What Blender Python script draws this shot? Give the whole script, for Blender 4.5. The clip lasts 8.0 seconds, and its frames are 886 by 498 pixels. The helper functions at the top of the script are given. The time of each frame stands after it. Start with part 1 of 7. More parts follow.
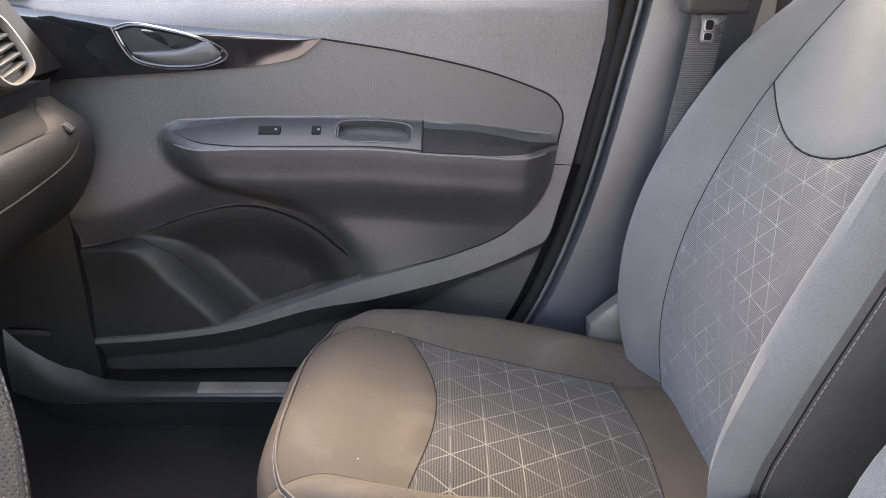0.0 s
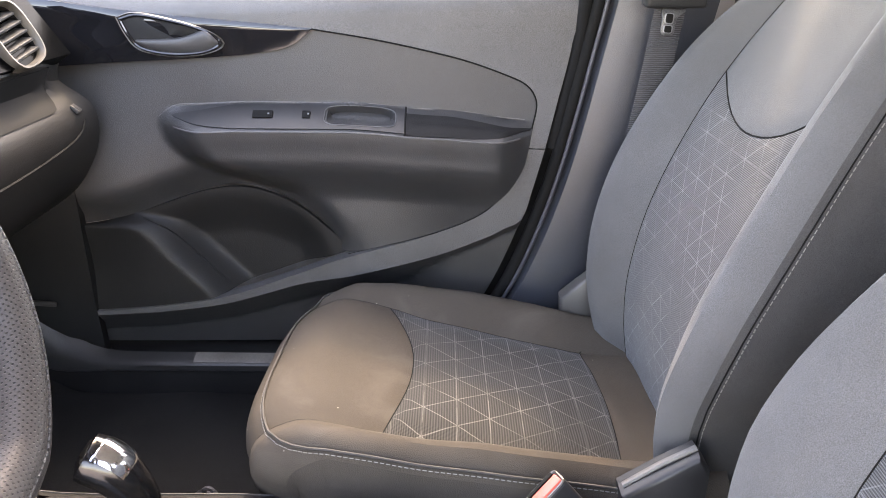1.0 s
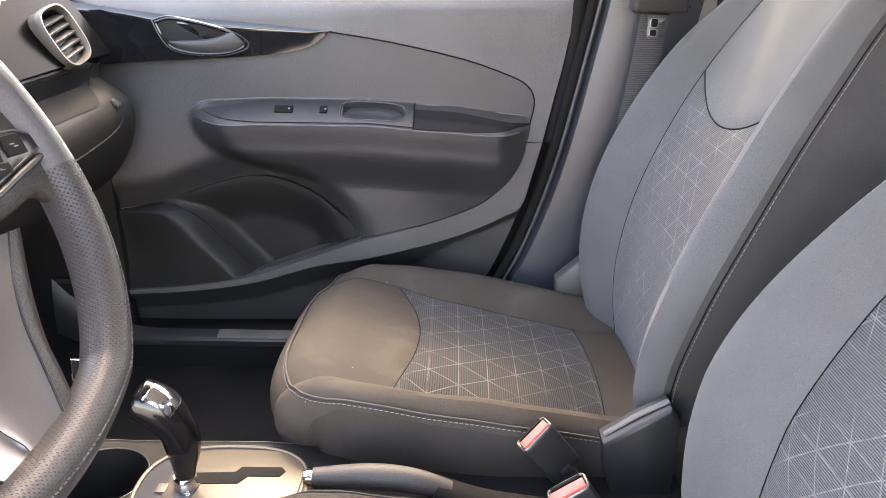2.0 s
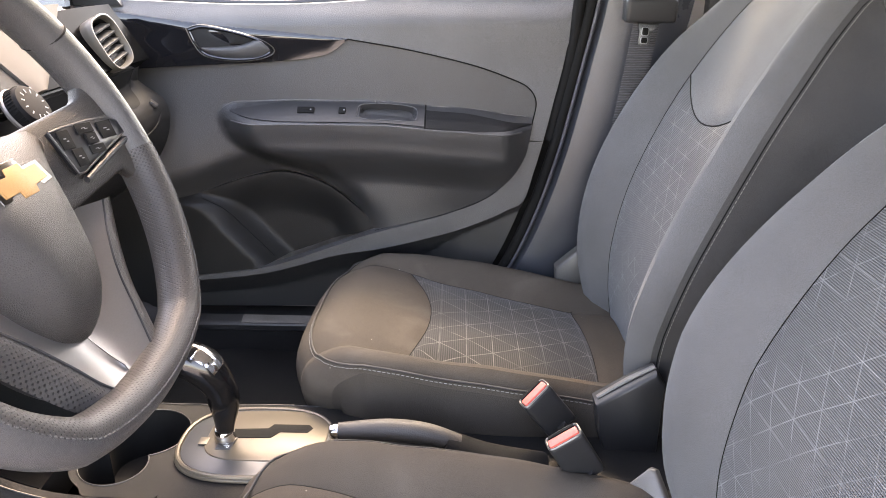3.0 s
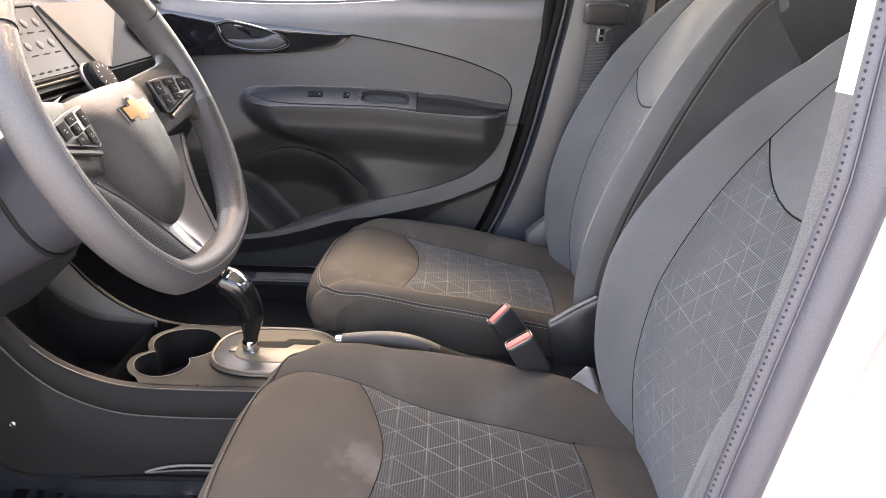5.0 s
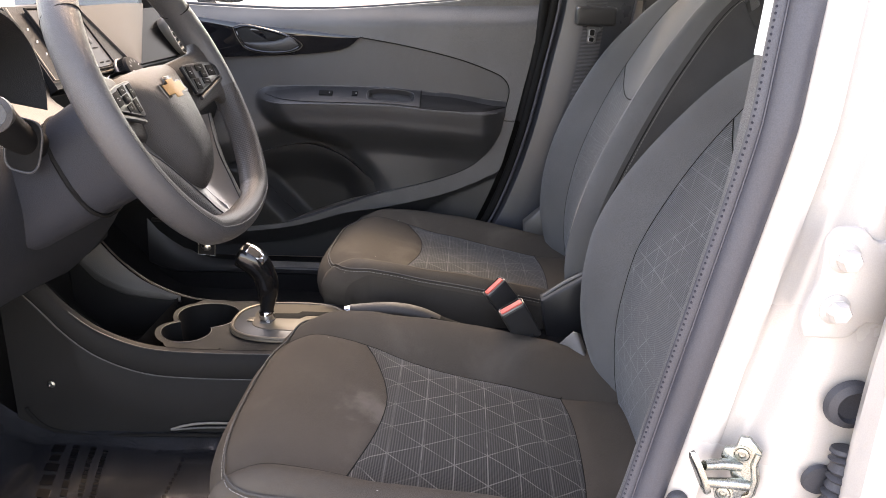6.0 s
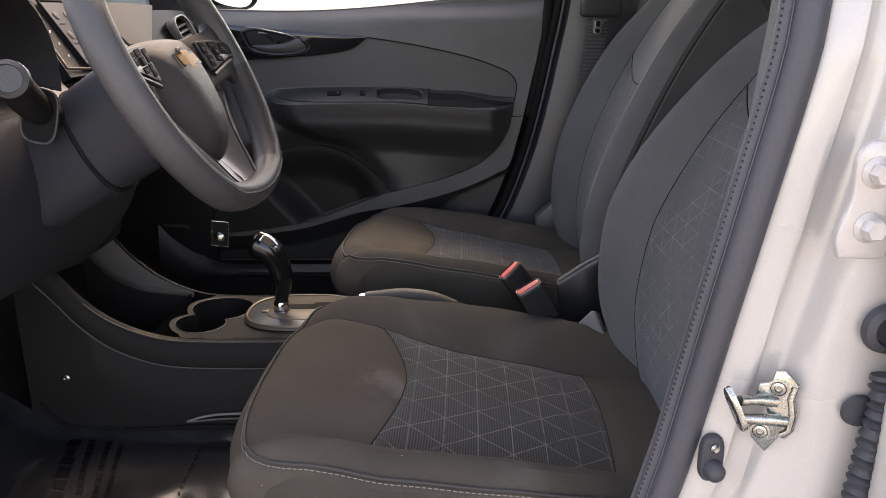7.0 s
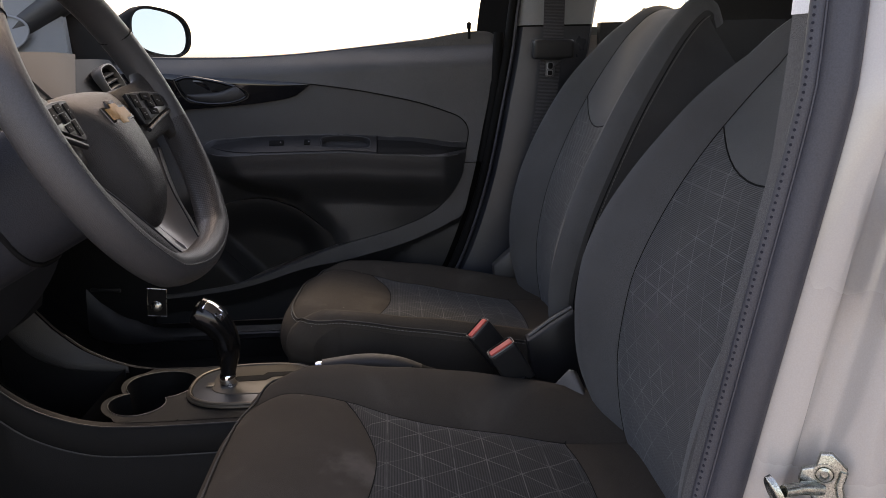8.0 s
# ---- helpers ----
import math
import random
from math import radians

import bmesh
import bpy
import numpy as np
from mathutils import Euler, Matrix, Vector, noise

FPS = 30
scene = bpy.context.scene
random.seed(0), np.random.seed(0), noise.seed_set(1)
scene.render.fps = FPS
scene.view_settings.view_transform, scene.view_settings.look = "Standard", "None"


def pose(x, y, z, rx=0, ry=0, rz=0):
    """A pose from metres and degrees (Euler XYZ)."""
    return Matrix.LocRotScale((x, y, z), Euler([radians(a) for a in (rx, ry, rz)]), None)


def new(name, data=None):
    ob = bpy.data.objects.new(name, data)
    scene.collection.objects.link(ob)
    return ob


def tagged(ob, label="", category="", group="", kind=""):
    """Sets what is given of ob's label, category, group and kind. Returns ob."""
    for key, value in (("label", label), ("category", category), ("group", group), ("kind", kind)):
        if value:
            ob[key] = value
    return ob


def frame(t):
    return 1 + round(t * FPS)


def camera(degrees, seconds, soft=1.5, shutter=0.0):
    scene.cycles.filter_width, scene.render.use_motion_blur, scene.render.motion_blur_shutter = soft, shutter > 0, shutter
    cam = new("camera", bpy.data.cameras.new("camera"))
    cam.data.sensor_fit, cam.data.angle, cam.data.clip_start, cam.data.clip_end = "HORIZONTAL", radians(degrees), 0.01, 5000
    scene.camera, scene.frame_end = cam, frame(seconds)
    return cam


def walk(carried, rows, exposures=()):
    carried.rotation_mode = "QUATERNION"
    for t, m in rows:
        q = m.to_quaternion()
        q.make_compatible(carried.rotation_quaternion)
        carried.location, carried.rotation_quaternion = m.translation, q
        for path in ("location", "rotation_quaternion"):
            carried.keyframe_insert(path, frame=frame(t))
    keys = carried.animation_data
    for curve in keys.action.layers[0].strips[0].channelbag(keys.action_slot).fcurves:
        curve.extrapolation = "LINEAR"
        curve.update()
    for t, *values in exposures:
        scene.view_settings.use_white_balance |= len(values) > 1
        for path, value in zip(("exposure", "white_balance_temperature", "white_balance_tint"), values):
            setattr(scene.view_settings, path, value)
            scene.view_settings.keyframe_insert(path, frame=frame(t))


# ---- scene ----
cam = camera(60.5, 8.0, 0.6)
METRES, SIDE, EYE, TILT, LEAN, TURN = 0.95, -0.52, 1.115, -22.0, 0.0, 0.0
ROWS = [
    (0.0, 0.0, 0.0, 0.0, 0.0, 0.0, -0.0),
    (0.5, 0.0206, -0.0457, -0.0193, -0.07, 0.1, -0.21),
    (1.0, 0.0338, -0.0889, -0.0417, -0.02, 0.1, -0.45),
    (1.5, 0.0395, -0.1461, -0.0595, 0.24, 0.16, -0.69),
    (3.0, 0.0307, -0.3344, -0.1207, 0.8, 1.08, -0.98),
    (3.5, 0.0252, -0.3878, -0.1377, 0.73, 1.3, -1.18),
    (4.0, 0.0229, -0.445, -0.1638, 0.51, 1.52, -1.45),
    (4.5, 0.0337, -0.5166, -0.2032, 0.34, 1.72, -1.76),
    (5.0, 0.0541, -0.6026, -0.2341, 0.32, 1.87, -1.91),
    (6.5, 0.0745, -0.7287, -0.3499, 1.57, 3.93, -1.5),
    (7.0, 0.0585, -0.7069, -0.3889, 1.51, 5.07, -0.3),
    (7.5, 0.0399, -0.6531, -0.3814, -0.82, 6.49, 1.0),
    (8.0, 0.0168, -0.6079, -0.3481, -2.85, 8.08, 2.44),
]
EXPOSURES = [(t, stops, kelvin, 24) for t, stops, kelvin in ((0.0, 4.03, 9350), (1.5, 3.98, 9350), (3.0, 3.74, 9450), (4.0, 3.65, 9450), (5.0, 3.52, 9450), (6.3, 2.62, 9500), (7.0, 2.05, 9350), (7.5, 1.67, 9100), (8.0, 1.18, 8850))]
walk(cam, [(t, pose(0, SIDE, EYE, TILT, LEAN, TURN) @ pose(METRES * x, METRES * y, METRES * z, 90 + pitch, roll, yaw)) for t, x, y, z, yaw, pitch, roll in ROWS], EXPOSURES)

# ---- light: bright hazy daylight all round the car ----
SUN_UP, SUN_TURN = 52.0, 8.0
world = bpy.data.worlds.new("world")
scene.world = world
world.use_nodes = True
wt = world.node_tree
sky = wt.nodes.new("ShaderNodeTexSky")
sky.sky_type, sky.sun_disc = "NISHITA", False
sky.sun_elevation, sky.sun_rotation = radians(SUN_UP), radians(SUN_TURN)
sky.air_density, sky.dust_density, sky.ozone_density = 1.0, 2.5, 1.0
wt.links.new(sky.outputs[0], wt.nodes["Background"].inputs[0])
wt.nodes["Background"].inputs[1].default_value = 0.3
sun = new("sun", bpy.data.lights.new("sun", "SUN"))
sun.data.energy, sun.data.angle, sun.data.color = 0.42, radians(3), (1.0, 0.84, 0.64)
toward = Vector((math.sin(radians(SUN_TURN)) * math.cos(radians(SUN_UP)), math.cos(radians(SUN_TURN)) * math.cos(radians(SUN_UP)), math.sin(radians(SUN_UP))))
sun.matrix_world = toward.to_track_quat("Z", "Y").to_matrix().to_4x4()


# ---- materials ----
def shader(name, color, rough=0.6, metal=0.0, spec=0.5, vary=0.15, scale=6.0, grain=0.0, grain_scale=900.0, coat=0.0, rough_vary=0.08, stain=None, stain_scale=9.0, stain_at=0.6, speckle=None, sheen=0.0):
    """A surface with soft patches, a fine grain and its relief. stain: a second colour that lies in blotches."""
    m = bpy.data.materials.new(name)
    m.use_nodes = True
    n, k = m.node_tree.nodes, m.node_tree.links
    b = n["Principled BSDF"]
    b.inputs["Metallic"].default_value = metal
    b.inputs["Specular IOR Level"].default_value = spec
    b.inputs["Coat Weight"].default_value = coat
    b.inputs["Coat Roughness"].default_value = 0.05
    b.inputs["Sheen Weight"].default_value, b.inputs["Sheen Roughness"].default_value = sheen, 0.45
    b.inputs["Sheen Tint"].default_value = (0.86, 0.93, 1.0, 1)
    tc = n.new("ShaderNodeTexCoord")
    big, fine = n.new("ShaderNodeTexNoise"), n.new("ShaderNodeTexNoise")
    big.inputs["Scale"].default_value, big.inputs["Detail"].default_value = scale, 6.0
    fine.inputs["Scale"].default_value, fine.inputs["Detail"].default_value = grain_scale, 2.0
    k.new(tc.outputs["Object"], big.inputs["Vector"])
    k.new(tc.outputs["Object"], fine.inputs["Vector"])
    ramp = n.new("ShaderNodeMapRange")
    ramp.inputs[3].default_value, ramp.inputs[4].default_value = 1 - vary, 1 + vary
    ramp.inputs[1].default_value, ramp.inputs[2].default_value = 0.3, 0.7
    k.new(big.outputs["Fac"], ramp.inputs[0])
    grainy = n.new("ShaderNodeMapRange")
    speckle = vary * 2.2 if speckle is None else speckle
    grainy.inputs[1].default_value, grainy.inputs[2].default_value = 0.25, 0.75
    grainy.inputs[3].default_value, grainy.inputs[4].default_value = 1 - speckle, 1 + speckle
    k.new(fine.outputs["Fac"], grainy.inputs[0])
    both = n.new("ShaderNodeMath")
    both.operation = "MULTIPLY"
    k.new(ramp.outputs[0], both.inputs[0])
    k.new(grainy.outputs[0], both.inputs[1])
    tint = n.new("ShaderNodeVectorMath")
    tint.operation = "SCALE"
    tint.inputs[0].default_value = color
    k.new(both.outputs[0], tint.inputs["Scale"])
    last = tint.outputs[0]
    if stain:
        blot = n.new("ShaderNodeTexNoise")
        blot.inputs["Scale"].default_value, blot.inputs["Detail"].default_value, blot.inputs["Distortion"].default_value = stain_scale, 8.0, 0.6
        k.new(tc.outputs["Object"], blot.inputs["Vector"])
        edge = n.new("ShaderNodeMapRange")
        edge.inputs[1].default_value, edge.inputs[2].default_value, edge.inputs[4].default_value = stain_at, stain_at + 0.14, 0.55
        k.new(blot.outputs["Fac"], edge.inputs[0])
        mix = n.new("ShaderNodeMix")
        mix.data_type = "RGBA"
        k.new(edge.outputs[0], mix.inputs[0])
        k.new(last, mix.inputs[6])
        mix.inputs[7].default_value = (*stain, 1)
        last = mix.outputs[2]
    k.new(last, b.inputs["Base Color"])
    rr = n.new("ShaderNodeMapRange")
    rr.inputs[3].default_value, rr.inputs[4].default_value = max(0.02, rough - rough_vary), min(1, rough + rough_vary)
    k.new(big.outputs["Fac"], rr.inputs[0])
    k.new(rr.outputs[0], b.inputs["Roughness"])
    if grain:
        bump = n.new("ShaderNodeBump")
        bump.inputs["Strength"].default_value, bump.inputs["Distance"].default_value = grain, 0.0006
        k.new(fine.outputs["Fac"], bump.inputs["Height"])
        k.new(bump.outputs[0], b.inputs["Normal"])
    return m


def math_node(n, k, op, a, b=None, c=None):
    o = n.new("ShaderNodeMath")
    o.operation = op
    for i, v in enumerate((a, b, c)):
        if v is None:
            continue
        if isinstance(v, (int, float)):
            o.inputs[i].default_value = v
        else:
            k.new(v, o.inputs[i])
    return o.outputs[0]


PITCH, NODE = 0.0385, 0.0605


def pattern_cloth(name, color, line_color, worn_from, worn_to, ribs):
    """Woven cloth with fine ribs and a broken net of pale triangles."""
    m = bpy.data.materials.new(name)
    m.use_nodes = True
    n, k = m.node_tree.nodes, m.node_tree.links
    b = n["Principled BSDF"]
    b.inputs["Roughness"].default_value = 0.9
    b.inputs["Specular IOR Level"].default_value = 0.25
    b.inputs["Sheen Weight"].default_value, b.inputs["Sheen Roughness"].default_value = 0.10, 0.45
    b.inputs["Sheen Tint"].default_value = (0.86, 0.93, 1.0, 1)
    uv = n.new("ShaderNodeUVMap")
    sep = n.new("ShaderNodeSeparateXYZ")
    k.new(uv.outputs[0], sep.inputs[0])
    u, v = sep.outputs[0], sep.outputs[1]
    cut = n.new("ShaderNodeTexNoise")
    cut.inputs["Scale"].default_value, cut.inputs["Detail"].default_value = 34.0, 3.0
    k.new(uv.outputs[0], cut.inputs["Vector"])
    wear = n.new("ShaderNodeTexNoise")
    wear.inputs["Scale"].default_value, wear.inputs["Detail"].default_value = 7.0, 2.0
    k.new(uv.outputs[0], wear.inputs["Vector"])
    # a net of triangles: threads across the pad, and two slanting families that meet them
    across = math_node(n, k, "MULTIPLY", u, 1 / PITCH)
    half = math_node(n, k, "MULTIPLY", across, 0.5)
    side_on = math_node(n, k, "MULTIPLY", v, 1 / NODE)
    lines = None
    for w, width, start in ((across, 0.019, 50.5), (math_node(n, k, "ADD", side_on, half), 0.020, 50.0), (math_node(n, k, "SUBTRACT", side_on, half), 0.020, 50.0)):
        f = math_node(n, k, "FRACT", math_node(n, k, "ADD", w, start))
        d = math_node(n, k, "ABSOLUTE", math_node(n, k, "SUBTRACT", f, 0.5))
        soft_edge = n.new("ShaderNodeMapRange")
        soft_edge.inputs[1].default_value, soft_edge.inputs[2].default_value, soft_edge.inputs[3].default_value, soft_edge.inputs[4].default_value = width * 0.55, width * 1.25, 1.0, 0.0
        k.new(d, soft_edge.inputs[0])
        on = soft_edge.outputs[0]
        lines = on if lines is None else math_node(n, k, "MAXIMUM", lines, on)
    # the thread comes and goes
    broken = n.new("ShaderNodeMapRange")
    broken.inputs[1].default_value, broken.inputs[2].default_value, broken.inputs[3].default_value = 0.34, 0.50, 0.25
    k.new(cut.outputs["Fac"], broken.inputs[0])
    worn = n.new("ShaderNodeMapRange")
    worn.inputs[1].default_value, worn.inputs[2].default_value, worn.inputs[3].default_value = worn_from, worn_to, 0.05
    k.new(wear.outputs["Fac"], worn.inputs[0])
    rib = math_node(n, k, "FRACT", math_node(n, k, "MULTIPLY", sep.outputs[0], 1 / 0.0030))
    rib = math_node(n, k, "ABSOLUTE", math_node(n, k, "SUBTRACT", rib, 0.5))
    weft = math_node(n, k, "FRACT", math_node(n, k, "MULTIPLY", sep.outputs[1], 1 / 0.0022))
    weft = math_node(n, k, "ABSOLUTE", math_node(n, k, "SUBTRACT", weft, 0.5))
    weave = math_node(n, k, "MULTIPLY_ADD", rib, ribs, math_node(n, k, "MULTIPLY", weft, 0.7))
    fac = math_node(n, k, "MULTIPLY", math_node(n, k, "MULTIPLY", lines, broken.outputs[0]), worn.outputs[0])
    # the ribs cut the thread into dashes
    fac = math_node(n, k, "MULTIPLY", fac, math_node(n, k, "MULTIPLY_ADD", rib, 0.9, 0.5))
    mix = n.new("ShaderNodeMix")
    mix.data_type = "RGBA"
    k.new(fac, mix.inputs[0])
    shade = n.new("ShaderNodeVectorMath")
    shade.operation = "SCALE"
    shade.inputs[0].default_value = color
    k.new(math_node(n, k, "MULTIPLY_ADD", weave, 1.55, 0.23), shade.inputs["Scale"])
    k.new(shade.outputs[0], mix.inputs[6])
    mix.inputs[7].default_value = (*line_color, 1)
    k.new(mix.outputs[2], b.inputs["Base Color"])
    bump = n.new("ShaderNodeBump")
    bump.inputs["Strength"].default_value, bump.inputs["Distance"].default_value = 0.5, 0.0006
    k.new(weave, bump.inputs["Height"])
    k.new(bump.outputs[0], b.inputs["Normal"])
    return m


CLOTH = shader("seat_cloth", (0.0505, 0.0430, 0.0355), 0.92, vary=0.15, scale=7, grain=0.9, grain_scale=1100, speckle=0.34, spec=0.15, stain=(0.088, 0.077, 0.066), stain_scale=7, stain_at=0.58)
# lint specks and a fine weave on the plain cloth
cn, ck = CLOTH.node_tree.nodes, CLOTH.node_tree.links
speck, ctc, hit, lint = cn.new("ShaderNodeTexVoronoi"), cn.new("ShaderNodeTexCoord"), cn.new("ShaderNodeMapRange"), cn.new("ShaderNodeMix")
speck.inputs["Scale"].default_value = 26.0
hit.inputs[1].default_value, hit.inputs[2].default_value, hit.inputs[3].default_value, hit.inputs[4].default_value = 0.020, 0.034, 0.8, 0.0
lint.data_type = "RGBA"
ck.new(ctc.outputs["Object"], speck.inputs["Vector"])
ck.new(speck.outputs["Distance"], hit.inputs[0])
ck.new(hit.outputs[0], lint.inputs[0])
ck.new(cn["Principled BSDF"].inputs["Base Color"].links[0].from_socket, lint.inputs[6])
lint.inputs[7].default_value = (0.24, 0.22, 0.20, 1)
ck.new(lint.outputs[2], cn["Principled BSDF"].inputs["Base Color"])
# Flank copies of the seat cloths, darkened to carry the shade between the seats.
CLOTH_BACK_SIDE_SHADE = shader("shaded_back_cloth", (0.056, 0.0555, 0.055), 0.9, vary=0.15, scale=8, grain=0.9, grain_scale=1000, spec=0.15, speckle=0.32)
CLOTH_SIDE_SHADE = shader("shaded_side_cloth", (0.0445, 0.0385, 0.0325), 0.9, vary=0.15, scale=8, grain=0.9, grain_scale=1000, spec=0.15, speckle=0.32)
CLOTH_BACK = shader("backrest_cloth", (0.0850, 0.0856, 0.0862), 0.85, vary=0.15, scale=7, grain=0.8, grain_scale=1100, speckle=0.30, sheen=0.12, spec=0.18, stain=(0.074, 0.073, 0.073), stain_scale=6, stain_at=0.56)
# the driver's cushion nose has a pale curved rub mark
CLOTH_WORN = CLOTH.copy()
CLOTH_WORN.name = "rubbed_seat_cloth"
cn, ck = CLOTH_WORN.node_tree.nodes, CLOTH_WORN.node_tree.links
at, away, ruf, add, rub, pale = cn.new("ShaderNodeTexCoord"), cn.new("ShaderNodeMapping"), cn.new("ShaderNodeTexNoise"), cn.new("ShaderNodeMath"), cn.new("ShaderNodeMapRange"), cn.new("ShaderNodeMix")
away.inputs["Location"].default_value, away.inputs["Scale"].default_value = (2.0, 0.80, -2.7), (20.0, 32.0, 10.0)
reach = cn.new("ShaderNodeVectorMath")
reach.operation = "LENGTH"
ck.new(at.outputs["Object"], away.inputs["Vector"])
ck.new(away.outputs[0], reach.inputs[0])
ruf.inputs["Scale"].default_value, ruf.inputs["Detail"].default_value = 26.0, 5.0
ck.new(at.outputs["Object"], ruf.inputs["Vector"])
add.operation = "MULTIPLY_ADD"
ck.new(ruf.outputs["Fac"], add.inputs[0])
add.inputs[1].default_value = 2.6
ck.new(reach.outputs["Value"], add.inputs[2])
rub.inputs[1].default_value, rub.inputs[2].default_value, rub.inputs[3].default_value, rub.inputs[4].default_value = 1.5, 2.4, 0.75, 0.0
ck.new(add.outputs[0], rub.inputs[0])
pale.data_type = "RGBA"
ck.new(rub.outputs[0], pale.inputs[0])
ck.new(cn["Principled BSDF"].inputs["Base Color"].links[0].from_socket, pale.inputs[6])
pale.inputs[7].default_value = (0.115, 0.102, 0.09, 1)
ck.new(pale.outputs[2], cn["Principled BSDF"].inputs["Base Color"])
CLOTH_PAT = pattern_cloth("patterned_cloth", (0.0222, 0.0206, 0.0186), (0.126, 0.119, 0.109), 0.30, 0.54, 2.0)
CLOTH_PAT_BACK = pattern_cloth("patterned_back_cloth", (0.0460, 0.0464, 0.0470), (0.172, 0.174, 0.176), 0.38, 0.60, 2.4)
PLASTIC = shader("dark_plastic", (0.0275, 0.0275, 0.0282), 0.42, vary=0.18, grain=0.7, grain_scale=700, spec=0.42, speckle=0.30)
DASH = shader("dash_plastic", (0.0150, 0.0140, 0.0131), 0.5, vary=0.18, grain=0.7, grain_scale=520, spec=0.20)
INSET = shader("black_inset", (0.0014, 0.0014, 0.0015), 0.22, vary=0.10, spec=0.012, rough_vary=0.04)
KNEE = shader("cool_grey_plastic", (0.0195, 0.0210, 0.0250), 0.5, vary=0.16, grain=0.6, grain_scale=700, spec=0.20, speckle=0.2)
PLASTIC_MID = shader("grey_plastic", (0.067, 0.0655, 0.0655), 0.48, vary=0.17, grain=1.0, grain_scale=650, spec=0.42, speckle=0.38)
PLASTIC_SOFT = shader("smooth_dark_plastic", (0.020, 0.020, 0.021), 0.40, vary=0.12, grain=0.2, grain_scale=1300, spec=0.3)
CONSOLE = shader("console_plastic", (0.0118, 0.0118, 0.0120), 0.55, vary=0.16, grain=0.6, grain_scale=1100, spec=0.11)
PILLAR_TRIM = shader("pillar_plastic", (0.026, 0.030, 0.038), 0.30, vary=0.18, grain=0.5, grain_scale=800, spec=0.5, stain=(0.042, 0.041, 0.040), stain_scale=12, speckle=0.25)
POCKET_BLACK = shader("pocket_plastic", (0.0105, 0.0105, 0.0108), 0.5, vary=0.16, grain=0.5, grain_scale=700, spec=0.25)
BLACK = shader("matt_black", (0.007, 0.007, 0.007), 0.8, vary=0.15, grain=0.3, spec=0.12)
GLOSS = shader("gloss_black", (0.006, 0.006, 0.007), 0.05, vary=0.03, rough_vary=0.02, coat=0.3, spec=0.35)
CHROME = shader("chrome", (0.75, 0.75, 0.75), 0.1, metal=1.0, vary=0.04, rough_vary=0.04)
ZINC = shader("zinc_steel", (0.36, 0.37, 0.335), 0.26, metal=1.0, vary=0.25, scale=60, rough_vary=0.18)
SILVER = shader("silver_trim", (0.135, 0.125, 0.118), 0.34, metal=0.55, spec=0.3, vary=0.05, speckle=0.06)
BEIGE = shader("champagne_plate", (0.088, 0.076, 0.061), 0.42, metal=0.3, spec=0.25, vary=0.06, speckle=0.12)
PERF = shader("perforated_leather", (0.034, 0.031, 0.029), 0.45, vary=0.10, spec=0.30)
nn, kk = PERF.node_tree.nodes, PERF.node_tree.links
puv, psep, pb = nn.new("ShaderNodeUVMap"), nn.new("ShaderNodeSeparateXYZ"), nn.new("ShaderNodeBump")
kk.new(puv.outputs[0], psep.inputs[0])
cell = []
for sign in (1.0, -1.0):
    w = math_node(nn, kk, "MULTIPLY_ADD", psep.outputs[1], sign / 0.0043, math_node(nn, kk, "MULTIPLY", psep.outputs[0], 1 / 0.0043))
    w = math_node(nn, kk, "SUBTRACT", math_node(nn, kk, "FRACT", math_node(nn, kk, "ADD", w, 200.0)), 0.5)
    cell.append(math_node(nn, kk, "POWER", math_node(nn, kk, "ABSOLUTE", w), 2.0))
pit = nn.new("ShaderNodeMapRange")
pit.inputs[1].default_value, pit.inputs[2].default_value, pit.inputs[3].default_value = 0.020, 0.075, 0.22
kk.new(math_node(nn, kk, "ADD", cell[0], cell[1]), pit.inputs[0])
kk.new(pit.outputs[0], pb.inputs["Height"])
pb.inputs["Strength"].default_value, pb.inputs["Distance"].default_value = 0.8, 0.0010
kk.new(pb.outputs[0], nn["Principled BSDF"].inputs["Normal"])
dark = nn.new("ShaderNodeVectorMath")
dark.operation = "SCALE"
kk.new(nn["Principled BSDF"].inputs["Base Color"].links[0].from_socket, dark.inputs[0])
kk.new(pit.outputs[0], dark.inputs["Scale"])
kk.new(dark.outputs[0], nn["Principled BSDF"].inputs["Base Color"])


def pebbled(m, scale, depth):
    """Leather-like pebbles as relief on a material."""
    n, k = m.node_tree.nodes, m.node_tree.links
    v, c, b = n.new("ShaderNodeTexVoronoi"), n.new("ShaderNodeTexCoord"), n.new("ShaderNodeBump")
    v.feature = "DISTANCE_TO_EDGE"
    v.inputs["Scale"].default_value = scale
    r = n.new("ShaderNodeMapRange")
    r.inputs[2].default_value = 0.25
    k.new(c.outputs["Object"], v.inputs["Vector"])
    k.new(v.outputs["Distance"], r.inputs[0])
    k.new(r.outputs[0], b.inputs["Height"])
    b.inputs["Strength"].default_value, b.inputs["Distance"].default_value = 0.55, depth
    k.new(b.outputs[0], n["Principled BSDF"].inputs["Normal"])
    return m


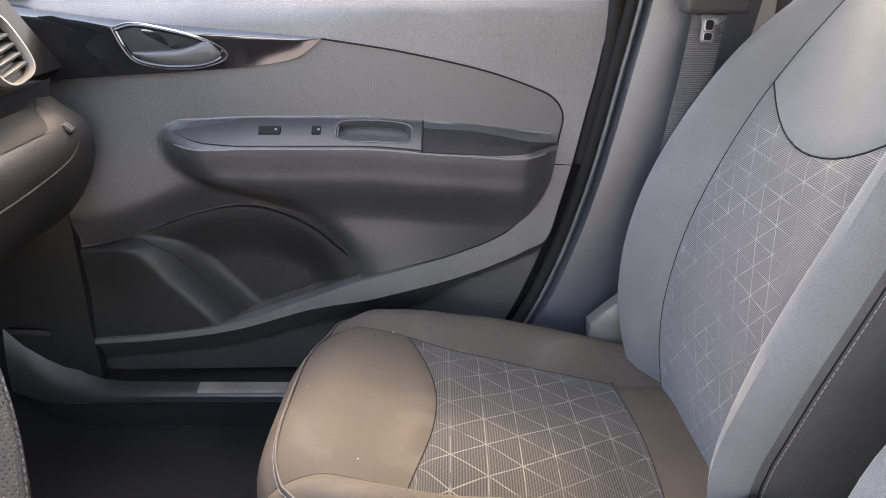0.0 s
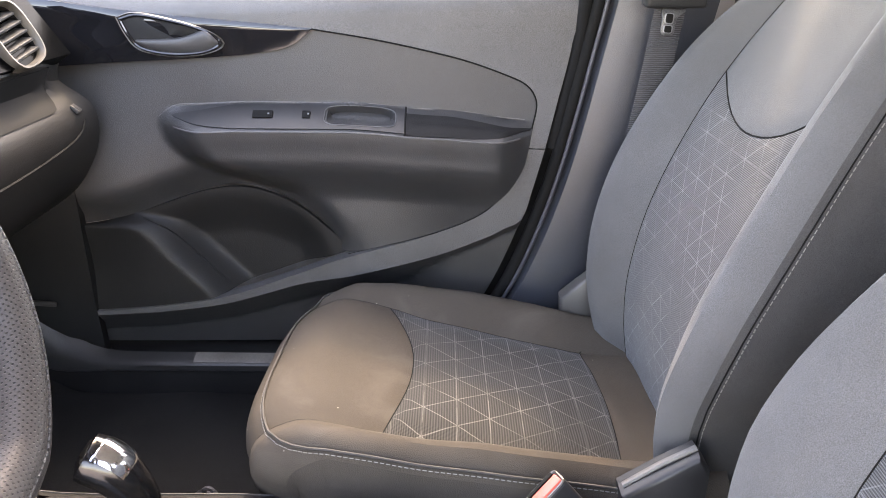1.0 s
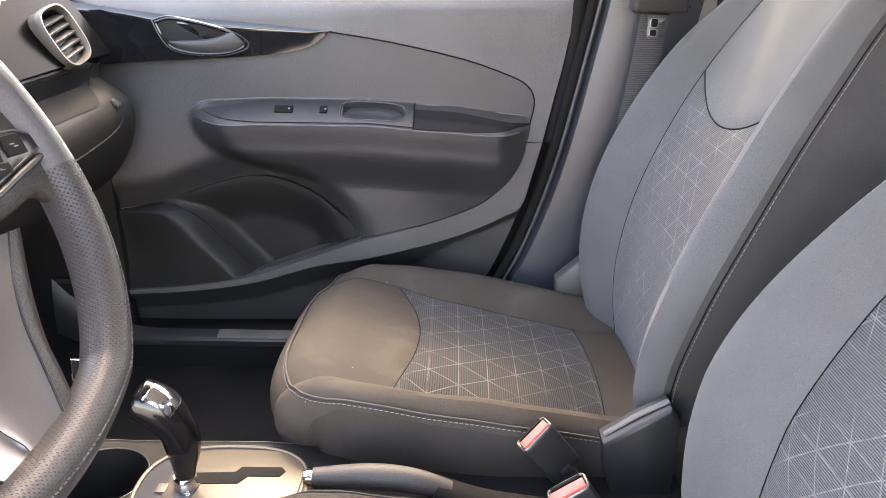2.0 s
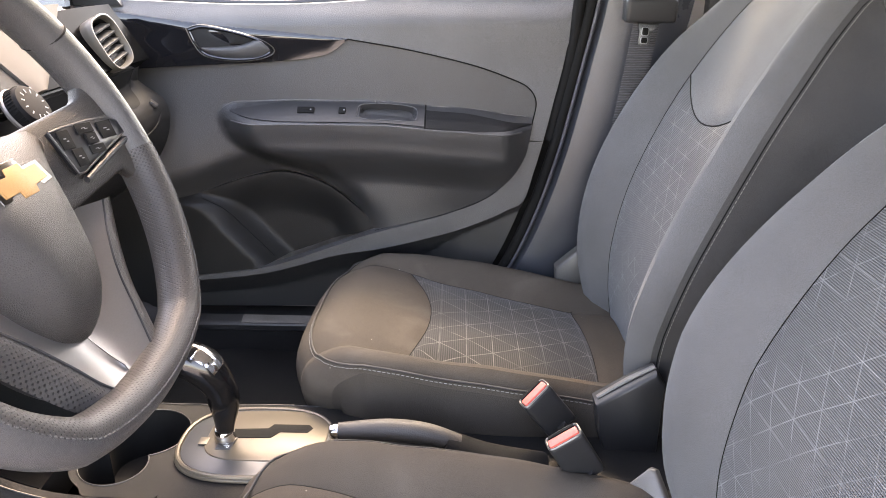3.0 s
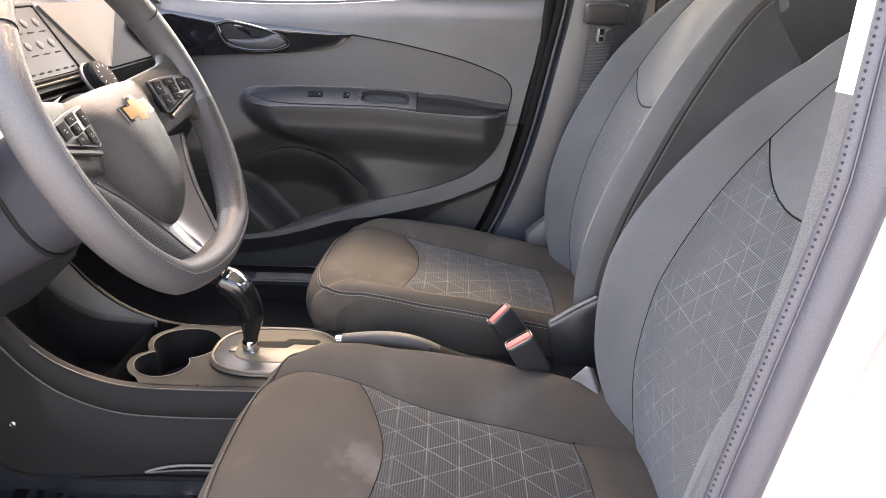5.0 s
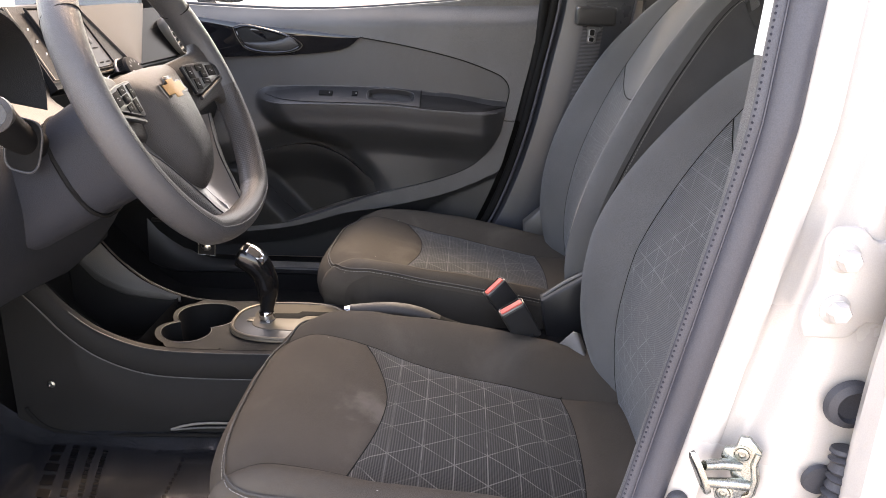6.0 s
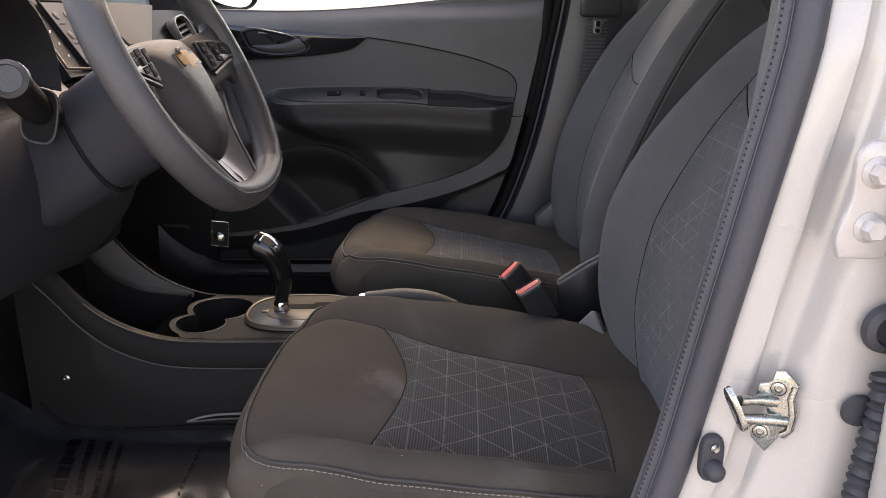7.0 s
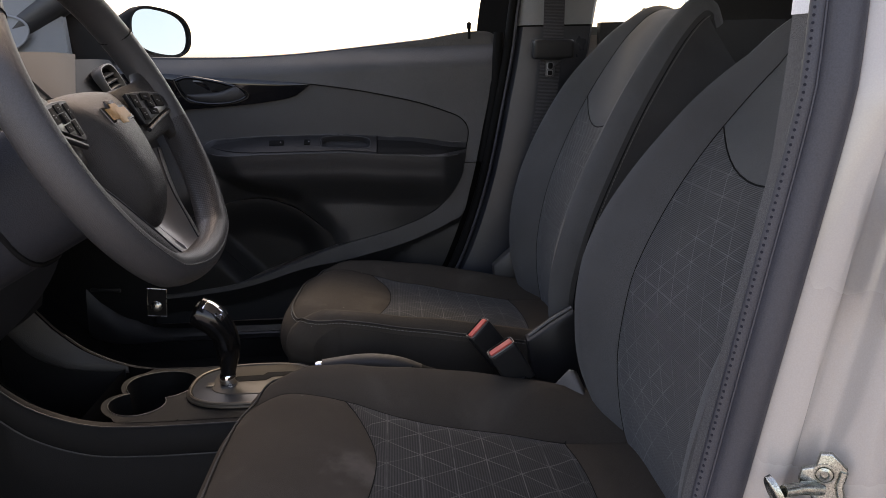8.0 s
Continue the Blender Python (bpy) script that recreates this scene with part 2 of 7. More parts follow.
HIDE = pebbled(shader("grained_hub_skin", (0.026, 0.0236, 0.022), 0.42, vary=0.14, spec=0.36), 640.0, 0.0005)
DARK_CHROME = shader("dark_chrome", (0.085, 0.077, 0.07), 0.28, metal=1.0, vary=0.06)
MARK = shader("grey_marking", (0.14, 0.14, 0.14), 0.5, vary=0.05)
GLOSS_PAD = shader("switch_plastic", (0.008, 0.008, 0.009), 0.28, vary=0.06, spec=0.4)
LEATHER = pebbled(shader("wheel_leather", (0.0340, 0.0335, 0.0345), 0.36, vary=0.16, spec=0.50), 950.0, 0.00025)
DECOR = shader("satin_dash_panel", (0.088, 0.080, 0.071), 0.55, spec=0.04, vary=0.05, grain=0.2, grain_scale=1500)
CORNER = shader("pale_pillar_trim", (0.24, 0.25, 0.26), 0.6, vary=0.10, grain=0.6, spec=0.2)
RUBBER = shader("rubber", (0.030, 0.031, 0.036), 0.55, vary=0.12, grain=0.3, spec=0.4)
SEAL = shader("seal_rubber", (0.036, 0.037, 0.045), 0.5, vary=0.12, grain=0.3, spec=0.45, stain=(0.05, 0.05, 0.058), stain_scale=14)
PAINT = shader("white_paint", (0.365, 0.340, 0.313), 0.28, vary=0.025, scale=3, coat=0.8, rough_vary=0.05, stain=(0.30, 0.277, 0.25), stain_scale=5, stain_at=0.62)
CARPET = shader("black_carpet", (0.010, 0.010, 0.010), 0.95, vary=0.3, grain=1.0, grain_scale=700, spec=0.1)
FILM = shader("clear_plastic_film", (0.0125, 0.0135, 0.0160), 0.20, vary=0.25, scale=12, grain=0.0, spec=0.5, rough_vary=0.10)
SILL_GREY = shader("sill_plastic", (0.024, 0.0236, 0.024), 0.42, vary=0.2, scale=9, grain=0.4, grain_scale=800, spec=0.4)
SILL_PALE = shader("pale_tread", (0.115, 0.106, 0.094), 0.5, vary=0.25, scale=16, grain=0.4, grain_scale=800, spec=0.35)
PRINT = shader("black_print", (0.0045, 0.0046, 0.0055), 0.5, vary=0.1, spec=0.05)
WEB = shader("belt_webbing", (0.046, 0.047, 0.052), 0.55, vary=0.12, grain=0.5, grain_scale=800, spec=0.4)
wn, wk = WEB.node_tree.nodes, WEB.node_tree.links
wtc, wave, wb, wmul, wlev = wn.new("ShaderNodeTexCoord"), wn.new("ShaderNodeTexWave"), wn.new("ShaderNodeBump"), wn.new("ShaderNodeVectorMath"), wn.new("ShaderNodeMapRange")
wave.bands_direction = "Z"
wave.inputs["Scale"].default_value, wave.inputs["Distortion"].default_value, wave.inputs["Detail Scale"].default_value = 100.0, 1.2, 3.0
wk.new(wtc.outputs["Object"], wave.inputs["Vector"])
wlev.inputs[3].default_value, wlev.inputs[4].default_value = 0.45, 1.45
wk.new(wave.outputs["Fac"], wlev.inputs[0])
wmul.operation = "SCALE"
wk.new(wn["Principled BSDF"].inputs["Base Color"].links[0].from_socket, wmul.inputs[0])
wk.new(wlev.outputs[0], wmul.inputs["Scale"])
wk.new(wmul.outputs[0], wn["Principled BSDF"].inputs["Base Color"])
wk.new(wave.outputs["Fac"], wb.inputs["Height"])
wb.inputs["Strength"].default_value, wb.inputs["Distance"].default_value = 0.7, 0.0008
wk.new(wb.outputs[0], wn["Principled BSDF"].inputs["Normal"])
RED = shader("red_button", (0.62, 0.10, 0.075), 0.45, vary=0.12, scale=60)
GOLD = shader("gold_badge", (0.27, 0.145, 0.048), 0.5, metal=0.4, vary=0.08, grain=0.6, grain_scale=1800)
THREAD = shader("pale_thread", (0.150, 0.143, 0.131), 0.8, vary=0.1)
LINER = shader("headliner", (0.34, 0.33, 0.31), 0.95, vary=0.06, grain=0.6)
LABEL_WHITE = shader("white_marking", (0.75, 0.75, 0.75), 0.5, vary=0.05)
SCREEN = shader("screen_glass", (0.030, 0.028, 0.0265), 0.35, vary=0.04, spec=0.06, rough_vary=0.03, stain=(0.05, 0.046, 0.043), stain_scale=20)
INSTRUMENT = shader("instrument_glass", (0.012, 0.012, 0.015), 0.12, vary=0.05, coat=0.5, rough_vary=0.03)
CONCRETE = shader("concrete", (0.36, 0.35, 0.33), 0.85, vary=0.12, scale=0.7, grain=0.4, grain_scale=60, stain=(0.25, 0.24, 0.22), stain_scale=0.8)
MIRROR = shader("mirror_glass", (0.50, 0.52, 0.53), 0.02, metal=1.0, vary=0.0, rough_vary=0.0)


# ---- building blocks ----
def thing(name, at, label, category, group="", kind=""):
    ob = new(name)
    ob.empty_display_size = 0.05
    ob.location = at
    return tagged(ob, label, category, group, kind)


def part(name, bm, material, parent=None, label=""):
    """One mesh object from a bmesh in world places, under its thing."""
    bmesh.ops.recalc_face_normals(bm, faces=bm.faces[:])
    me = bpy.data.meshes.new(name)
    for f in bm.faces:
        f.smooth = True
    bm.to_mesh(me)
    bm.free()
    me.materials.append(material)
    me.set_sharp_from_angle(angle=radians(38))
    ob = new(name, me)
    if parent:
        at = parent.location if parent.parent is None else parent.parent.location + parent.location
        me.transform(Matrix.Translation(-at))
        ob.parent = parent
    if label:
        tagged(ob, label)
    return ob


def spline(points, n):
    """n + 1 places along a smooth curve through the points."""
    p = [Vector(q) for q in points]
    p = [p[0] * 2 - p[1]] + p + [p[-1] * 2 - p[-2]]
    seg = len(p) - 3
    lengths = [(p[i + 2] - p[i + 1]).length for i in range(seg)]
    total, out = sum(lengths), []
    for i in range(n + 1):
        d = total * i / n
        j = 0
        while j < seg - 1 and d > lengths[j]:
            d -= lengths[j]
            j += 1
        t = min(1.0, d / max(lengths[j], 1e-9))
        a, b, c, e = p[j : j + 4]
        out.append(0.5 * ((2 * b) + (c - a) * t + (2 * a - 5 * b + 4 * c - e) * t * t + (3 * b - a - 3 * c + e) * t * t * t))
    return out


def curve_at(points):
    """A function of x through (x, value) pairs, smooth between them."""
    xs, ys = [p[0] for p in points], [p[1] for p in points]

    def f(x):
        if x <= xs[0]:
            return ys[0]
        if x >= xs[-1]:
            return ys[-1]
        i = max(j for j in range(len(xs)) if xs[j] <= x)
        t = (x - xs[i]) / (xs[i + 1] - xs[i])
        sl = lambda j: (ys[min(j + 1, len(ys) - 1)] - ys[max(j - 1, 0)]) / (xs[min(j + 1, len(xs) - 1)] - xs[max(j - 1, 0)])
        h = xs[i + 1] - xs[i]
        return (2 * t**3 - 3 * t * t + 1) * ys[i] + (t**3 - 2 * t * t + t) * h * sl(i) + (3 * t * t - 2 * t**3) * ys[i + 1] + (t**3 - t * t) * h * sl(i + 1)

    return f


def step(a, b, x):
    t = min(1.0, max(0.0, (x - a) / (b - a)))
    return t * t * (3 - 2 * t)


def sheet(rows, back=None, closed=False):
    """A bmesh from rows of places; back: a vector by which its rim is drawn back, for thickness."""
    bm = bmesh.new()
    g = [[bm.verts.new(p) for p in r] for r in rows]
    for i in range(len(g) - 1):
        m = len(g[i])
        for j in range(m if closed else m - 1):
            q = [g[i][j], g[i][(j + 1) % m], g[i + 1][(j + 1) % m], g[i + 1][j]]
            bm.faces.new(q)
    if back is not None:
        back = Vector(back)
        rim = [g[0][j] for j in range(len(g[0]))] + [g[i][-1] for i in range(1, len(g))] + [g[-1][j] for j in range(len(g[-1]) - 2, -1, -1)] + [g[i][0] for i in range(len(g) - 2, 0, -1)]
        low = [bm.verts.new(v.co + back) for v in rim]
        for a in range(len(rim)):
            b = (a + 1) % len(rim)
            bm.faces.new((rim[a], low[a], low[b], rim[b]))
    return bm


def grid_uv(bm, rows, cols, closed, du, dv):
    """Flat measure for a grid made by sheet(): du along its rows' order, dv across."""
    uvl = bm.loops.layers.uv.new("UVMap")
    bm.faces.ensure_lookup_table()
    m = cols if closed else cols - 1
    for f in range((rows - 1) * m):
        i, j = divmod(f, m)
        for loop, (a, b) in zip(bm.faces[f].loops, ((i, j), (i, j + 1), (i + 1, j + 1), (i + 1, j))):
            loop[uvl].uv = (a * du, b * dv)


def ruled(a, b, depth, nu, nv, back=None, ease=None):
    """A sheet between two curves of (x, z), pushed to y = depth(x, z)."""
    ca, cb = spline([(p[0], p[1], 0) for p in a], nu), spline([(p[0], p[1], 0) for p in b], nu)
    rows = []
    for i in range(nv + 1):
        t = i / nv
        row = []
        for p, q in zip(ca, cb):
            w = p.lerp(q, t)
            row.append((w.x, depth(w.x, w.y), w.y))
        rows.append(row)
    return sheet(rows, back)


def tube(path, r, n=10, flat=1.0, up=None, cap=True):
    """A rod along a path. r: a radius or a function of 0..1."""
    bm = bmesh.new()
    p = [Vector(q) for q in path]
    rings = []
    side = None
    for i, c in enumerate(p):
        t = (p[min(i + 1, len(p) - 1)] - p[max(i - 1, 0)]).normalized()
        ref = Vector(up) if up else (Vector((0, 0, 1)) if abs(t.z) < 0.9 else Vector((1, 0, 0)))
        s = t.cross(ref).normalized()
        if side and s.dot(side) < 0 and not up:
            s = -s
        side = s
        v = s.cross(t).normalized()
        rad = r(i / (len(p) - 1)) if callable(r) else r
        rings.append([bm.verts.new(c + s * rad * math.cos(2 * math.pi * k / n) + v * rad * flat * math.sin(2 * math.pi * k / n)) for k in range(n)])
    for i in range(len(rings) - 1):
        for k in range(n):
            bm.faces.new((rings[i][k], rings[i][(k + 1) % n], rings[i + 1][(k + 1) % n], rings[i + 1][k]))
    if cap:
        bm.faces.new(rings[0])
        bm.faces.new(rings[-1])
    return bm


def block(size, at=(0, 0, 0), m=None, bevel=0.004, segments=2):
    bm = bmesh.new()
    bmesh.ops.create_cube(bm, size=1)
    bmesh.ops.scale(bm, vec=size, verts=bm.verts)
    if bevel:
        bmesh.ops.bevel(bm, geom=bm.edges[:], offset=bevel, segments=segments, affect="EDGES", profile=0.6)
    bmesh.ops.transform(bm, matrix=m if m else Matrix.Translation(at), verts=bm.verts)
    return bm


def slab(outline, thick, m, bevel=0.002):
    """A plate of the outline (x, y), as thick as given upwards, at the pose m, with a rounded rim."""
    bm = bmesh.new()
    c = Vector((sum(p[0] for p in outline) / len(outline), sum(p[1] for p in outline) / len(outline)))
    levels = [(0, 0), (thick - bevel, 0), (thick - bevel * 0.3, bevel * 0.4), (thick, bevel)]
    rings = []
    for z, inset in levels:
        ring = []
        for q in outline:
            d = Vector(q) - c
            k = 1 - inset / max(d.length, 1e-6)
            ring.append(bm.verts.new((c.x + d.x * k, c.y + d.y * k, z)))
        rings.append(ring)
    for i in range(len(rings) - 1):
        for k in range(len(outline)):
            j = (k + 1) % len(outline)
            bm.faces.new((rings[i][k], rings[i][j], rings[i + 1][j], rings[i + 1][k]))
    bm.faces.new(rings[0])
    bm.faces.new(rings[-1])
    bmesh.ops.transform(bm, matrix=m, verts=bm.verts)
    return bm


def lathe(profile, n, m):
    """A turned body: profile of (radius, height), at the pose m."""
    bm = bmesh.new()
    rings = [[bm.verts.new((r * math.cos(2 * math.pi * k / n), r * math.sin(2 * math.pi * k / n), z)) for k in range(n)] for r, z in profile]
    for i in range(len(rings) - 1):
        for k in range(n):
            j = (k + 1) % n
            bm.faces.new((rings[i][k], rings[i][j], rings[i + 1][j], rings[i + 1][k]))
    bm.faces.new(rings[0])
    bm.faces.new(rings[-1])
    bmesh.ops.transform(bm, matrix=m, verts=bm.verts)
    return bm


def dashes(path, length, gap, r, lift=(0, 0, 0)):
    """Stitches along a path, all in one mesh."""
    bm = bmesh.new()
    p = [Vector(q) + Vector(lift) for q in path]
    pos, nxt = 0.0, 0.0
    for a, b in zip(p, p[1:]):
        d = b - a
        seg = d.length
        if seg < 1e-6:
            continue
        d = d / seg
        while nxt < pos + seg:
            s = a + d * (nxt - pos)
            e = s + d * length
            side = d.cross(Vector((0, 0, 1))).normalized() * r
            up = side.cross(d).normalized() * r
            ring0 = [bm.verts.new(s + side * u + up * v) for u, v in ((1, 0), (0, 1), (-1, 0), (0, -1))]
            ring1 = [bm.verts.new(e + side * u + up * v) for u, v in ((1, 0), (0, 1), (-1, 0), (0, -1))]
            for i in range(4):
                bm.faces.new((ring0[i], ring0[(i + 1) % 4], ring1[(i + 1) % 4], ring1[i]))
            bm.faces.new(ring0)
            bm.faces.new(ring1)
            nxt += length + gap
        pos += seg
    return bm


def merged(*parts_of):
    """Several bmeshes as one."""
    out = bmesh.new()
    for b in parts_of:
        me = bpy.data.meshes.new("tmp")
        b.to_mesh(me)
        out.from_mesh(me)
        b.free()
        bpy.data.meshes.remove(me)
    return out


def ellipse(rx, ry, n=32, power=2.0):
    out = []
    for i in range(n):
        a = 2 * math.pi * i / n
        c, s = math.cos(a), math.sin(a)
        out.append((rx * math.copysign(abs(c) ** (2 / power), c), ry * math.copysign(abs(s) ** (2 / power), s)))
    return out



# car glass: lets light straight through, with a little gloss
def car_glass(name, color):
    m = bpy.data.materials.new(name)
    m.use_nodes = True
    n, k = m.node_tree.nodes, m.node_tree.links
    n.remove(n["Principled BSDF"])
    clear, gloss, both = n.new("ShaderNodeBsdfTransparent"), n.new("ShaderNodeBsdfGlossy"), n.new("ShaderNodeMixShader")
    clear.inputs[0].default_value = (*color, 1)
    gloss.inputs["Roughness"].default_value = 0.02
    both.inputs[0].default_value = 0.05
    k.new(clear.outputs[0], both.inputs[1])
    k.new(gloss.outputs[0], both.inputs[2])
    k.new(both.outputs[0], n["Material Output"].inputs[0])
    return m


WINDSCREEN = car_glass("windscreen_glass", (0.93, 0.97, 0.97))
TINTED = car_glass("tinted_side_glass", (0.65, 0.76, 0.81))
# ---- setting: ground, floor pan, roof and the shell round the cabin ----
ground = part("ground", sheet([[(-60, -60, 0), (60, -60, 0)], [(-60, 60, 0), (60, 60, 0)]]), CONCRETE)
tagged(ground, "pale grey concrete ground with soft stains", "ground", kind="structure")

def floor_height(x, y):
    z = 0.318 + 0.010 * noise.noise(Vector((x * 9, y * 9, 0.3)))
    return z + 0.012 + 0.34 * step(-0.62, -1.05, x)

rows = [[(-1.15 + 2.3 * i / 46, -0.62 + 1.24 * j / 30, floor_height(-1.15 + 2.3 * i / 46, -0.62 + 1.24 * j / 30)) for j in range(31)] for i in range(47)]
floor = part("floor", sheet(rows, (0, 0, -0.05)), CARPET)
tagged(floor, "black carpeted car floor in deep shade", "floor", kind="structure")

# roof with its cloth liner, arched across and along
def roof_z(x, y):
    return 1.43 - 0.10 * (abs(y) / 0.60) ** 2.6 - 0.09 * ((x - 0.35) / 0.75) ** 2

rows = [[(-0.22 + 1.35 * i / 24, -0.56 + 1.12 * j / 20, roof_z(-0.22 + 1.35 * i / 24, -0.56 + 1.12 * j / 20)) for j in range(21)] for i in range(25)]
liner = part("ceiling", sheet(rows, (0, 0, 0.03)), LINER)
tagged(liner, "pale grey cloth headliner under the roof", "ceiling", kind="structure")
rows = [[(-0.25 + 1.42 * i / 24, -0.60 + 1.20 * j / 20, roof_z(-0.25 + 1.42 * i / 24, (-0.60 + 1.20 * j / 20) * 0.95) + 0.04) for j in range(21)] for i in range(25)]
tagged(part("roof", sheet(rows, (0, 0, -0.01)), PAINT), "white painted steel car roof", "roof", kind="structure")


# ---- seats ----
def pad(base, lines, zones, seat_y, side, w_of, hi_of, bolster_of, wall_of, n_wall=3, tilt=None, sink=0.0045, hollow=-0.006, radius=0.036):
    """Grids of one upholstered pad, split at its seams.
    base(t): middle place and normal along the pad; lines: functions of v giving t at each cross seam; zones: rows between them.
    hi_of(t, sgn): the half width of the middle on each side; sink: how deep it lies; hollow: how much deeper its centre.
    Returns for each zone the rows of places of its middle, inner side and outer side."""
    columns = [("wall", i / n_wall) for i in range(n_wall)] + [("round", i / 5) for i in range(5)] + [("bol", i / 5) for i in range(6)] + [("seam", 0.0)]
    inner = [("ins", i / 14) for i in range(1, 14)]
    full = [(-1, c) for c in columns] + [(0, c) for c in inner] + [(1, c) for c in reversed(columns)]

    def place(t, sgn, kind, f):
        w, hi = w_of(t), hi_of(t, sgn)
        down = 0.0
        wall = 0.0
        if kind == "wall":
            y, down, wall = w - 0.010 * (1 - f), radius, 1 - f
        elif kind == "round":
            a = f * math.pi / 2
            y, down = w - radius + radius * math.cos(a), radius - radius * math.sin(a)
        elif kind == "bol":
            y = (w - radius) + (hi + 0.007 - (w - radius)) * f
        elif kind == "seam":
            y, down = hi, sink
        else:
            y = 0
        v = y / w
        rise = 0.0
        if kind in ("wall", "round", "bol"):
            q = (y - hi) / (w - hi)
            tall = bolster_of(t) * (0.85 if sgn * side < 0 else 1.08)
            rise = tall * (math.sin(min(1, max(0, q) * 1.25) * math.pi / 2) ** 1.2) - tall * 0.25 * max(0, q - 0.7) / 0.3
            rise -= (sink - 0.003) * (1 - step(0.0, 0.45, q))
        y *= sgn
        c, nrm = base(t, v)
        return c, nrm, y, rise - down, wall

    out = []
    for zi in range(len(zones)):
        rows = []
        for r in range(zones[zi] + 1):
            row = []
            for sgn, (kind, f) in full:
                vv = (f * 2 - 1) if sgn == 0 else sgn
                t0, t1 = lines[zi](vv), lines[zi + 1](vv)
                t = t0 + (t1 - t0) * r / zones[zi]
                if sgn == 0:
                    hi = hi_of(t, 1 if vv > 0 else -1)
                    y = hi * vv
                    c, nrm = base(t, y / w_of(t))
                    edge = 1 - abs(vv)
                    lift = -hollow * math.sin(min(1, edge * 1.6) * math.pi / 2) - (sink - 0.003) - 0.003 * (1 - min(1, edge / 0.10))
                    wall = 0.0
                else:
                    c, nrm, y, lift, wall = place(t, sgn, kind, f)
                # cross seams sink a little
                e = min(r, zones[zi] - r)
                if 0 < zi + (1 if r > zones[zi] / 2 else 0) < len(zones) and e == 0 and sgn == 0:
                    lift -= 0.0045
                p = c + nrm * lift
                p = Vector((p.x, seat_y + side * y, p.z + (tilt(p.x, y) if tilt else 0)))
                if wall:
                    p = wall_of(p, nrm, wall, t)
                row.append((p, t, y))
            rows.append(row)
        out.append(rows)
    return out, len(columns)


def zone_bm(rows, lo, hi, arc=0.68, wide=1.0):
    bm = bmesh.new()
    uvl = bm.loops.layers.uv.new("UVMap")
    g = [[(bm.verts.new(p), t * arc, y) for p, t, y in r[lo:hi]] for r in rows]
    for i in range(len(g) - 1):
        for j in range(len(g[i]) - 1):
            q = (g[i][j], g[i][j + 1], g[i + 1][j + 1], g[i + 1][j])
            f = bm.faces.new([a[0] for a in q])
            for loop, a in zip(f.loops, q):
                loop[uvl].uv = (a[1], a[2] * wide)
    return bm


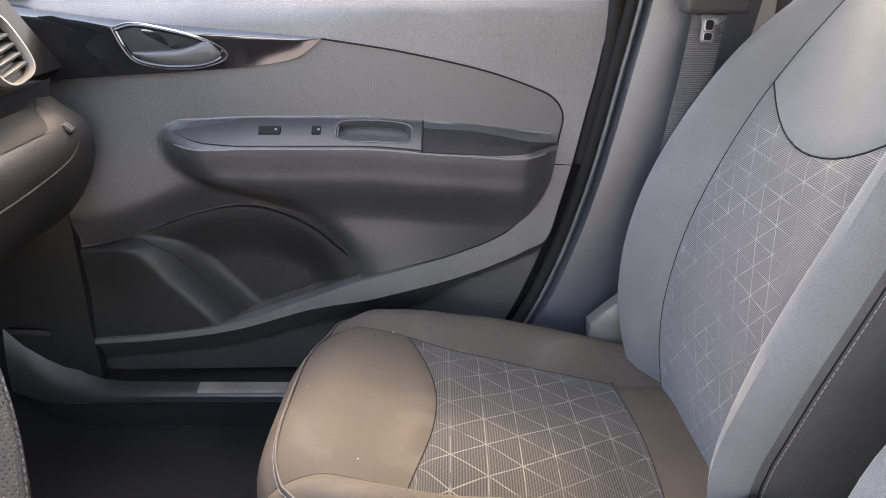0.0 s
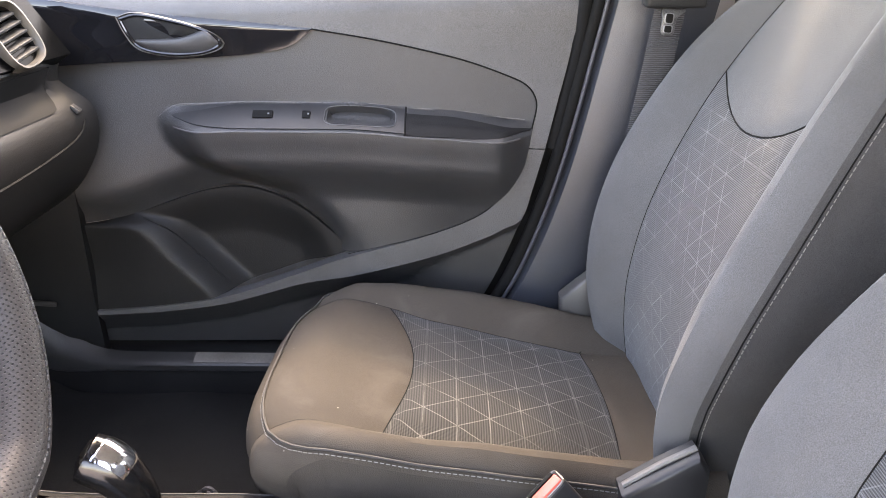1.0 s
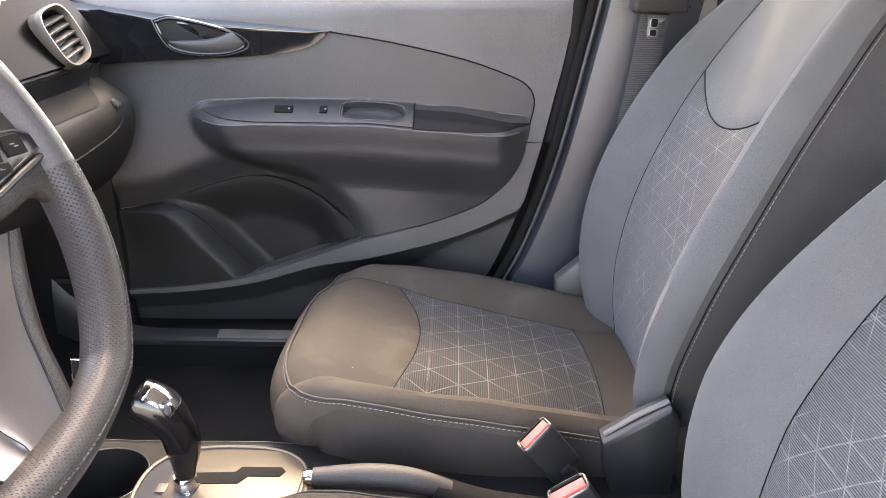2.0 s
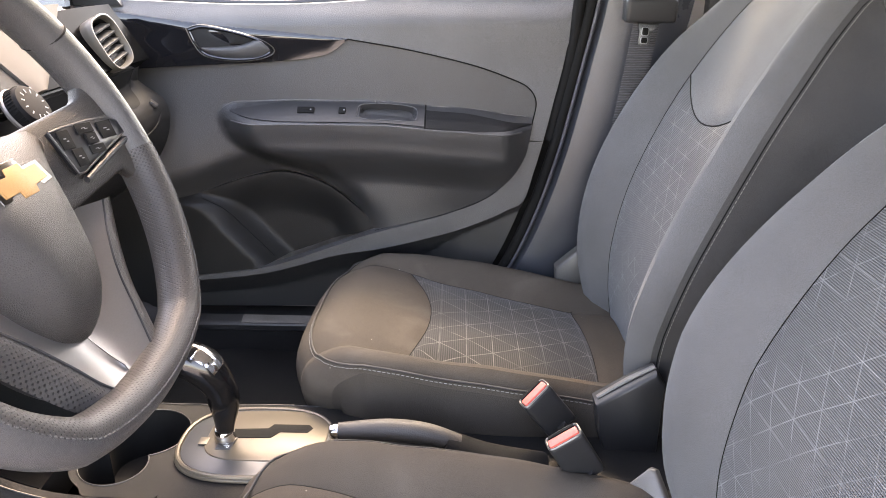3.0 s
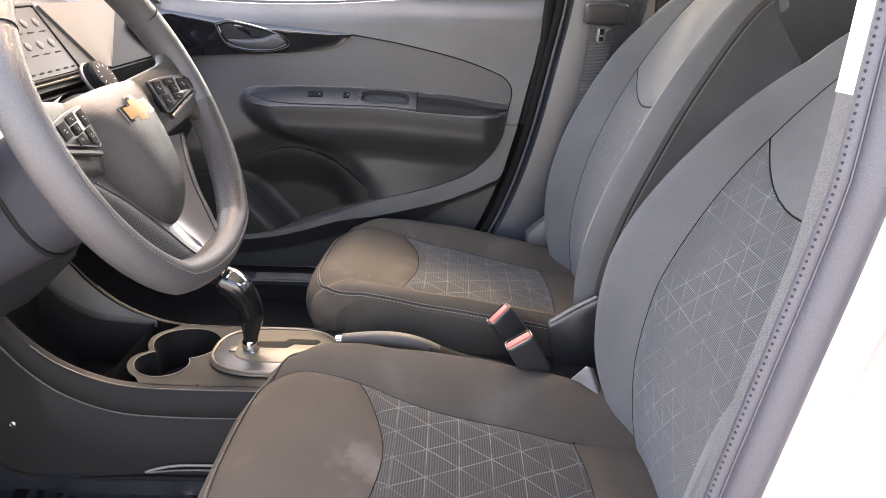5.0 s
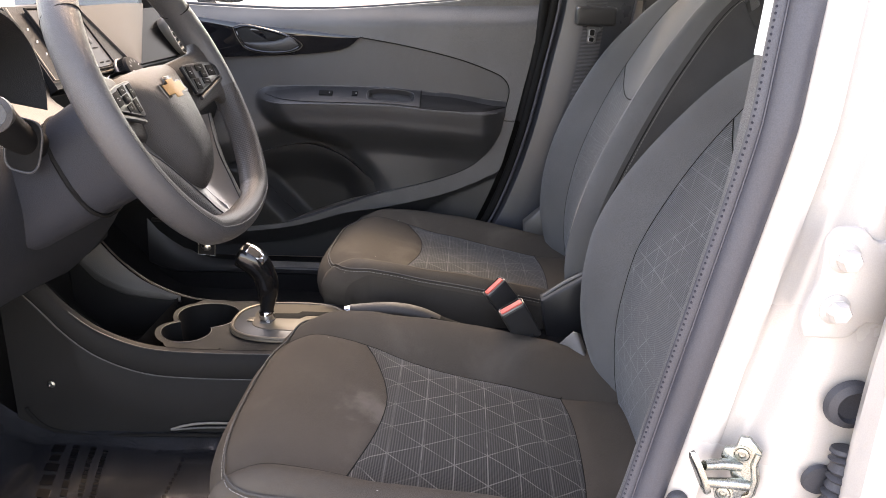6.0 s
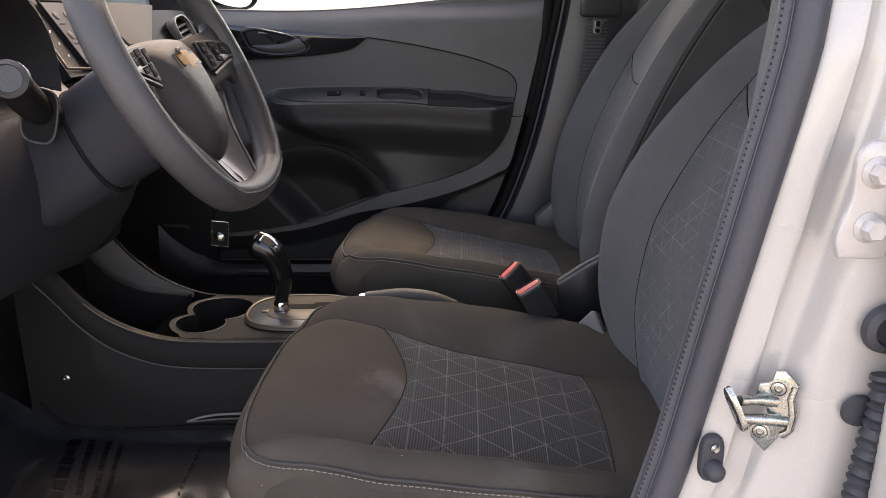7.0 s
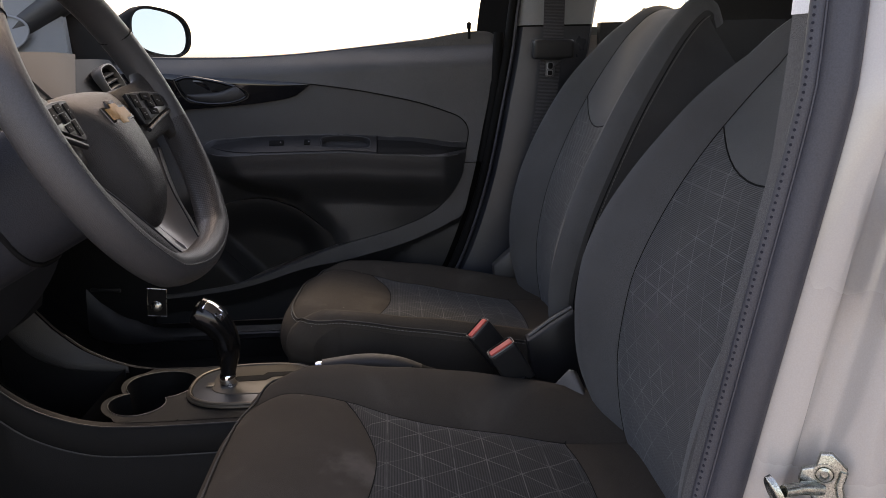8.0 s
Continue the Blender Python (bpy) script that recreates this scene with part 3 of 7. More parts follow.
def make_seat(seat_y, lift, shift_x, side, tilt, hi_in, hi_out, sinks, reach, recline, nose, label):
    """A front seat. side: 1 where its outer flank faces +y, -1 where it faces -y. hi_in, hi_out: the insert's half widths; sinks: its depth in cushion and backrest; reach: how far the nose stands forward; recline: how far the backrest leans beyond the plain shape."""
    seat = thing("front_seat", (0.06, seat_y, 0.29), label, "car seat", "front seats")
    # cushion: a line from the front foot up and over the nose to the back
    mid = spline([(-0.187 - reach, 0.405), (-0.207 - reach, 0.455), (-0.214 - reach, 0.503), (-0.195 - reach, 0.545), (-0.145 - reach * 0.8, 0.571), (-0.105, 0.568), (-0.04, 0.556), (0.08, 0.527), (0.20, 0.498), (0.28, 0.483), (0.37, 0.480)], 160)
    mid = [Vector((p.x + shift_x, 0, p.y + lift)) for p in mid]
    n_mid = len(mid) - 1

    def base(t, v):
        k = min(n_mid - 1e-4, max(0, t * n_mid))
        i = int(k)
        c = mid[i].lerp(mid[i + 1], k - i)
        d = (mid[min(i + 2, n_mid)] - mid[max(i - 2, 0)]).normalized()
        nrm = Vector((-d.z, 0, d.x))
        shift = 0.060 * abs(v) ** 4 * (1 - step(0.20, 0.52, t))
        sag = 0.008 * (0.5 + 0.5 * noise.noise(Vector((c.x * 11, v * 2.2, 2.0 * side)))) * step(0.3, 0.5, t)
        return c + Vector((shift, 0, -sag)), nrm

    def t_at(x):
        """How far along the cushion its upper side reaches x."""
        return max(i for i in range(n_mid + 1) if mid[i].x <= x + shift_x) / n_mid

    def bow(v):
        drop = 0.050 if v * side > 0 else 0.034
        return t_at(-0.004) + (t_at(-0.004 - drop) - t_at(-0.004)) * min(1, abs(v)) ** 1.9

    lines = [lambda v: 0.0, lambda v: 0.075, bow, lambda v: t_at(0.262) + 0.013 * (1 - v * v), lambda v: 1.0]
    w_of = curve_at([(0, 0.215), (0.15, 0.243), (0.35, 0.260), (0.6, 0.262), (0.85, 0.248), (1, 0.235)])
    inside, outside = curve_at(hi_in), curve_at(hi_out)
    hi_of = lambda t, sgn: outside(t) if sgn > 0 else inside(t)
    bol = curve_at([(0, 0.0), (0.14, 0.002), (0.26, 0.004), (0.34, 0.009), (0.45, 0.021), (0.60, 0.032), (0.85, 0.032), (1, 0.026)])

    def wall(p, nrm, f, t):
        return Vector((p.x + 0.02 * f * (1 - step(0.1, 0.5, t)), p.y, p.z - (p.z - 0.415 - lift * 0.5) * f))

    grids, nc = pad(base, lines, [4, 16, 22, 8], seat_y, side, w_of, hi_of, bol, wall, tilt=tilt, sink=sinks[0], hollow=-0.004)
    width = len(grids[0][0])
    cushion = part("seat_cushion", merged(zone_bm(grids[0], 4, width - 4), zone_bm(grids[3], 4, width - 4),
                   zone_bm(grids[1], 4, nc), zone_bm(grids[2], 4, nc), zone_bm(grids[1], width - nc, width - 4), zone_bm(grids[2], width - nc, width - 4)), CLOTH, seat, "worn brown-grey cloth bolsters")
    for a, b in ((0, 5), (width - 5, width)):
        part("side_panel", merged(*[zone_bm(g, a, b) for g in grids]), CLOTH_SIDE_SHADE, cushion, "cloth flank, its shade put into the colour")
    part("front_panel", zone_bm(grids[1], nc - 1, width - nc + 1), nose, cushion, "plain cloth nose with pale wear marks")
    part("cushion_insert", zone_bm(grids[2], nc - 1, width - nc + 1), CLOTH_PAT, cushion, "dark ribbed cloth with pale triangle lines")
    # stitch line under each upper edge, and the dark seam it holds
    def at_t(col, t):
        """The place of a column where the pad's length is t."""
        line = [r[col] for g in grids for r in g]
        for q, r in zip(line, line[1:]):
            if q[1] <= t <= r[1] and r[1] > q[1]:
                return q[0].lerp(r[0], (t - q[1]) / (r[1] - q[1]))
        return line[-1][0]
    ends = (5, width - 6)
    def level(col):
        """Where a column of the nose lies a little below its crest."""
        z = max(at_t(col, k / 100).z for k in range(20, 50, 2)) - 0.018
        return min((k / 200 for k in range(24, 62)), key=lambda t: abs(at_t(col, t).z - z))
    flank = [0.94 - 0.65 * i / 60 for i in range(61)]
    edge = [at_t(ends[0], t) for t in flank] + [at_t(c, level(c)) for c in range(6, width - 6)] + [at_t(ends[1], t) for t in reversed(flank)]
    for _ in range(2):
        edge = edge[:1] + [(u + v * 2 + w) / 4 for u, v, w in zip(edge, edge[1:], edge[2:])] + edge[-1:]
    centre = Vector((0.05, seat_y, 0.45 + lift))
    edge = [q + (q - centre).normalized() * 0.0036 for q in edge]
    part("stitching", dashes([q + (Vector((q.x, q.y, 0)) - Vector((0.05, seat_y, 0))).normalized() * 0.0030 + Vector((0, 0, -0.0040)) for q in edge], 0.0046, 0.0022, 0.0007), THREAD, cushion, "pale double stitching")
    part("piping", tube(edge, 0.0017, 6), shader("dark_piping", (0.03, 0.028, 0.026), 0.8), cushion, "dark edge seam")
    for end in (0, 1):
        out = side * (1 if end else -1)
        low = [Vector((x + shift_x, seat_y + out * (w_of(0.6) - 0.0025), z + lift)) for x, z in [(q.x, q.y) for q in spline([(-0.135, 0.425, 0), (-0.115, 0.447, 0), (-0.06, 0.458, 0), (0.05, 0.452, 0), (0.16, 0.440, 0), (0.27, 0.432, 0)], 60)]]
        part("stitching", dashes(low, 0.0046, 0.0022, 0.0007), THREAD, cushion, "pale double stitching")
        part("side_seam", tube([p + Vector((0, 0, 0.004)) for p in low[::2]], 0.0018, 6), BLACK, cushion)
    for zi, r in ((2, 0), (3, 0)):
        part("cross_seam", tube([q[0] + Vector((0, 0, -0.0002)) for q in grids[zi][r][nc - 1 : width - nc + 1]], 0.0011, 6), BLACK, cushion)
    for col in (nc - 1, width - nc):
        path = [r[col][0] + Vector((0, 0, -0.0003)) for z in (grids[1], grids[2]) for r in z]
        part("long_seam", tube(path, 0.0009, 6), BLACK, cushion)
    for a, b in ((nc - 1, nc - 9), (width - nc, width - nc + 8)):
        q, r = grids[3][0][a][0], grids[3][5][b][0]
        part("mitre_seam", tube([q.lerp(r, i / 6) + Vector((0, 0, 0.0005 + 0.010 * math.sin(math.pi * i / 6) * 0.2)) for i in range(7)], 0.0012, 6), BLACK, cushion)
    # moulded lower shell and runners
    shell = []
    for k in range(9):
        a = k / 8
        z = 0.46 + lift * 0.5 - 0.145 * a
        inset = 0.018 + 0.03 * a
        shell.append([(x, seat_y + y, z) for x, y in [(-0.165 + inset + 0.02 + 0.495 * i / 12 * 0.9, 0.235 - inset) for i in range(13)]
                      + [(0.30 - inset, -0.235 + inset)] + [(-0.165 + inset + 0.02 + 0.495 * i / 12 * 0.9, -0.235 + inset) for i in range(12, -1, -1)]])
    part("seat_shell", sheet(shell, closed=True), PLASTIC_SOFT, seat, "dark moulded plastic base")
    for y in (-0.17, 0.17):
        part("seat_rail", block((0.50, 0.04, 0.035), (0.06, seat_y + y, 0.305), bevel=0.006), ZINC, seat, "steel sliding rail")

    # backrest
    spine = spline([(0.325, 0.475), (0.315, 0.55), (0.317, 0.64), (0.343, 0.76), (0.402, 0.905), (0.470, 1.03), (0.522, 1.10), (0.562, 1.127), (0.602, 1.118), (0.624, 1.085)], 160)
    spine = [Vector((p.x + recline * min(1.0, max(0.0, (p.y + lift - 0.72) / 0.30)) ** 1.2, 0, p.y + lift)) for p in spine]

    def back_base(t, v):
        k = min(n_mid - 1e-4, max(0, t * n_mid))
        i = int(k)
        c = spine[i].lerp(spine[i + 1], k - i)
        d = (spine[min(i + 3, n_mid)] - spine[max(i - 3, 0)]).normalized()
        nrm = Vector((-d.z, 0, d.x))
        return c, nrm

    def t_up(z):
        """How far along the backrest it reaches a height."""
        return max(i for i in range(118) if spine[i].z <= z + lift) / n_mid

    bow2 = lambda v: t_up(0.902) + (t_up(0.954) - t_up(0.902)) * min(1, abs(v)) ** 1.9
    lines = [lambda v: 0.0, bow2, lambda v: 1.0]
    foot = 0.045 if recline else 0.0  # the leaning backrest draws in at its foot
    w_of = curve_at([(0, 0.20 - foot), (0.05, 0.211 - 0.6 * foot), (0.12, 0.225 - 0.05 * foot), (0.30, 0.258), (0.45, 0.262), (0.62, 0.240), (0.75, 0.205), (0.86, 0.165), (0.95, 0.135), (1, 0.12)])
    flank_of = curve_at([(0, 0.145 - 0.6 * foot), (0.2, 0.156), (0.45, 0.160), (0.60, 0.152), (0.8, 0.120), (0.92, 0.085), (1, 0.07)])
    hi_of = lambda t, sgn: flank_of(t) + (0.35 * recline * step(0.25, 0.55, t) * step(1.0, 0.75, t) if sgn < 0 else 0.0)
    bol = curve_at([(0, 0.030 - 0.6 * foot), (0.15, 0.044 - 0.2 * foot), (0.35, 0.046), (0.6, 0.036), (0.75, 0.020), (0.88, 0.004), (1, 0.0)])
    thick = curve_at([(0, 0.10), (0.3, 0.15), (0.65, 0.14), (0.85, 0.11), (0.95, 0.06), (1, 0.02)])

    def back_wall(p, nrm, f, t):
        return p - nrm * thick(t) * f

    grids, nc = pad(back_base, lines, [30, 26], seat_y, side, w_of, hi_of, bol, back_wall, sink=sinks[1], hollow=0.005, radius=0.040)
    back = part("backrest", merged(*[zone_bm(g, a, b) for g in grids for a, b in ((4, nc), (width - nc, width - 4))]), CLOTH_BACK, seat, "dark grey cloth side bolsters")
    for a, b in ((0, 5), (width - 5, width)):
        part("side_panel", merged(*[zone_bm(g, a, b) for g in grids]), CLOTH_BACK_SIDE_SHADE, back, "cloth flank, its shade put into the colour")
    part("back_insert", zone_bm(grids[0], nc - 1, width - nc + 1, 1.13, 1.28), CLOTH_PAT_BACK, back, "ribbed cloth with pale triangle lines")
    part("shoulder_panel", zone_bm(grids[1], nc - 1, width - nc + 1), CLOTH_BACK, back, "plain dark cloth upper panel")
    rows = [[r[0][0] for r in g] for g in grids]
    left = [r[0][0] for g in grids for r in g]
    right = [r[-1][0] for g in grids for r in g]
    part("back_shell", sheet([[a.lerp(b, k / 8) + Vector((0.012 * math.sin(k / 8 * math.pi), 0, 0)) for k in range(9)] for a, b in zip(left, right)]), PLASTIC, back, "dark backrest shell")
    for end in (0, 1):
        col = 3 if end == 0 else width - 6
        out = side * (1 if end else -1)
        path = []
        for zi, g in enumerate(grids):
            for i, r in enumerate(g):
                t = r[col][1]
                if t > 0.93:
                    continue
                nrm = back_base(t, 0)[1]
                path.append(r[col][0] + nrm * 0.0008 + Vector((0, out * 0.001, 0)))
        part("stitching", dashes(path, 0.0046, 0.0022, 0.0007), THREAD, back, "pale double stitching")
        part("side_seam", tube([p + Vector((-0.0035, -out * 0.001, 0.001)) for p in path[::2]], 0.0009, 6), BLACK, back)
    part("bow_seam", tube([q[0] + Vector((-0.0003, 0, 0.0002)) for q in grids[1][0][nc - 1 : width - nc + 1]], 0.0012, 6), BLACK, back)
    for col in (nc - 1, width - nc):
        path = [r[col][0] + Vector((-0.0003, 0, 0.0003)) for g in grids for r in g]
        part("long_seam", tube(path, 0.0007, 6), BLACK, back)
    # head restraint
    hr = []
    for i in range(13):
        a = math.pi * i / 12
        hr.append([(0.625 + 0.055 * math.sin(a) * math.cos(b), seat_y + 0.125 * math.copysign(abs(math.sin(b)) ** 0.6, math.sin(b)) * (0.35 + 0.65 * math.sin(a) ** 0.5), 1.255 + lift - 0.085 * math.cos(a)) for b in [2 * math.pi * j / 24 for j in range(24)]])
    head = part("head_restraint", sheet(hr, closed=True), CLOTH_BACK, seat, "dark cloth head restraint")
    for y in (-0.06, 0.06):
        part("restraint_post", tube([(0.605, seat_y + y, 1.09 + lift), (0.62, seat_y + y, 1.20 + lift)], 0.006, 10), CHROME, seat, "steel post")
    return seat


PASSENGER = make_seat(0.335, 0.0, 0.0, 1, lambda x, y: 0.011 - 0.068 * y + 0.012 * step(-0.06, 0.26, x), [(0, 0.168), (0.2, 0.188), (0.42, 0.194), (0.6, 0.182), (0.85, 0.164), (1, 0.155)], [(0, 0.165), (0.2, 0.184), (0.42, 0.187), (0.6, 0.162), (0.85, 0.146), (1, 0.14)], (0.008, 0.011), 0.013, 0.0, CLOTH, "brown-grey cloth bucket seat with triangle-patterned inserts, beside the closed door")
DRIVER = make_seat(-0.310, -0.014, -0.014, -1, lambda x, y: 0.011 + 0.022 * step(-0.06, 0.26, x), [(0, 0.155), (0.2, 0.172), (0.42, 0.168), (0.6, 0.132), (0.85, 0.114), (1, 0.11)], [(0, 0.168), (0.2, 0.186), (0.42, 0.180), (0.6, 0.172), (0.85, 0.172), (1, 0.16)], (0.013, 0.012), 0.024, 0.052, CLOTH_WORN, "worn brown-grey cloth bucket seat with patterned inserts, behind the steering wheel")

# ---- passenger door ----
def door_y(x, z):
    """The door lining's plain face, leaning out a little towards the window."""
    return 0.655 + 0.055 * max(0, z - 0.6)


BELT = [(-0.72, 1.048), (-0.45, 1.040), (-0.31, 1.041), (-0.18, 1.048), (0.02, 1.066), (0.25, 1.088)]
ACCENT_TOP = [(-0.72, 1.036), (-0.60, 1.020), (-0.52, 1.010), (-0.42, 1.000), (-0.30, 0.990), (-0.185, 0.979)]
ACCENT_LOW = [(-0.72, 0.912), (-0.60, 0.918), (-0.50, 0.925), (-0.39, 0.931), (-0.29, 0.939), (-0.225, 0.951), (-0.185, 0.978)]
UPPER = [(-0.185, 0.979), (-0.07, 0.961), (0.055, 0.934), (0.135, 0.908), (0.172, 0.890), (0.188, 0.862), (0.182, 0.820), (0.177, 0.786)]
POCKET = [(0.177, 0.784), (0.168, 0.750), (0.136, 0.700), (0.09, 0.661), (0.0, 0.625), (-0.138, 0.590)]
LIP = [(-0.138, 0.590), (-0.232, 0.556), (-0.358, 0.512), (-0.478, 0.491), (-0.60, 0.480), (-0.72, 0.474)]
BIN = [(-0.138, 0.594), (-0.175, 0.632), (-0.239, 0.682), (-0.318, 0.708), (-0.40, 0.698), (-0.52, 0.658), (-0.62, 0.642), (-0.72, 0.636)]
REAR = [(0.252, 1.088), (0.242, 0.96), (0.222, 0.86), (0.206, 0.784)]

door = thing("passenger_door", (-0.2, 0.70, 0.40), "closed dark grey plastic-lined front passenger door with gloss black trim", "car door")


def arm_top(x):
    return 0.858 - 0.010 * step(-0.13, 0.03, x) - 0.016 * step(0.02, 0.18, x) - 0.006 * step(-0.30, -0.44, x)


def arm_fall(x):
    """The height of the arm rest's sloping upper face, less towards its ends."""
    return 0.034 - 0.012 * step(0.06, 0.19, x) - 0.006 * step(-0.34, -0.45, x)


def cup_dent(x, s):
    """Depth of the pull cup in the arm rest's upper face."""
    u, v = (x + 0.107) / 0.060, (s - 0.44) / 0.36
    r = (abs(u) ** 5 + abs(v) ** 4) ** 0.22
    return 0.020 * (1 - step(0.74, 1.0, r))


def armrest_out(x, z):
    """How far the arm rest stands into the cabin."""
    begin = -0.452 + 0.075 * min(2.0, ((z - 0.822) / 0.085) ** 2)
    rise = step(begin, begin + 0.085, x) ** 0.75 * (1 - step(0.120, 0.186, x) * 0.80)
    top = arm_top(x)
    edge = top - arm_fall(x)
    if z > top:
        k = 0.0
    elif z > edge:
        k = ((top - z) / arm_fall(x)) ** 0.85
    else:
        k = 1 - 0.12 * step(edge, edge - 0.05, z) - step(edge - 0.045, edge - 0.135, z) * 0.82
    return 0.058 * rise * k


BIN_LINE = curve_at(list(reversed(BIN)))


def mid_y(x, z):
    hollow = 0.010 * step(0.70, 0.62, z) * step(-0.1, 0.1, x)
    nose = 0.030 * step(-0.36, -0.62, x) * step(0.93, 0.70, z)
    above = z - BIN_LINE(x)
    roll = 0.034 * (1 - step(-0.01, 0.075, above)) ** 1.5 * step(-0.10, -0.19, x)
    dent = 0.024 if cup_dent(x, (arm_top(x) - z) / arm_fall(x)) > 0.006 else 0.0
    return door_y(x, z) - armrest_out(x, z) + hollow - nose + roll + dent


top_line = ACCENT_LOW[:-1] + UPPER
low_line = list(reversed(BIN))[:-1] + list(reversed(POCKET))
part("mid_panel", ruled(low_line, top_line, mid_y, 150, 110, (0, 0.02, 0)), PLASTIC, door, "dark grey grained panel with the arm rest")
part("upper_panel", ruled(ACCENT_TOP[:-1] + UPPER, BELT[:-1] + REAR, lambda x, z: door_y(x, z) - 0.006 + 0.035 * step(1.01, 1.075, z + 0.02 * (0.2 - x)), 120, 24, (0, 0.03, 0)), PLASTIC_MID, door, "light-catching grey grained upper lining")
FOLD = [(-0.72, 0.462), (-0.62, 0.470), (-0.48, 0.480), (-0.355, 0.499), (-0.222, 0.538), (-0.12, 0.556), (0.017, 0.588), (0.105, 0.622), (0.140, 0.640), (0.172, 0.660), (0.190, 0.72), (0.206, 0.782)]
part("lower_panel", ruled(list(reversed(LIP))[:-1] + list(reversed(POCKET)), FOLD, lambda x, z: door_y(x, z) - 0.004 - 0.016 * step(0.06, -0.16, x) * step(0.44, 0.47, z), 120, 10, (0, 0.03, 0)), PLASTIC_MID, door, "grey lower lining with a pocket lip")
lower_edge = [(-0.72, 0.395), (-0.62, 0.395), (-0.48, 0.396), (-0.355, 0.398), (-0.222, 0.400), (-0.12, 0.405), (0.03, 0.415), (0.075, 0.46), (0.118, 0.525), (0.166, 0.640), (0.190, 0.72), (0.206, 0.782)]
FOLD_LINE = curve_at(FOLD)
def skirt_y(x, z):
    """Under its fold the lining draws back towards the sill."""
    under = max(0.0, FOLD_LINE(x) - z)
    return door_y(x, z) - 0.004 - 0.016 * step(0.06, -0.16, x) + min(0.045 - 0.033 * step(-0.05, 0.06, x), 0.9 * under)
# Same moulding as the lip above; the darker plastic carries its underside's shade.
part("lower_skirt", ruled(FOLD, lower_edge, skirt_y, 120, 16, (0, 0.02, 0)), PLASTIC, door, "skirt of the lining under its fold, shade put into its colour")
part("upper_seam", tube([(x, door_y(x, z) - 0.0062, z) for x, z in [(p.x, p.y) for p in spline([(a, b, 0) for a, b in UPPER], 60)]], 0.0014, 6), BLACK, door)
part("pocket_seam", tube([(x, door_y(x, z) - 0.003, z) for x, z in [(p.x, p.y) for p in spline([(a, b, 0) for a, b in POCKET], 60)]], 0.0013, 6), BLACK, door)
part("panel_gap", tube([(0.178, door_y(0, 0.785) - 0.0045, 0.785), (0.205, door_y(0, 0.785) - 0.0045, 0.785)], 0.0016, 6), BLACK, door)
# lining of the pocket: the hollow behind the lip runs into the swelling of the speaker
DOME = curve_at([(0.47, -0.318), (0.515, -0.342), (0.553, -0.376), (0.587, -0.408), (0.615, -0.432), (0.638, -0.458), (0.655, -0.498), (0.70, -0.60)])
def lining_y(x, z):
    out = x - DOME(z)
    swell = 1 - step(-0.060, 0.030, out)
    top = step(0.664, 0.640, z)
    dish = 0.012 * math.exp(-(((x + 0.60) / 0.085) ** 2 + ((z - 0.565) / 0.065) ** 2))
    arch = BIN_LINE(x) - z
    deep = 0.672 + 0.026 * step(0.0, 0.10, arch) * step(-0.155, -0.235, x)
    return deep + (0.640 + dish - deep) * swell * top

lining = part("door_pocket", ruled(list(reversed(LIP)), list(reversed(BIN)), lining_y, 130, 60, (0, 0.01, 0)), POCKET_BLACK, door, "black storage pocket that runs into the speaker swelling")
crease = [(DOME(z) - 0.012, z) for z in [0.522 + 0.130 * i / 40 for i in range(41)]]
part("speaker_rim", tube([(x, lining_y(x, z) - 0.0006, z) for x, z in crease], 0.0016, 6), CONSOLE, lining, "soft raised rim of the speaker cover")

# gloss black accent with the pull handle
ACCENT_HI, ACCENT_LO = curve_at(ACCENT_TOP), curve_at(ACCENT_LOW)
def accent_y(x, z):
    """The trim overhangs a little, with an upturned lip; towards the dashboard its face turns up."""
    hi, lo = ACCENT_HI(x), ACCENT_LO(x)
    s, tall = (2 * z - hi - lo) / max(hi - lo, 0.004), (hi - lo) / 0.09
    turn = (-0.003 * s + 0.035 * max(0.0, s - 0.62) ** 2) * tall + 0.009 * (s + 0.3) * step(-0.475, -0.56, x) * math.exp(-((s - 0.1) / 0.6) ** 2)
    return door_y(x, z) - 0.0085 - 0.006 * step(-0.22, -0.42, x) + turn

accent = part("accent_trim", ruled(ACCENT_LOW, ACCENT_TOP[:-1] + [(-0.184, 0.9795)], accent_y, 90, 16, (0, 0.02, 0)), GLOSS, door, "gloss black trim sweep")
bezel_line = spline([(-0.497, 0.996), (-0.485, 0.968), (-0.466, 0.946), (-0.42, 0.936), (-0.365, 0.938), (-0.330, 0.951), (-0.334, 0.966), (-0.372, 0.984), (-0.43, 0.998), (-0.47, 1.003), (-0.497, 0.996)], 60)
part("handle_bezel", tube([(p.x, accent_y(p.x, p.y) - 0.003, p.y) for p in bezel_line], 0.0012, 8), DARK_CHROME, accent, "satin silver ring")
cup = []
for k in (1.0, 0.92, 0.8, 0.5, 0.01):
    cup.append([(-0.415 + (p.x + 0.415) * k, accent_y(p.x, p.y) - 0.0035 + 0.010 * (1 - k) * 0.2, 0.968 + (p.y - 0.968) * k) for p in bezel_line[:-1]])
part("handle_cup", sheet(cup, closed=True), CONSOLE, accent, "dark recessed handle cup")
part("cup_rim", tube([(-0.415 + (q.x + 0.415) * 0.93, accent_y(q.x, q.y) - 0.003, 0.968 + (q.y - 0.968) * 0.90) for q in bezel_line], 0.0034, 8), GLOSS, accent, "gloss black rim of the handle cup")
lever = []
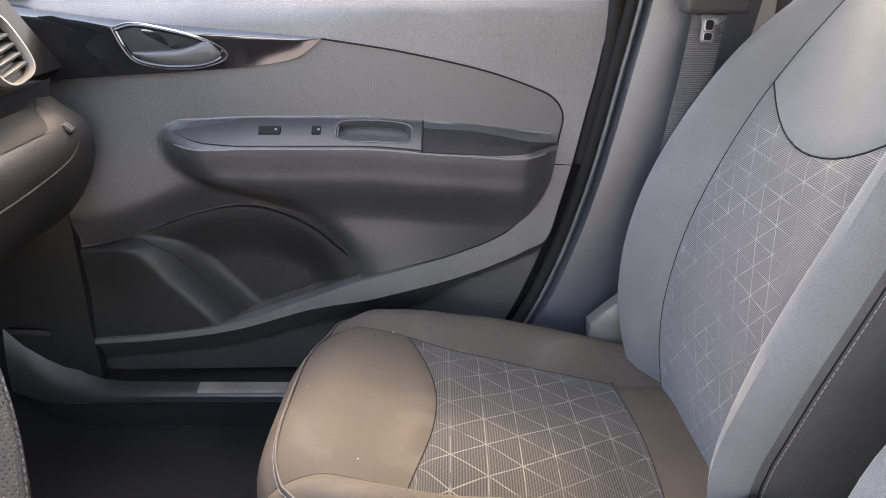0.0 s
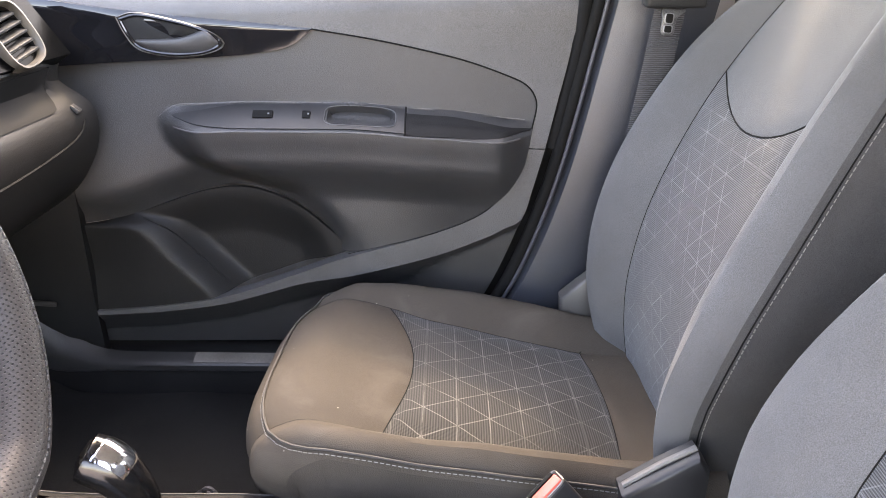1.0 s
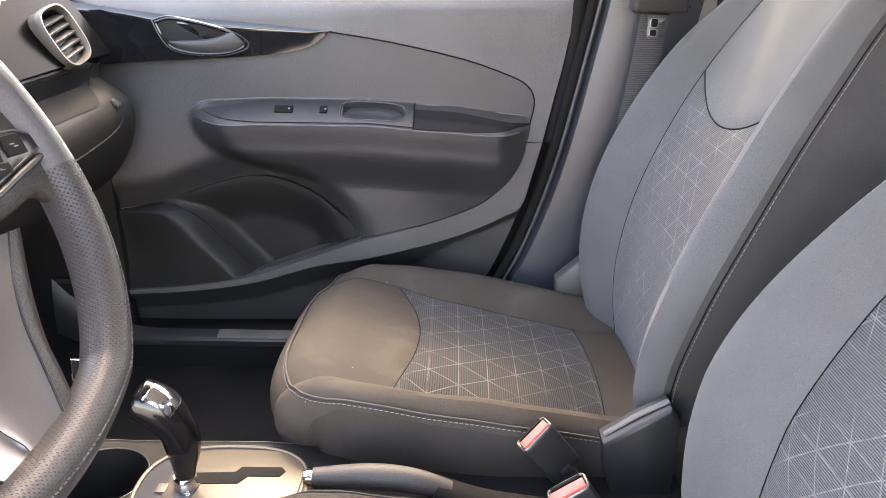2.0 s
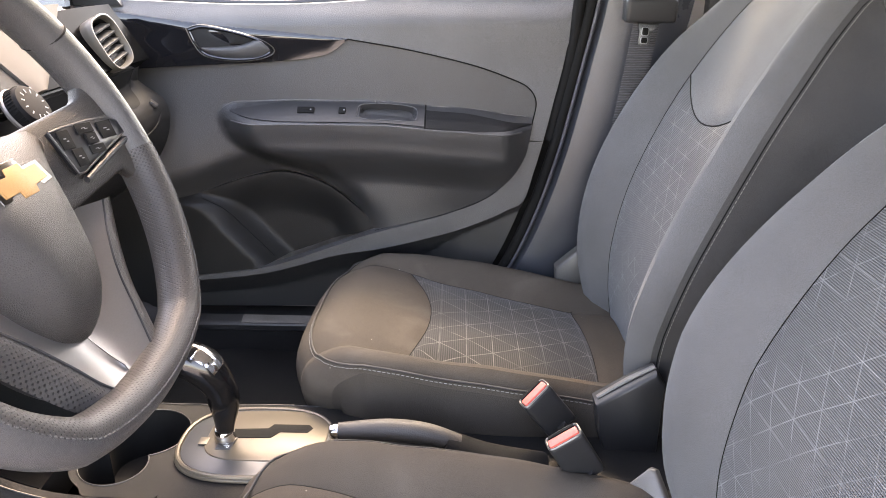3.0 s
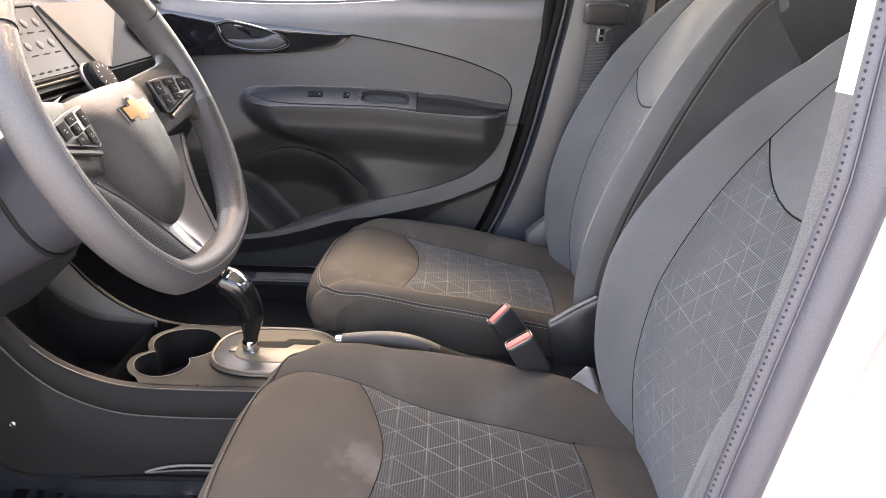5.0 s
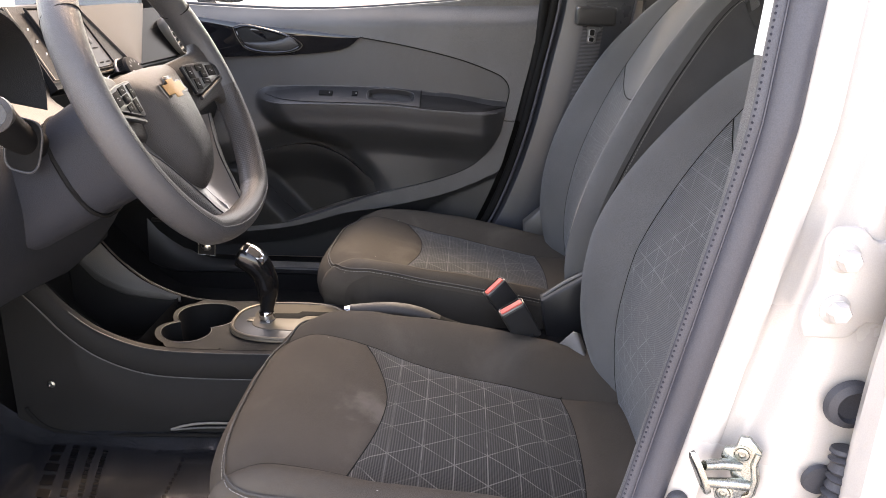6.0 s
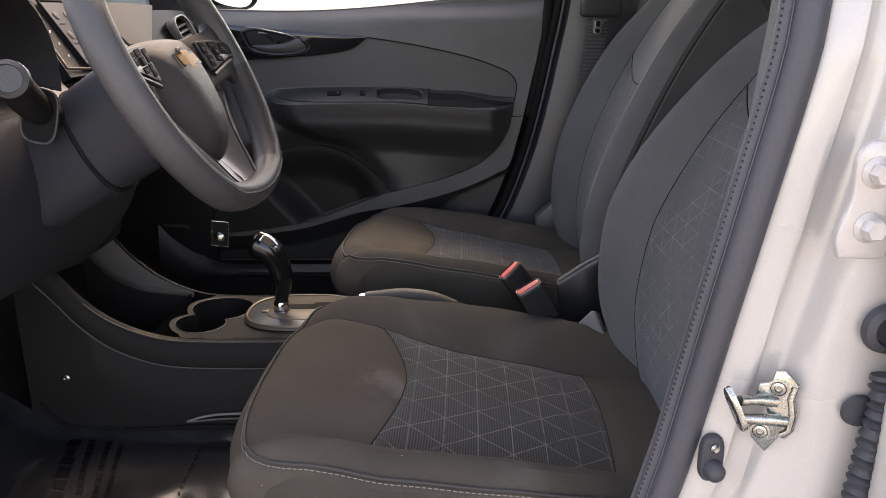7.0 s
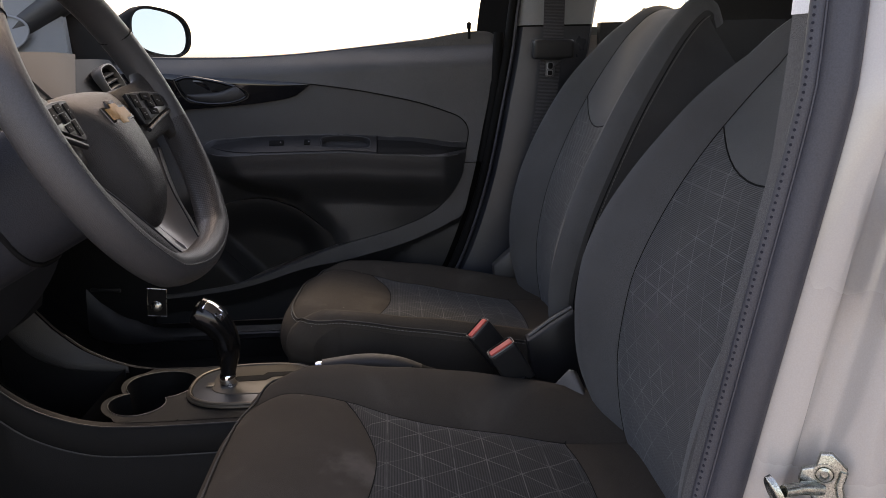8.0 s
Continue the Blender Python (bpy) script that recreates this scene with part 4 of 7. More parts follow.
lever_top = curve_at([(-0.468, 0.9615), (-0.42, 0.9635), (-0.395, 0.966), (-0.375, 0.972), (-0.360, 0.9775), (-0.350, 0.975), (-0.336, 0.9605)])
lever_low = curve_at([(-0.468, 0.957), (-0.45, 0.947), (-0.41, 0.9415), (-0.365, 0.943), (-0.345, 0.949), (-0.336, 0.957)])
for i in range(33):
    x = -0.468 + 0.132 * i / 32
    zt, zl = lever_top(x), lever_low(x)
    lever.append([(x, accent_y(x, zt) - 0.0035 - 0.0075 * max(0.0, math.sin(math.pi * (0.04 + 0.96 * v))) ** 0.45 * (0.55 + 0.45 * v) * min(1.0, (33 - i) / 4), zl + (zt - zl) * v) for v in [j / 12 for j in range(13)]])
part("pull_lever", sheet(lever, (0, 0.008, 0)), PLASTIC, accent, "grey inner door lever")

# arm rest top: switch plate, window switch, lock switch, grab cup, ribbed rear pad
def on_arm(x, s):
    """A place on the sloping upper face of the arm rest: s from 0 at the wall to 1 at its edge."""
    z = arm_top(x) - arm_fall(x) * s
    return Vector((x, door_y(x, z) - armrest_out(x, z), z))

arm_n = Vector((0, -0.68, 0.73))
plate = []
for i in range(121):
    x = -0.425 + 0.392 * i / 120
    pinch = min(1, ((i + 0.5) / 34) ** 0.6)
    plate.append([on_arm(x, 0.5 + (a - 0.5) * pinch) + arm_n * (0.0022 - cup_dent(x, a)) for a in [0.06 + 0.88 * j / 28 for j in range(29)]])
part("switch_plate", sheet(plate, -arm_n * 0.004), PLASTIC_SOFT, door, "smooth dark switch plate with a recessed pull cup")
# Pale colour stands in for the highlight along this edge.
part("edge_line", tube([on_arm(-0.42 + 0.58 * i / 40, 1.0) + Vector((0, -0.001, -0.002)) for i in range(41)], 0.0018, 8), PLASTIC_MID, door, "pale edge line, a highlight put into its colour")
for x, ln, name in ((-0.268, 0.034, "lock_switch"), (-0.196, 0.014, "window_switch")):
    q = on_arm(x, 0.45) + arm_n * 0.003
    m = Matrix.Translation(q) @ Euler((radians(43), 0, 0)).to_matrix().to_4x4()
    sw = part(name, block((ln, 0.015, 0.006), m=m, bevel=0.002), BLACK, door)
    part("switch_mark", block((0.003, 0.003, 0.0006), m=m @ Matrix.Translation((ln * 0.3, 0, 0.0036)), bevel=0), MARK, sw, "small white mark")
part("cup_edge", tube([on_arm(-0.107 + 0.059 * u, 0.44 + 0.352 * v) + arm_n * 0.0018 for u, v in ellipse(1, 1, 48, 4.5) + [(1.0, 0.0)]], 0.0009, 6), PLASTIC_MID, door, "pale edge of the pull cup")
rear_pad = []
for i in range(31):
    x = -0.031 + 0.212 * i / 30
    rear_pad.append([on_arm(x, s) + arm_n * (0.0015 + 0.0008 * math.sin(s * math.pi * 4) * step(0.35, 0.5, s)) for s in [0.62 - 0.42 * (1 - (i / 31) ** 3) + (0.36 * (1 - (i / 31) ** 3) + 0.42 * (1 - (i / 31) ** 3) ) * j / 12 for j in range(13)]])
part("armrest_pad", sheet(rear_pad, -arm_n * 0.006), CONSOLE, door, "black ribbed rear arm pad")
part("pad_joint", tube([on_arm(-0.032, j / 8) + arm_n * 0.002 for j in range(9)], 0.0015, 6), BLACK, door)
# Lip in a paler plastic, to draw the highlight round the arm rest.
lip = [(-0.478, 0.792), (-0.470, 0.815), (-0.450, 0.836)] + [(x, arm_top(x) + 0.001) for x in (-0.42, -0.38, -0.30, -0.20, -0.10, -0.03, 0.06, 0.12, 0.17)]
part("armrest_lip", tube([(q.x, mid_y(q.x, q.y) + 0.0012, q.y) for q in spline([(a, b, 0) for a, b in lip], 70)], lambda t: 0.0008 + 0.0014 * step(0.0, 0.2, t) - 0.0006 * step(0.3, 0.6, t), 8), PLASTIC_MID, door, "rounded lip of the arm rest, its highlight put into the colour")
# outer skin, window ledge, glass and lock pin
part("door_skin", sheet([[(x, 0.80 - 0.03 * ((z - 0.75) / 0.4) ** 2, z) for x in (-0.75, -0.2, 0.34)] for z in [0.30 + 0.74 * i / 10 for i in range(11)]], (0, -0.01, 0)), PAINT, door, "white painted outer skin")
belt_c = spline([(a, b, 0) for a, b in BELT], 40)
part("window_ledge", sheet([[(p.x, door_y(p.x, p.y) + 0.024 + 0.085 * k, p.y - 0.004 - 0.014 * k) for p in belt_c] for k in (0, 0.3, 1)], (0, 0, -0.02)), PLASTIC_MID, door, "grey window ledge")
part("window_seal", tube([(p.x, door_y(p.x, p.y) + 0.085, p.y) for p in belt_c], 0.006, 8), RUBBER, door, "black rubber window seal")
part("lock_pin", lathe([(0.0035, 0), (0.0035, 0.022), (0.005, 0.026), (0.005, 0.036), (0.002, 0.039)], 12, Matrix.Translation((0.197, 0.705, 1.075))), BLACK, door, "black lock pin")
part("window_pane", sheet([[(x, 0.765 - 0.17 * k * k * 0.9, z0 + k * 0.36) for x, z0 in [(-0.70 + 0.98 * i / 12, 1.03 + 0.05 * i / 12) for i in range(13)]] for k in (0, 0.25, 0.5, 0.75, 1)]), TINTED, door, "tinted side window")
part("door_edge", tube([(x + 0.013, 0.675, z) for x, z in [(q.x, q.y) for q in spline([(u, v, 0) for u, v in REAR], 20)]], 0.0125, 10), BLACK, door, "black door edge")

# dark mirror foot at the front of the window
part("mirror_foot", sheet([[(-0.735 + 0.105 * u * (1 - 0.75 * k), 0.690 - 0.03 * k, 1.035 + 0.13 * k) for u in [i / 8 for i in range(9)]] for k in [j / 6 for j in range(7)]], (0, 0.03, 0)), PLASTIC_SOFT, door, "dark triangular mirror foot")
part("window_post", tube([(-0.735, 0.69, 1.03), (-0.735, 0.665, 1.15), (-0.66, 0.62, 1.24)], 0.012, 10), BLACK, door, "black window frame post")

# door mirror outside
mirror = thing("door_mirror", (-0.58, 0.86, 1.03), "black door mirror with a bright glass, outside the passenger window", "car mirror")
ring = [(0.102 * math.copysign(abs(math.cos(a)) ** 0.75, math.cos(a)), 0.062 * math.copysign(abs(math.sin(a)) ** 0.8, math.sin(a))) for a in [2 * math.pi * i / 40 for i in range(40)]]
mm = Matrix.Translation((-0.585, 0.90, 1.112)) @ Euler((radians(86), radians(8), radians(58))).to_matrix().to_4x4()
part("housing", sheet([[mm @ Vector((u * k, v * k, d)) for u, v in ring] for k, d in ((0.87, -0.004), (0.90, 0.005), (0.97, 0.007), (1.0, 0.0), (1.0, -0.02), (0.85, -0.07), (0.4, -0.10), (0.05, -0.105))], closed=True), BLACK, mirror, "black mirror housing")
part("mirror_glass", sheet([[mm @ Vector((u * k, v * k, -0.001)) for u, v in ring] for k in (0.89, 0.5, 0.0005)], closed=True), MIRROR, mirror, "silvered glass")
part("arm", tube([mm @ Vector((-0.03, -0.05, -0.05)), (-0.60, 0.82, 1.04), (-0.62, 0.76, 1.03)], 0.022, 12, 0.6), BLACK, mirror)

# ---- sill under the door ----
def tread_edges(x):
    """Lower and upper height of the sill's slanting tread, which sweeps up into the kick panel at the front."""
    low = curve_at([(-0.74, 0.410), (-0.70, 0.392), (-0.66, 0.384), (-0.60, 0.386), (-0.50, 0.388), (1.05, 0.388)])(x)
    top = curve_at([(-0.74, 0.555), (-0.70, 0.490), (-0.66, 0.440), (-0.60, 0.406), (-0.50, 0.399), (1.05, 0.399)])(x)
    return low, top
sill_p = part("door_sill", sheet([[(x, y, z) for x in [-0.85 + 1.9 * i / 30 for i in range(31)]] for y, z in ((0.60, 0.29), (0.603, 0.365), (0.608, 0.380), (0.63, 0.390), (0.70, 0.388), (0.76, 0.36))], (0, 0, -0.02)), CONSOLE)
# Lighter plastic than the sill: the light on the tread is in the colour.
rows = []
for i in range(61):
    x = -0.74 + 1.74 * i / 60
    low, top = tread_edges(x)
    rows.append([(x, 0.5985 + 0.032 * k - 0.006 * math.sin(math.pi * k), low + (top - low) * k ** 0.8 - (0.010 if j == 0 else 0)) for j, k in enumerate((0, 0, 0.15, 0.3, 0.5, 0.7, 0.85, 0.96, 1.0))])
part("sill_tread", sheet(rows, (0, 0.004, -0.003)), SILL_GREY, sill_p, "smooth tread that sweeps up at the front, its light put into the colour")
rows = []
# Paler strip over part of the tread.
for i in range(25):
    x = -0.425 + 0.29 * i / 24
    low, top = tread_edges(x)
    rows.append([(x, 0.5985 + 0.032 * k - 0.006 * math.sin(math.pi * k), low + (top - low) * k ** 0.8 + 0.0016) for k in (0.25, 0.4, 0.55, 0.7, 0.85, 0.95)])
part("sill_edge", sheet(rows, (0, 0.001, -0.001)), SILL_PALE, sill_p, "pale strip along the tread")
tagged(sill_p, "grey plastic sill trim under the passenger door", "sill", kind="structure")
kick = part("kick_panel", sheet([[(x, y, z) for x, y, z in [(-1.05, 0.60, z), (-0.80, 0.612, z), (-0.66, 0.615 + 0.02 * k, z - 0.02 * k), (-0.60, 0.63 + 0.02 * k, z - 0.05 * k)]] for k, z in ((1, 0.30), (0.6, 0.40), (0.1, 0.52), (0, 0.68), (0, 0.85))], (0, 0.02, 0)), CONSOLE)
part("kick_bar", block((0.070, 0.006, 0.010), m=pose(-0.690, 0.603, 0.511, 0, 5, 3), bevel=0.004), SILL_GREY, kick, "small pale bar on the panel")
tagged(kick, "dark plastic kick panel at the front of the foot well", "trim", kind="structure")

# ---- passenger B-pillar with belt ----
def pillar_front(z):
    return curve_at([(0.30, 0.02), (0.42, 0.085), (0.534, 0.148), (0.64, 0.190), (0.748, 0.222), (0.841, 0.243), (0.937, 0.262), (1.036, 0.281), (1.16, 0.298), (1.32, 0.33)])(z)

def seal_path(y, off, z0=0.36, z1=1.32, n=50, s=1):
    return [(pillar_front(z0 + (z1 - z0) * i / n) + off, s * y, z0 + (z1 - z0) * i / n) for i in range(n + 1)]

pillar = thing("b_pillar", (0.33, 0.67, 0.30), "dark plastic-clad door pillar with a black rubber seal", "car pillar", kind="structure")
def pillar_rows(z0, z1, n, inset):
    rows = []
    for i in range(n + 1):
        z = z0 + (z1 - z0) * i / n
        f = pillar_front(z)
        lean = 0.10 * max(0, z - 1.08)
        rows.append([(f + 0.014, 0.690 - lean, z), (f + 0.018, 0.672 - lean, z), (f + 0.030, 0.657 - lean + inset, z), (f + 0.060, 0.650 - lean + inset, z), (f + 0.11, 0.648 - lean + inset, z), (f + 0.19 + 0.06 * step(0.7, 0.4, z), 0.655 - lean + inset, z), (f + 0.205 + 0.06 * step(0.7, 0.4, z), 0.70 - lean, z)])
    return rows
part("pillar_trim", sheet(pillar_rows(0.36, 1.098, 40, 0)), PILLAR_TRIM, pillar, "dark grained lower pillar cover")
part("pillar_core", sheet(pillar_rows(0.40, 1.33, 30, 0.010)), BLACK, pillar)
part("pillar_cap", sheet(pillar_rows(1.102, 1.34, 12, 0.004)), CORNER, pillar, "lighter grey upper pillar cover")
part("door_seal", tube(seal_path(0.668, 0.002), 0.0110, 10), BLACK, pillar, "black rubber door seal")
part("shut_face", sheet([[(pillar_front(0.36 + 0.96 * i / 40) + a, b, 0.36 + 0.96 * i / 40) for a, b in ((-0.07, 0.735), (-0.03, 0.730), (0.012, 0.715))] for i in range(41)], (0, 0.004, 0)), BLACK, pillar, "black shut gap beside the door")
part("seal_bead", tube(seal_path(0.660, 0.013), 0.004, 8), SEAL, pillar, "bluish grey seal lip")
part("pillar_clip", block((0.022, 0.004, 0.008), m=pose(0.243, 0.655, 0.628, 0, 20, 0), bevel=0.0018), PLASTIC_MID, pillar, "small trim clip mark")

belt = thing("seat_belt", (0.36, 0.58, 0.50), "black webbing seat belt hanging by the door pillar", "seat belt")
def strap(path, half, out):
    """A flat band along a path, its width along x mostly."""
    rows = [[Vector(p) + Vector((half * math.cos(a) * 1.0, 0.0014 * math.sin(a), 0)) for a in [2 * math.pi * j / 12 for j in range(12)]] for p in path]
    return sheet(rows, closed=True)
run = spline([(0.325, 0.600, 0.60), (0.345, 0.598, 0.78), (0.362, 0.590, 0.92), (0.370, 0.578, 1.02), (0.372, 0.565, 1.052), (0.378, 0.580, 1.16), (0.385, 0.590, 1.30)], 40)
web = part("webbing", strap(run, 0.0235, None), WEB, belt, "ribbed dark webbing")
guide = part("belt_guide", block((0.092, 0.034, 0.042), m=pose(0.372, 0.568, 1.046, 4, 0, 3), bevel=0.008, segments=3), PLASTIC_SOFT, belt, "dark plastic belt guide")
SLOT_EDGE = shader("worn_steel", (0.15, 0.155, 0.16), 0.4, metal=0.5, vary=0.15, scale=60)
TONGUE = shader("dull_steel", (0.075, 0.078, 0.08), 0.42, metal=0.5, vary=0.25, scale=60)
tm = pose(0.366, 0.566, 1.003, 84, 4, 0)
tongue = part("latch_tongue", slab([(-0.0135, 0.020), (-0.0125, 0.012), (-0.0105, 0.007), (-0.0105, -0.013), (-0.008, -0.0175), (-0.004, -0.0188), (0.005, -0.0188), (0.0085, -0.0170), (0.0105, -0.012), (0.0105, 0.004), (0.014, 0.010), (0.0225, 0.017), (0.0225, 0.020)], 0.0028, tm, 0.0008), TONGUE, belt, "dull steel latch tongue")
for dy, hy in ((-0.0095, 0.0048), (0.0060, 0.0066)):
    part("slot_ring", slab([(u * 0.0072, v * (hy + 0.0014) + dy) for u, v in ellipse(1, 1, 24, 4)], 0.0036, tm, 0.0006), SLOT_EDGE, tongue, "pale slot edge")
    part("tongue_slot", slab([(u * 0.0054, v * hy + dy) for u, v in ellipse(1, 1, 24, 4)], 0.0040, tm, 0.0003), BLACK, tongue)

# ---- dashboard ----
dash = thing("dashboard", (-0.70, 0.0, 0.60), "dark grained plastic dashboard with gloss black centre and silver-ringed vents", "dashboard")

def dash_profile(y):
    """Places (x, z) from the windscreen down to the foot well at one width."""
    d = step(-0.10, -0.16, y)
    p = step(0.08, 0.16, y)
    hood = math.exp(-(((y + 0.355) / 0.14) ** 4))
    end = step(0.50, 0.62, abs(y))
    top = 1.035 + 0.045 * hood - 0.02 * end
    return [(-1.05, 1.03), (-0.85, 1.045 - 0.02 * end), (-0.68 + 0.03 * hood, top), (-0.62 + 0.04 * hood - 0.02 * end, top - 0.008), (-0.584 - 0.02 * end, 0.985), (-0.556 + 0.006 * d - 0.02 * end, 0.940),
            (-0.570 + 0.08 * d - 0.015 * end, 0.905), (-0.535 + 0.075 * d - 0.005 * end, 0.870), (-0.530 + 0.06 * d, 0.83), (-0.550 + 0.05 * d, 0.77), (-0.60, 0.71), (-0.69, 0.67), (-0.90, 0.66)]

def dash_sheet(y0, y1, ny):
    rows = []
    for j in range(ny + 1):
        y = y0 + (y1 - y0) * j / ny
        rows.append([(p.x, y, p.y) for p in spline([(a, b, 0) for a, b in dash_profile(y)], 60)])
    return sheet(rows)

part("dash_body", dash_sheet(-0.625, 0.612, 90), DASH, dash, "dark grained dashboard moulding")
part("end_cap", sheet([[(p.x * (1 - k) + -0.78 * k, 0.612 - 0.002 * k, p.y * (1 - k) + 0.86 * k) for p in spline([(a, b, 0) for a, b in dash_profile(0.612)], 60)] for k in (0, 0.5, 0.98)]), DASH, dash)
# glove box lines and its small catch
gl = spline([(-0.545, 0.60, 0.868), (-0.528, 0.535, 0.835), (-0.5285, 0.42, 0.82), (-0.5285, 0.25, 0.815), (-0.53, 0.10, 0.815)], 30)
part("glovebox_gap", tube([(p.x + 0.003, p.y, p.z) for p in gl], 0.0016, 6), BLACK, dash)
part("glove_catch", block((0.016, 0.02, 0.007), m=pose(-0.536, 0.553, 0.869, 0, 40, 14), bevel=0.002), PLASTIC_SOFT, dash, "small black tag")
part("tag_mark", block((0.010, 0.012, 0.0006), m=pose(-0.536, 0.553, 0.869, 0, 40, 14) @ Matrix.Translation((0, 0, 0.0037)), bevel=0), PLASTIC_SOFT, dash, "dull unreadable print")
VENT_RING = shader("champagne_ring", (0.082, 0.073, 0.061), 0.42, metal=0.3, spec=0.2, speckle=0.1)
# dark sheet over the hollow between the vent and the glove box
def dash_x(y, z):
    """The dashboard's near surface at a height, below its top roll."""
    pts = spline([(a, b, 0) for a, b in dash_profile(y)], 60)
    hit = -1.0
    for q, r in zip(pts, pts[1:]):
        if (q.y - z) * (r.y - z) <= 0 and q.y != r.y:
            hit = max(hit, q.x + (r.x - q.x) * (z - q.y) / (r.y - q.y))
    return hit

rows = []
for i in range(31):
    y = 0.14 + 0.405 * i / 30
    low = 0.8755 + 0.045 * max(0.0, (y - 0.485) / 0.06) ** 2.5
    rows.append([(dash_x(y, z) + 0.0022, y, z) for z in [low + (0.934 - low) * j / 14 for j in range(15)]])
part("dash_inset", sheet(rows, (-0.004, 0, 0)), BLACK, dash, "dark sheet over the hollow above the glove box")
# passenger side vent
def make_vent(y, z, x, tilt, h=0.052, w=0.036):
    m = pose(x, y, z, 0, 90 - 24, 0) @ pose(0, 0, 0, 0, 0, tilt)
    o = ellipse(h, w, 36, 3.2)
    ringv = part("vent_ring", sheet([[m @ Vector((u * k, v * k, d)) for u, v in o] for k, d in ((1.05, -0.030), (1.10, -0.008), (1.11, 0.000), (1.08, 0.004), (1.02, 0.004), (0.96, -0.002), (0.92, -0.03))], closed=True), VENT_RING, dash, "satin silver vent ring")
    part("vent_throat", sheet([[m @ Vector((u * k, v * k, d)) for u, v in o] for k, d in ((0.94, -0.006), (0.87, -0.035), (0.3, -0.04), (0.02, -0.04))], closed=True), BLACK, ringv)
    for i in range(5):
        u = -h * 0.62 + h * 1.24 * i / 4
        half = w * 0.84 * (1 - abs(u / h) ** 3.2) ** (1 / 3.2)
        part("vent_slat", block((0.004, half * 2, 0.016), m=m @ pose(u, 0, -0.008, 0, 28, 0), bevel=0.0012), PLASTIC_SOFT, ringv)
make_vent(0.470, 0.989, -0.562, 9, 0.043, 0.047)
# centre: a face that leans back, with screen, black surround and a pale panel beside it
def lean(y, k, out=0.0):
    return Vector((-0.545 - 0.067 * k + out * 0.83, y, 0.945 + 0.100 * k + out * 0.56))

def leaning(left, right, k0, k1, out, material, name, parent, label="", back=0.03, swell=0.0, n=12):
    """A panel on the leaning face between two edges given as (y at the bottom, y at the top)."""
    rows = []
    for j in range(n + 1):
        k = k0 + (k1 - k0) * j / n
        a, b = left[0] + (left[1] - left[0]) * k, right[0] + (right[1] - right[0]) * k
        rows.append([lean(a + (b - a) * i / n, k, out + swell * math.sin(math.pi * i / n)) for i in range(n + 1)])
    return part(name, sheet(rows, lean(0, 0, -back) - lean(0, 0)), material, parent, label)

surround = leaning((-0.114, -0.098), (0.176, 0.122), -0.05, 1.12, 0.0, CONSOLE, "screen_surround", dash, "black centre surround")
scr = leaning((-0.052, -0.050), (0.096, 0.094), 0.10, 1.02, 0.006, SCREEN, "screen", dash, "dark touch screen with faint menu marks", 0.01)
part("screen_frame", tube([lean(y, k, 0.006) for y, k in ((-0.054, 0.07), (0.098, 0.07), (0.097, 1.05), (-0.052, 1.05), (-0.054, 0.07))], 0.0024, 8), BLACK, surround, "dark screen frame")
ICON = shader("menu_mark", (0.044, 0.041, 0.039), 0.4, spec=0.06)
for i in range(4):
    for k in (0.82, 0.52):
        y = -0.030 + 0.034 * i
        part("menu_icon", slab([(u * 0.007, v * 0.007) for u, v in ellipse(1, 1, 16)], 0.0006, Matrix.Translation(lean(y, k, 0.0066)) @ Vector((0.83, 0, 0.56)).to_track_quat("Z", "Y").to_matrix().to_4x4(), 0.0002), ICON, scr)
        part("menu_label", block((0.0006, 0.018, 0.0022), m=Matrix.Translation(lean(y, k - 0.13, 0.0066)), bevel=0), ICON, scr)
for i in range(6):
    part("menu_label", block((0.0006, 0.011, 0.003), m=Matrix.Translation(lean(-0.038 + 0.024 * i, 0.16, 0.0066)), bevel=0), ICON, scr)
part("lower_strip", tube([lean(y, k, 0.004) for y, k in ((-0.098, 1.08), (-0.114, 0.06), (-0.06, 0.02), (0.09, 0.02), (0.13, 0.05), (0.170, 0.10))], 0.0022, 8), VENT_RING, dash, "silver strip round the screen")
leaning((0.178, 0.124), (0.200, 0.400), 0.03, 1.06, 0.004, DECOR, "side_panel", dash, "pale satin panel beside the screen", 0.02, 0.004)
leaning((0.203, 0.404), (0.600, 0.600), 0.04, 1.0, -0.004, INSET, "vent_surround", dash, "gloss black panel round the vent", 0.03, 0.002)
for i in range(4):
    part("key_mark", block((0.0006, 0.004, 0.004), m=Matrix.Translation(lean(-0.075, 0.25 + 0.18 * i, 0.0012)), bevel=0), LABEL_WHITE, surround)
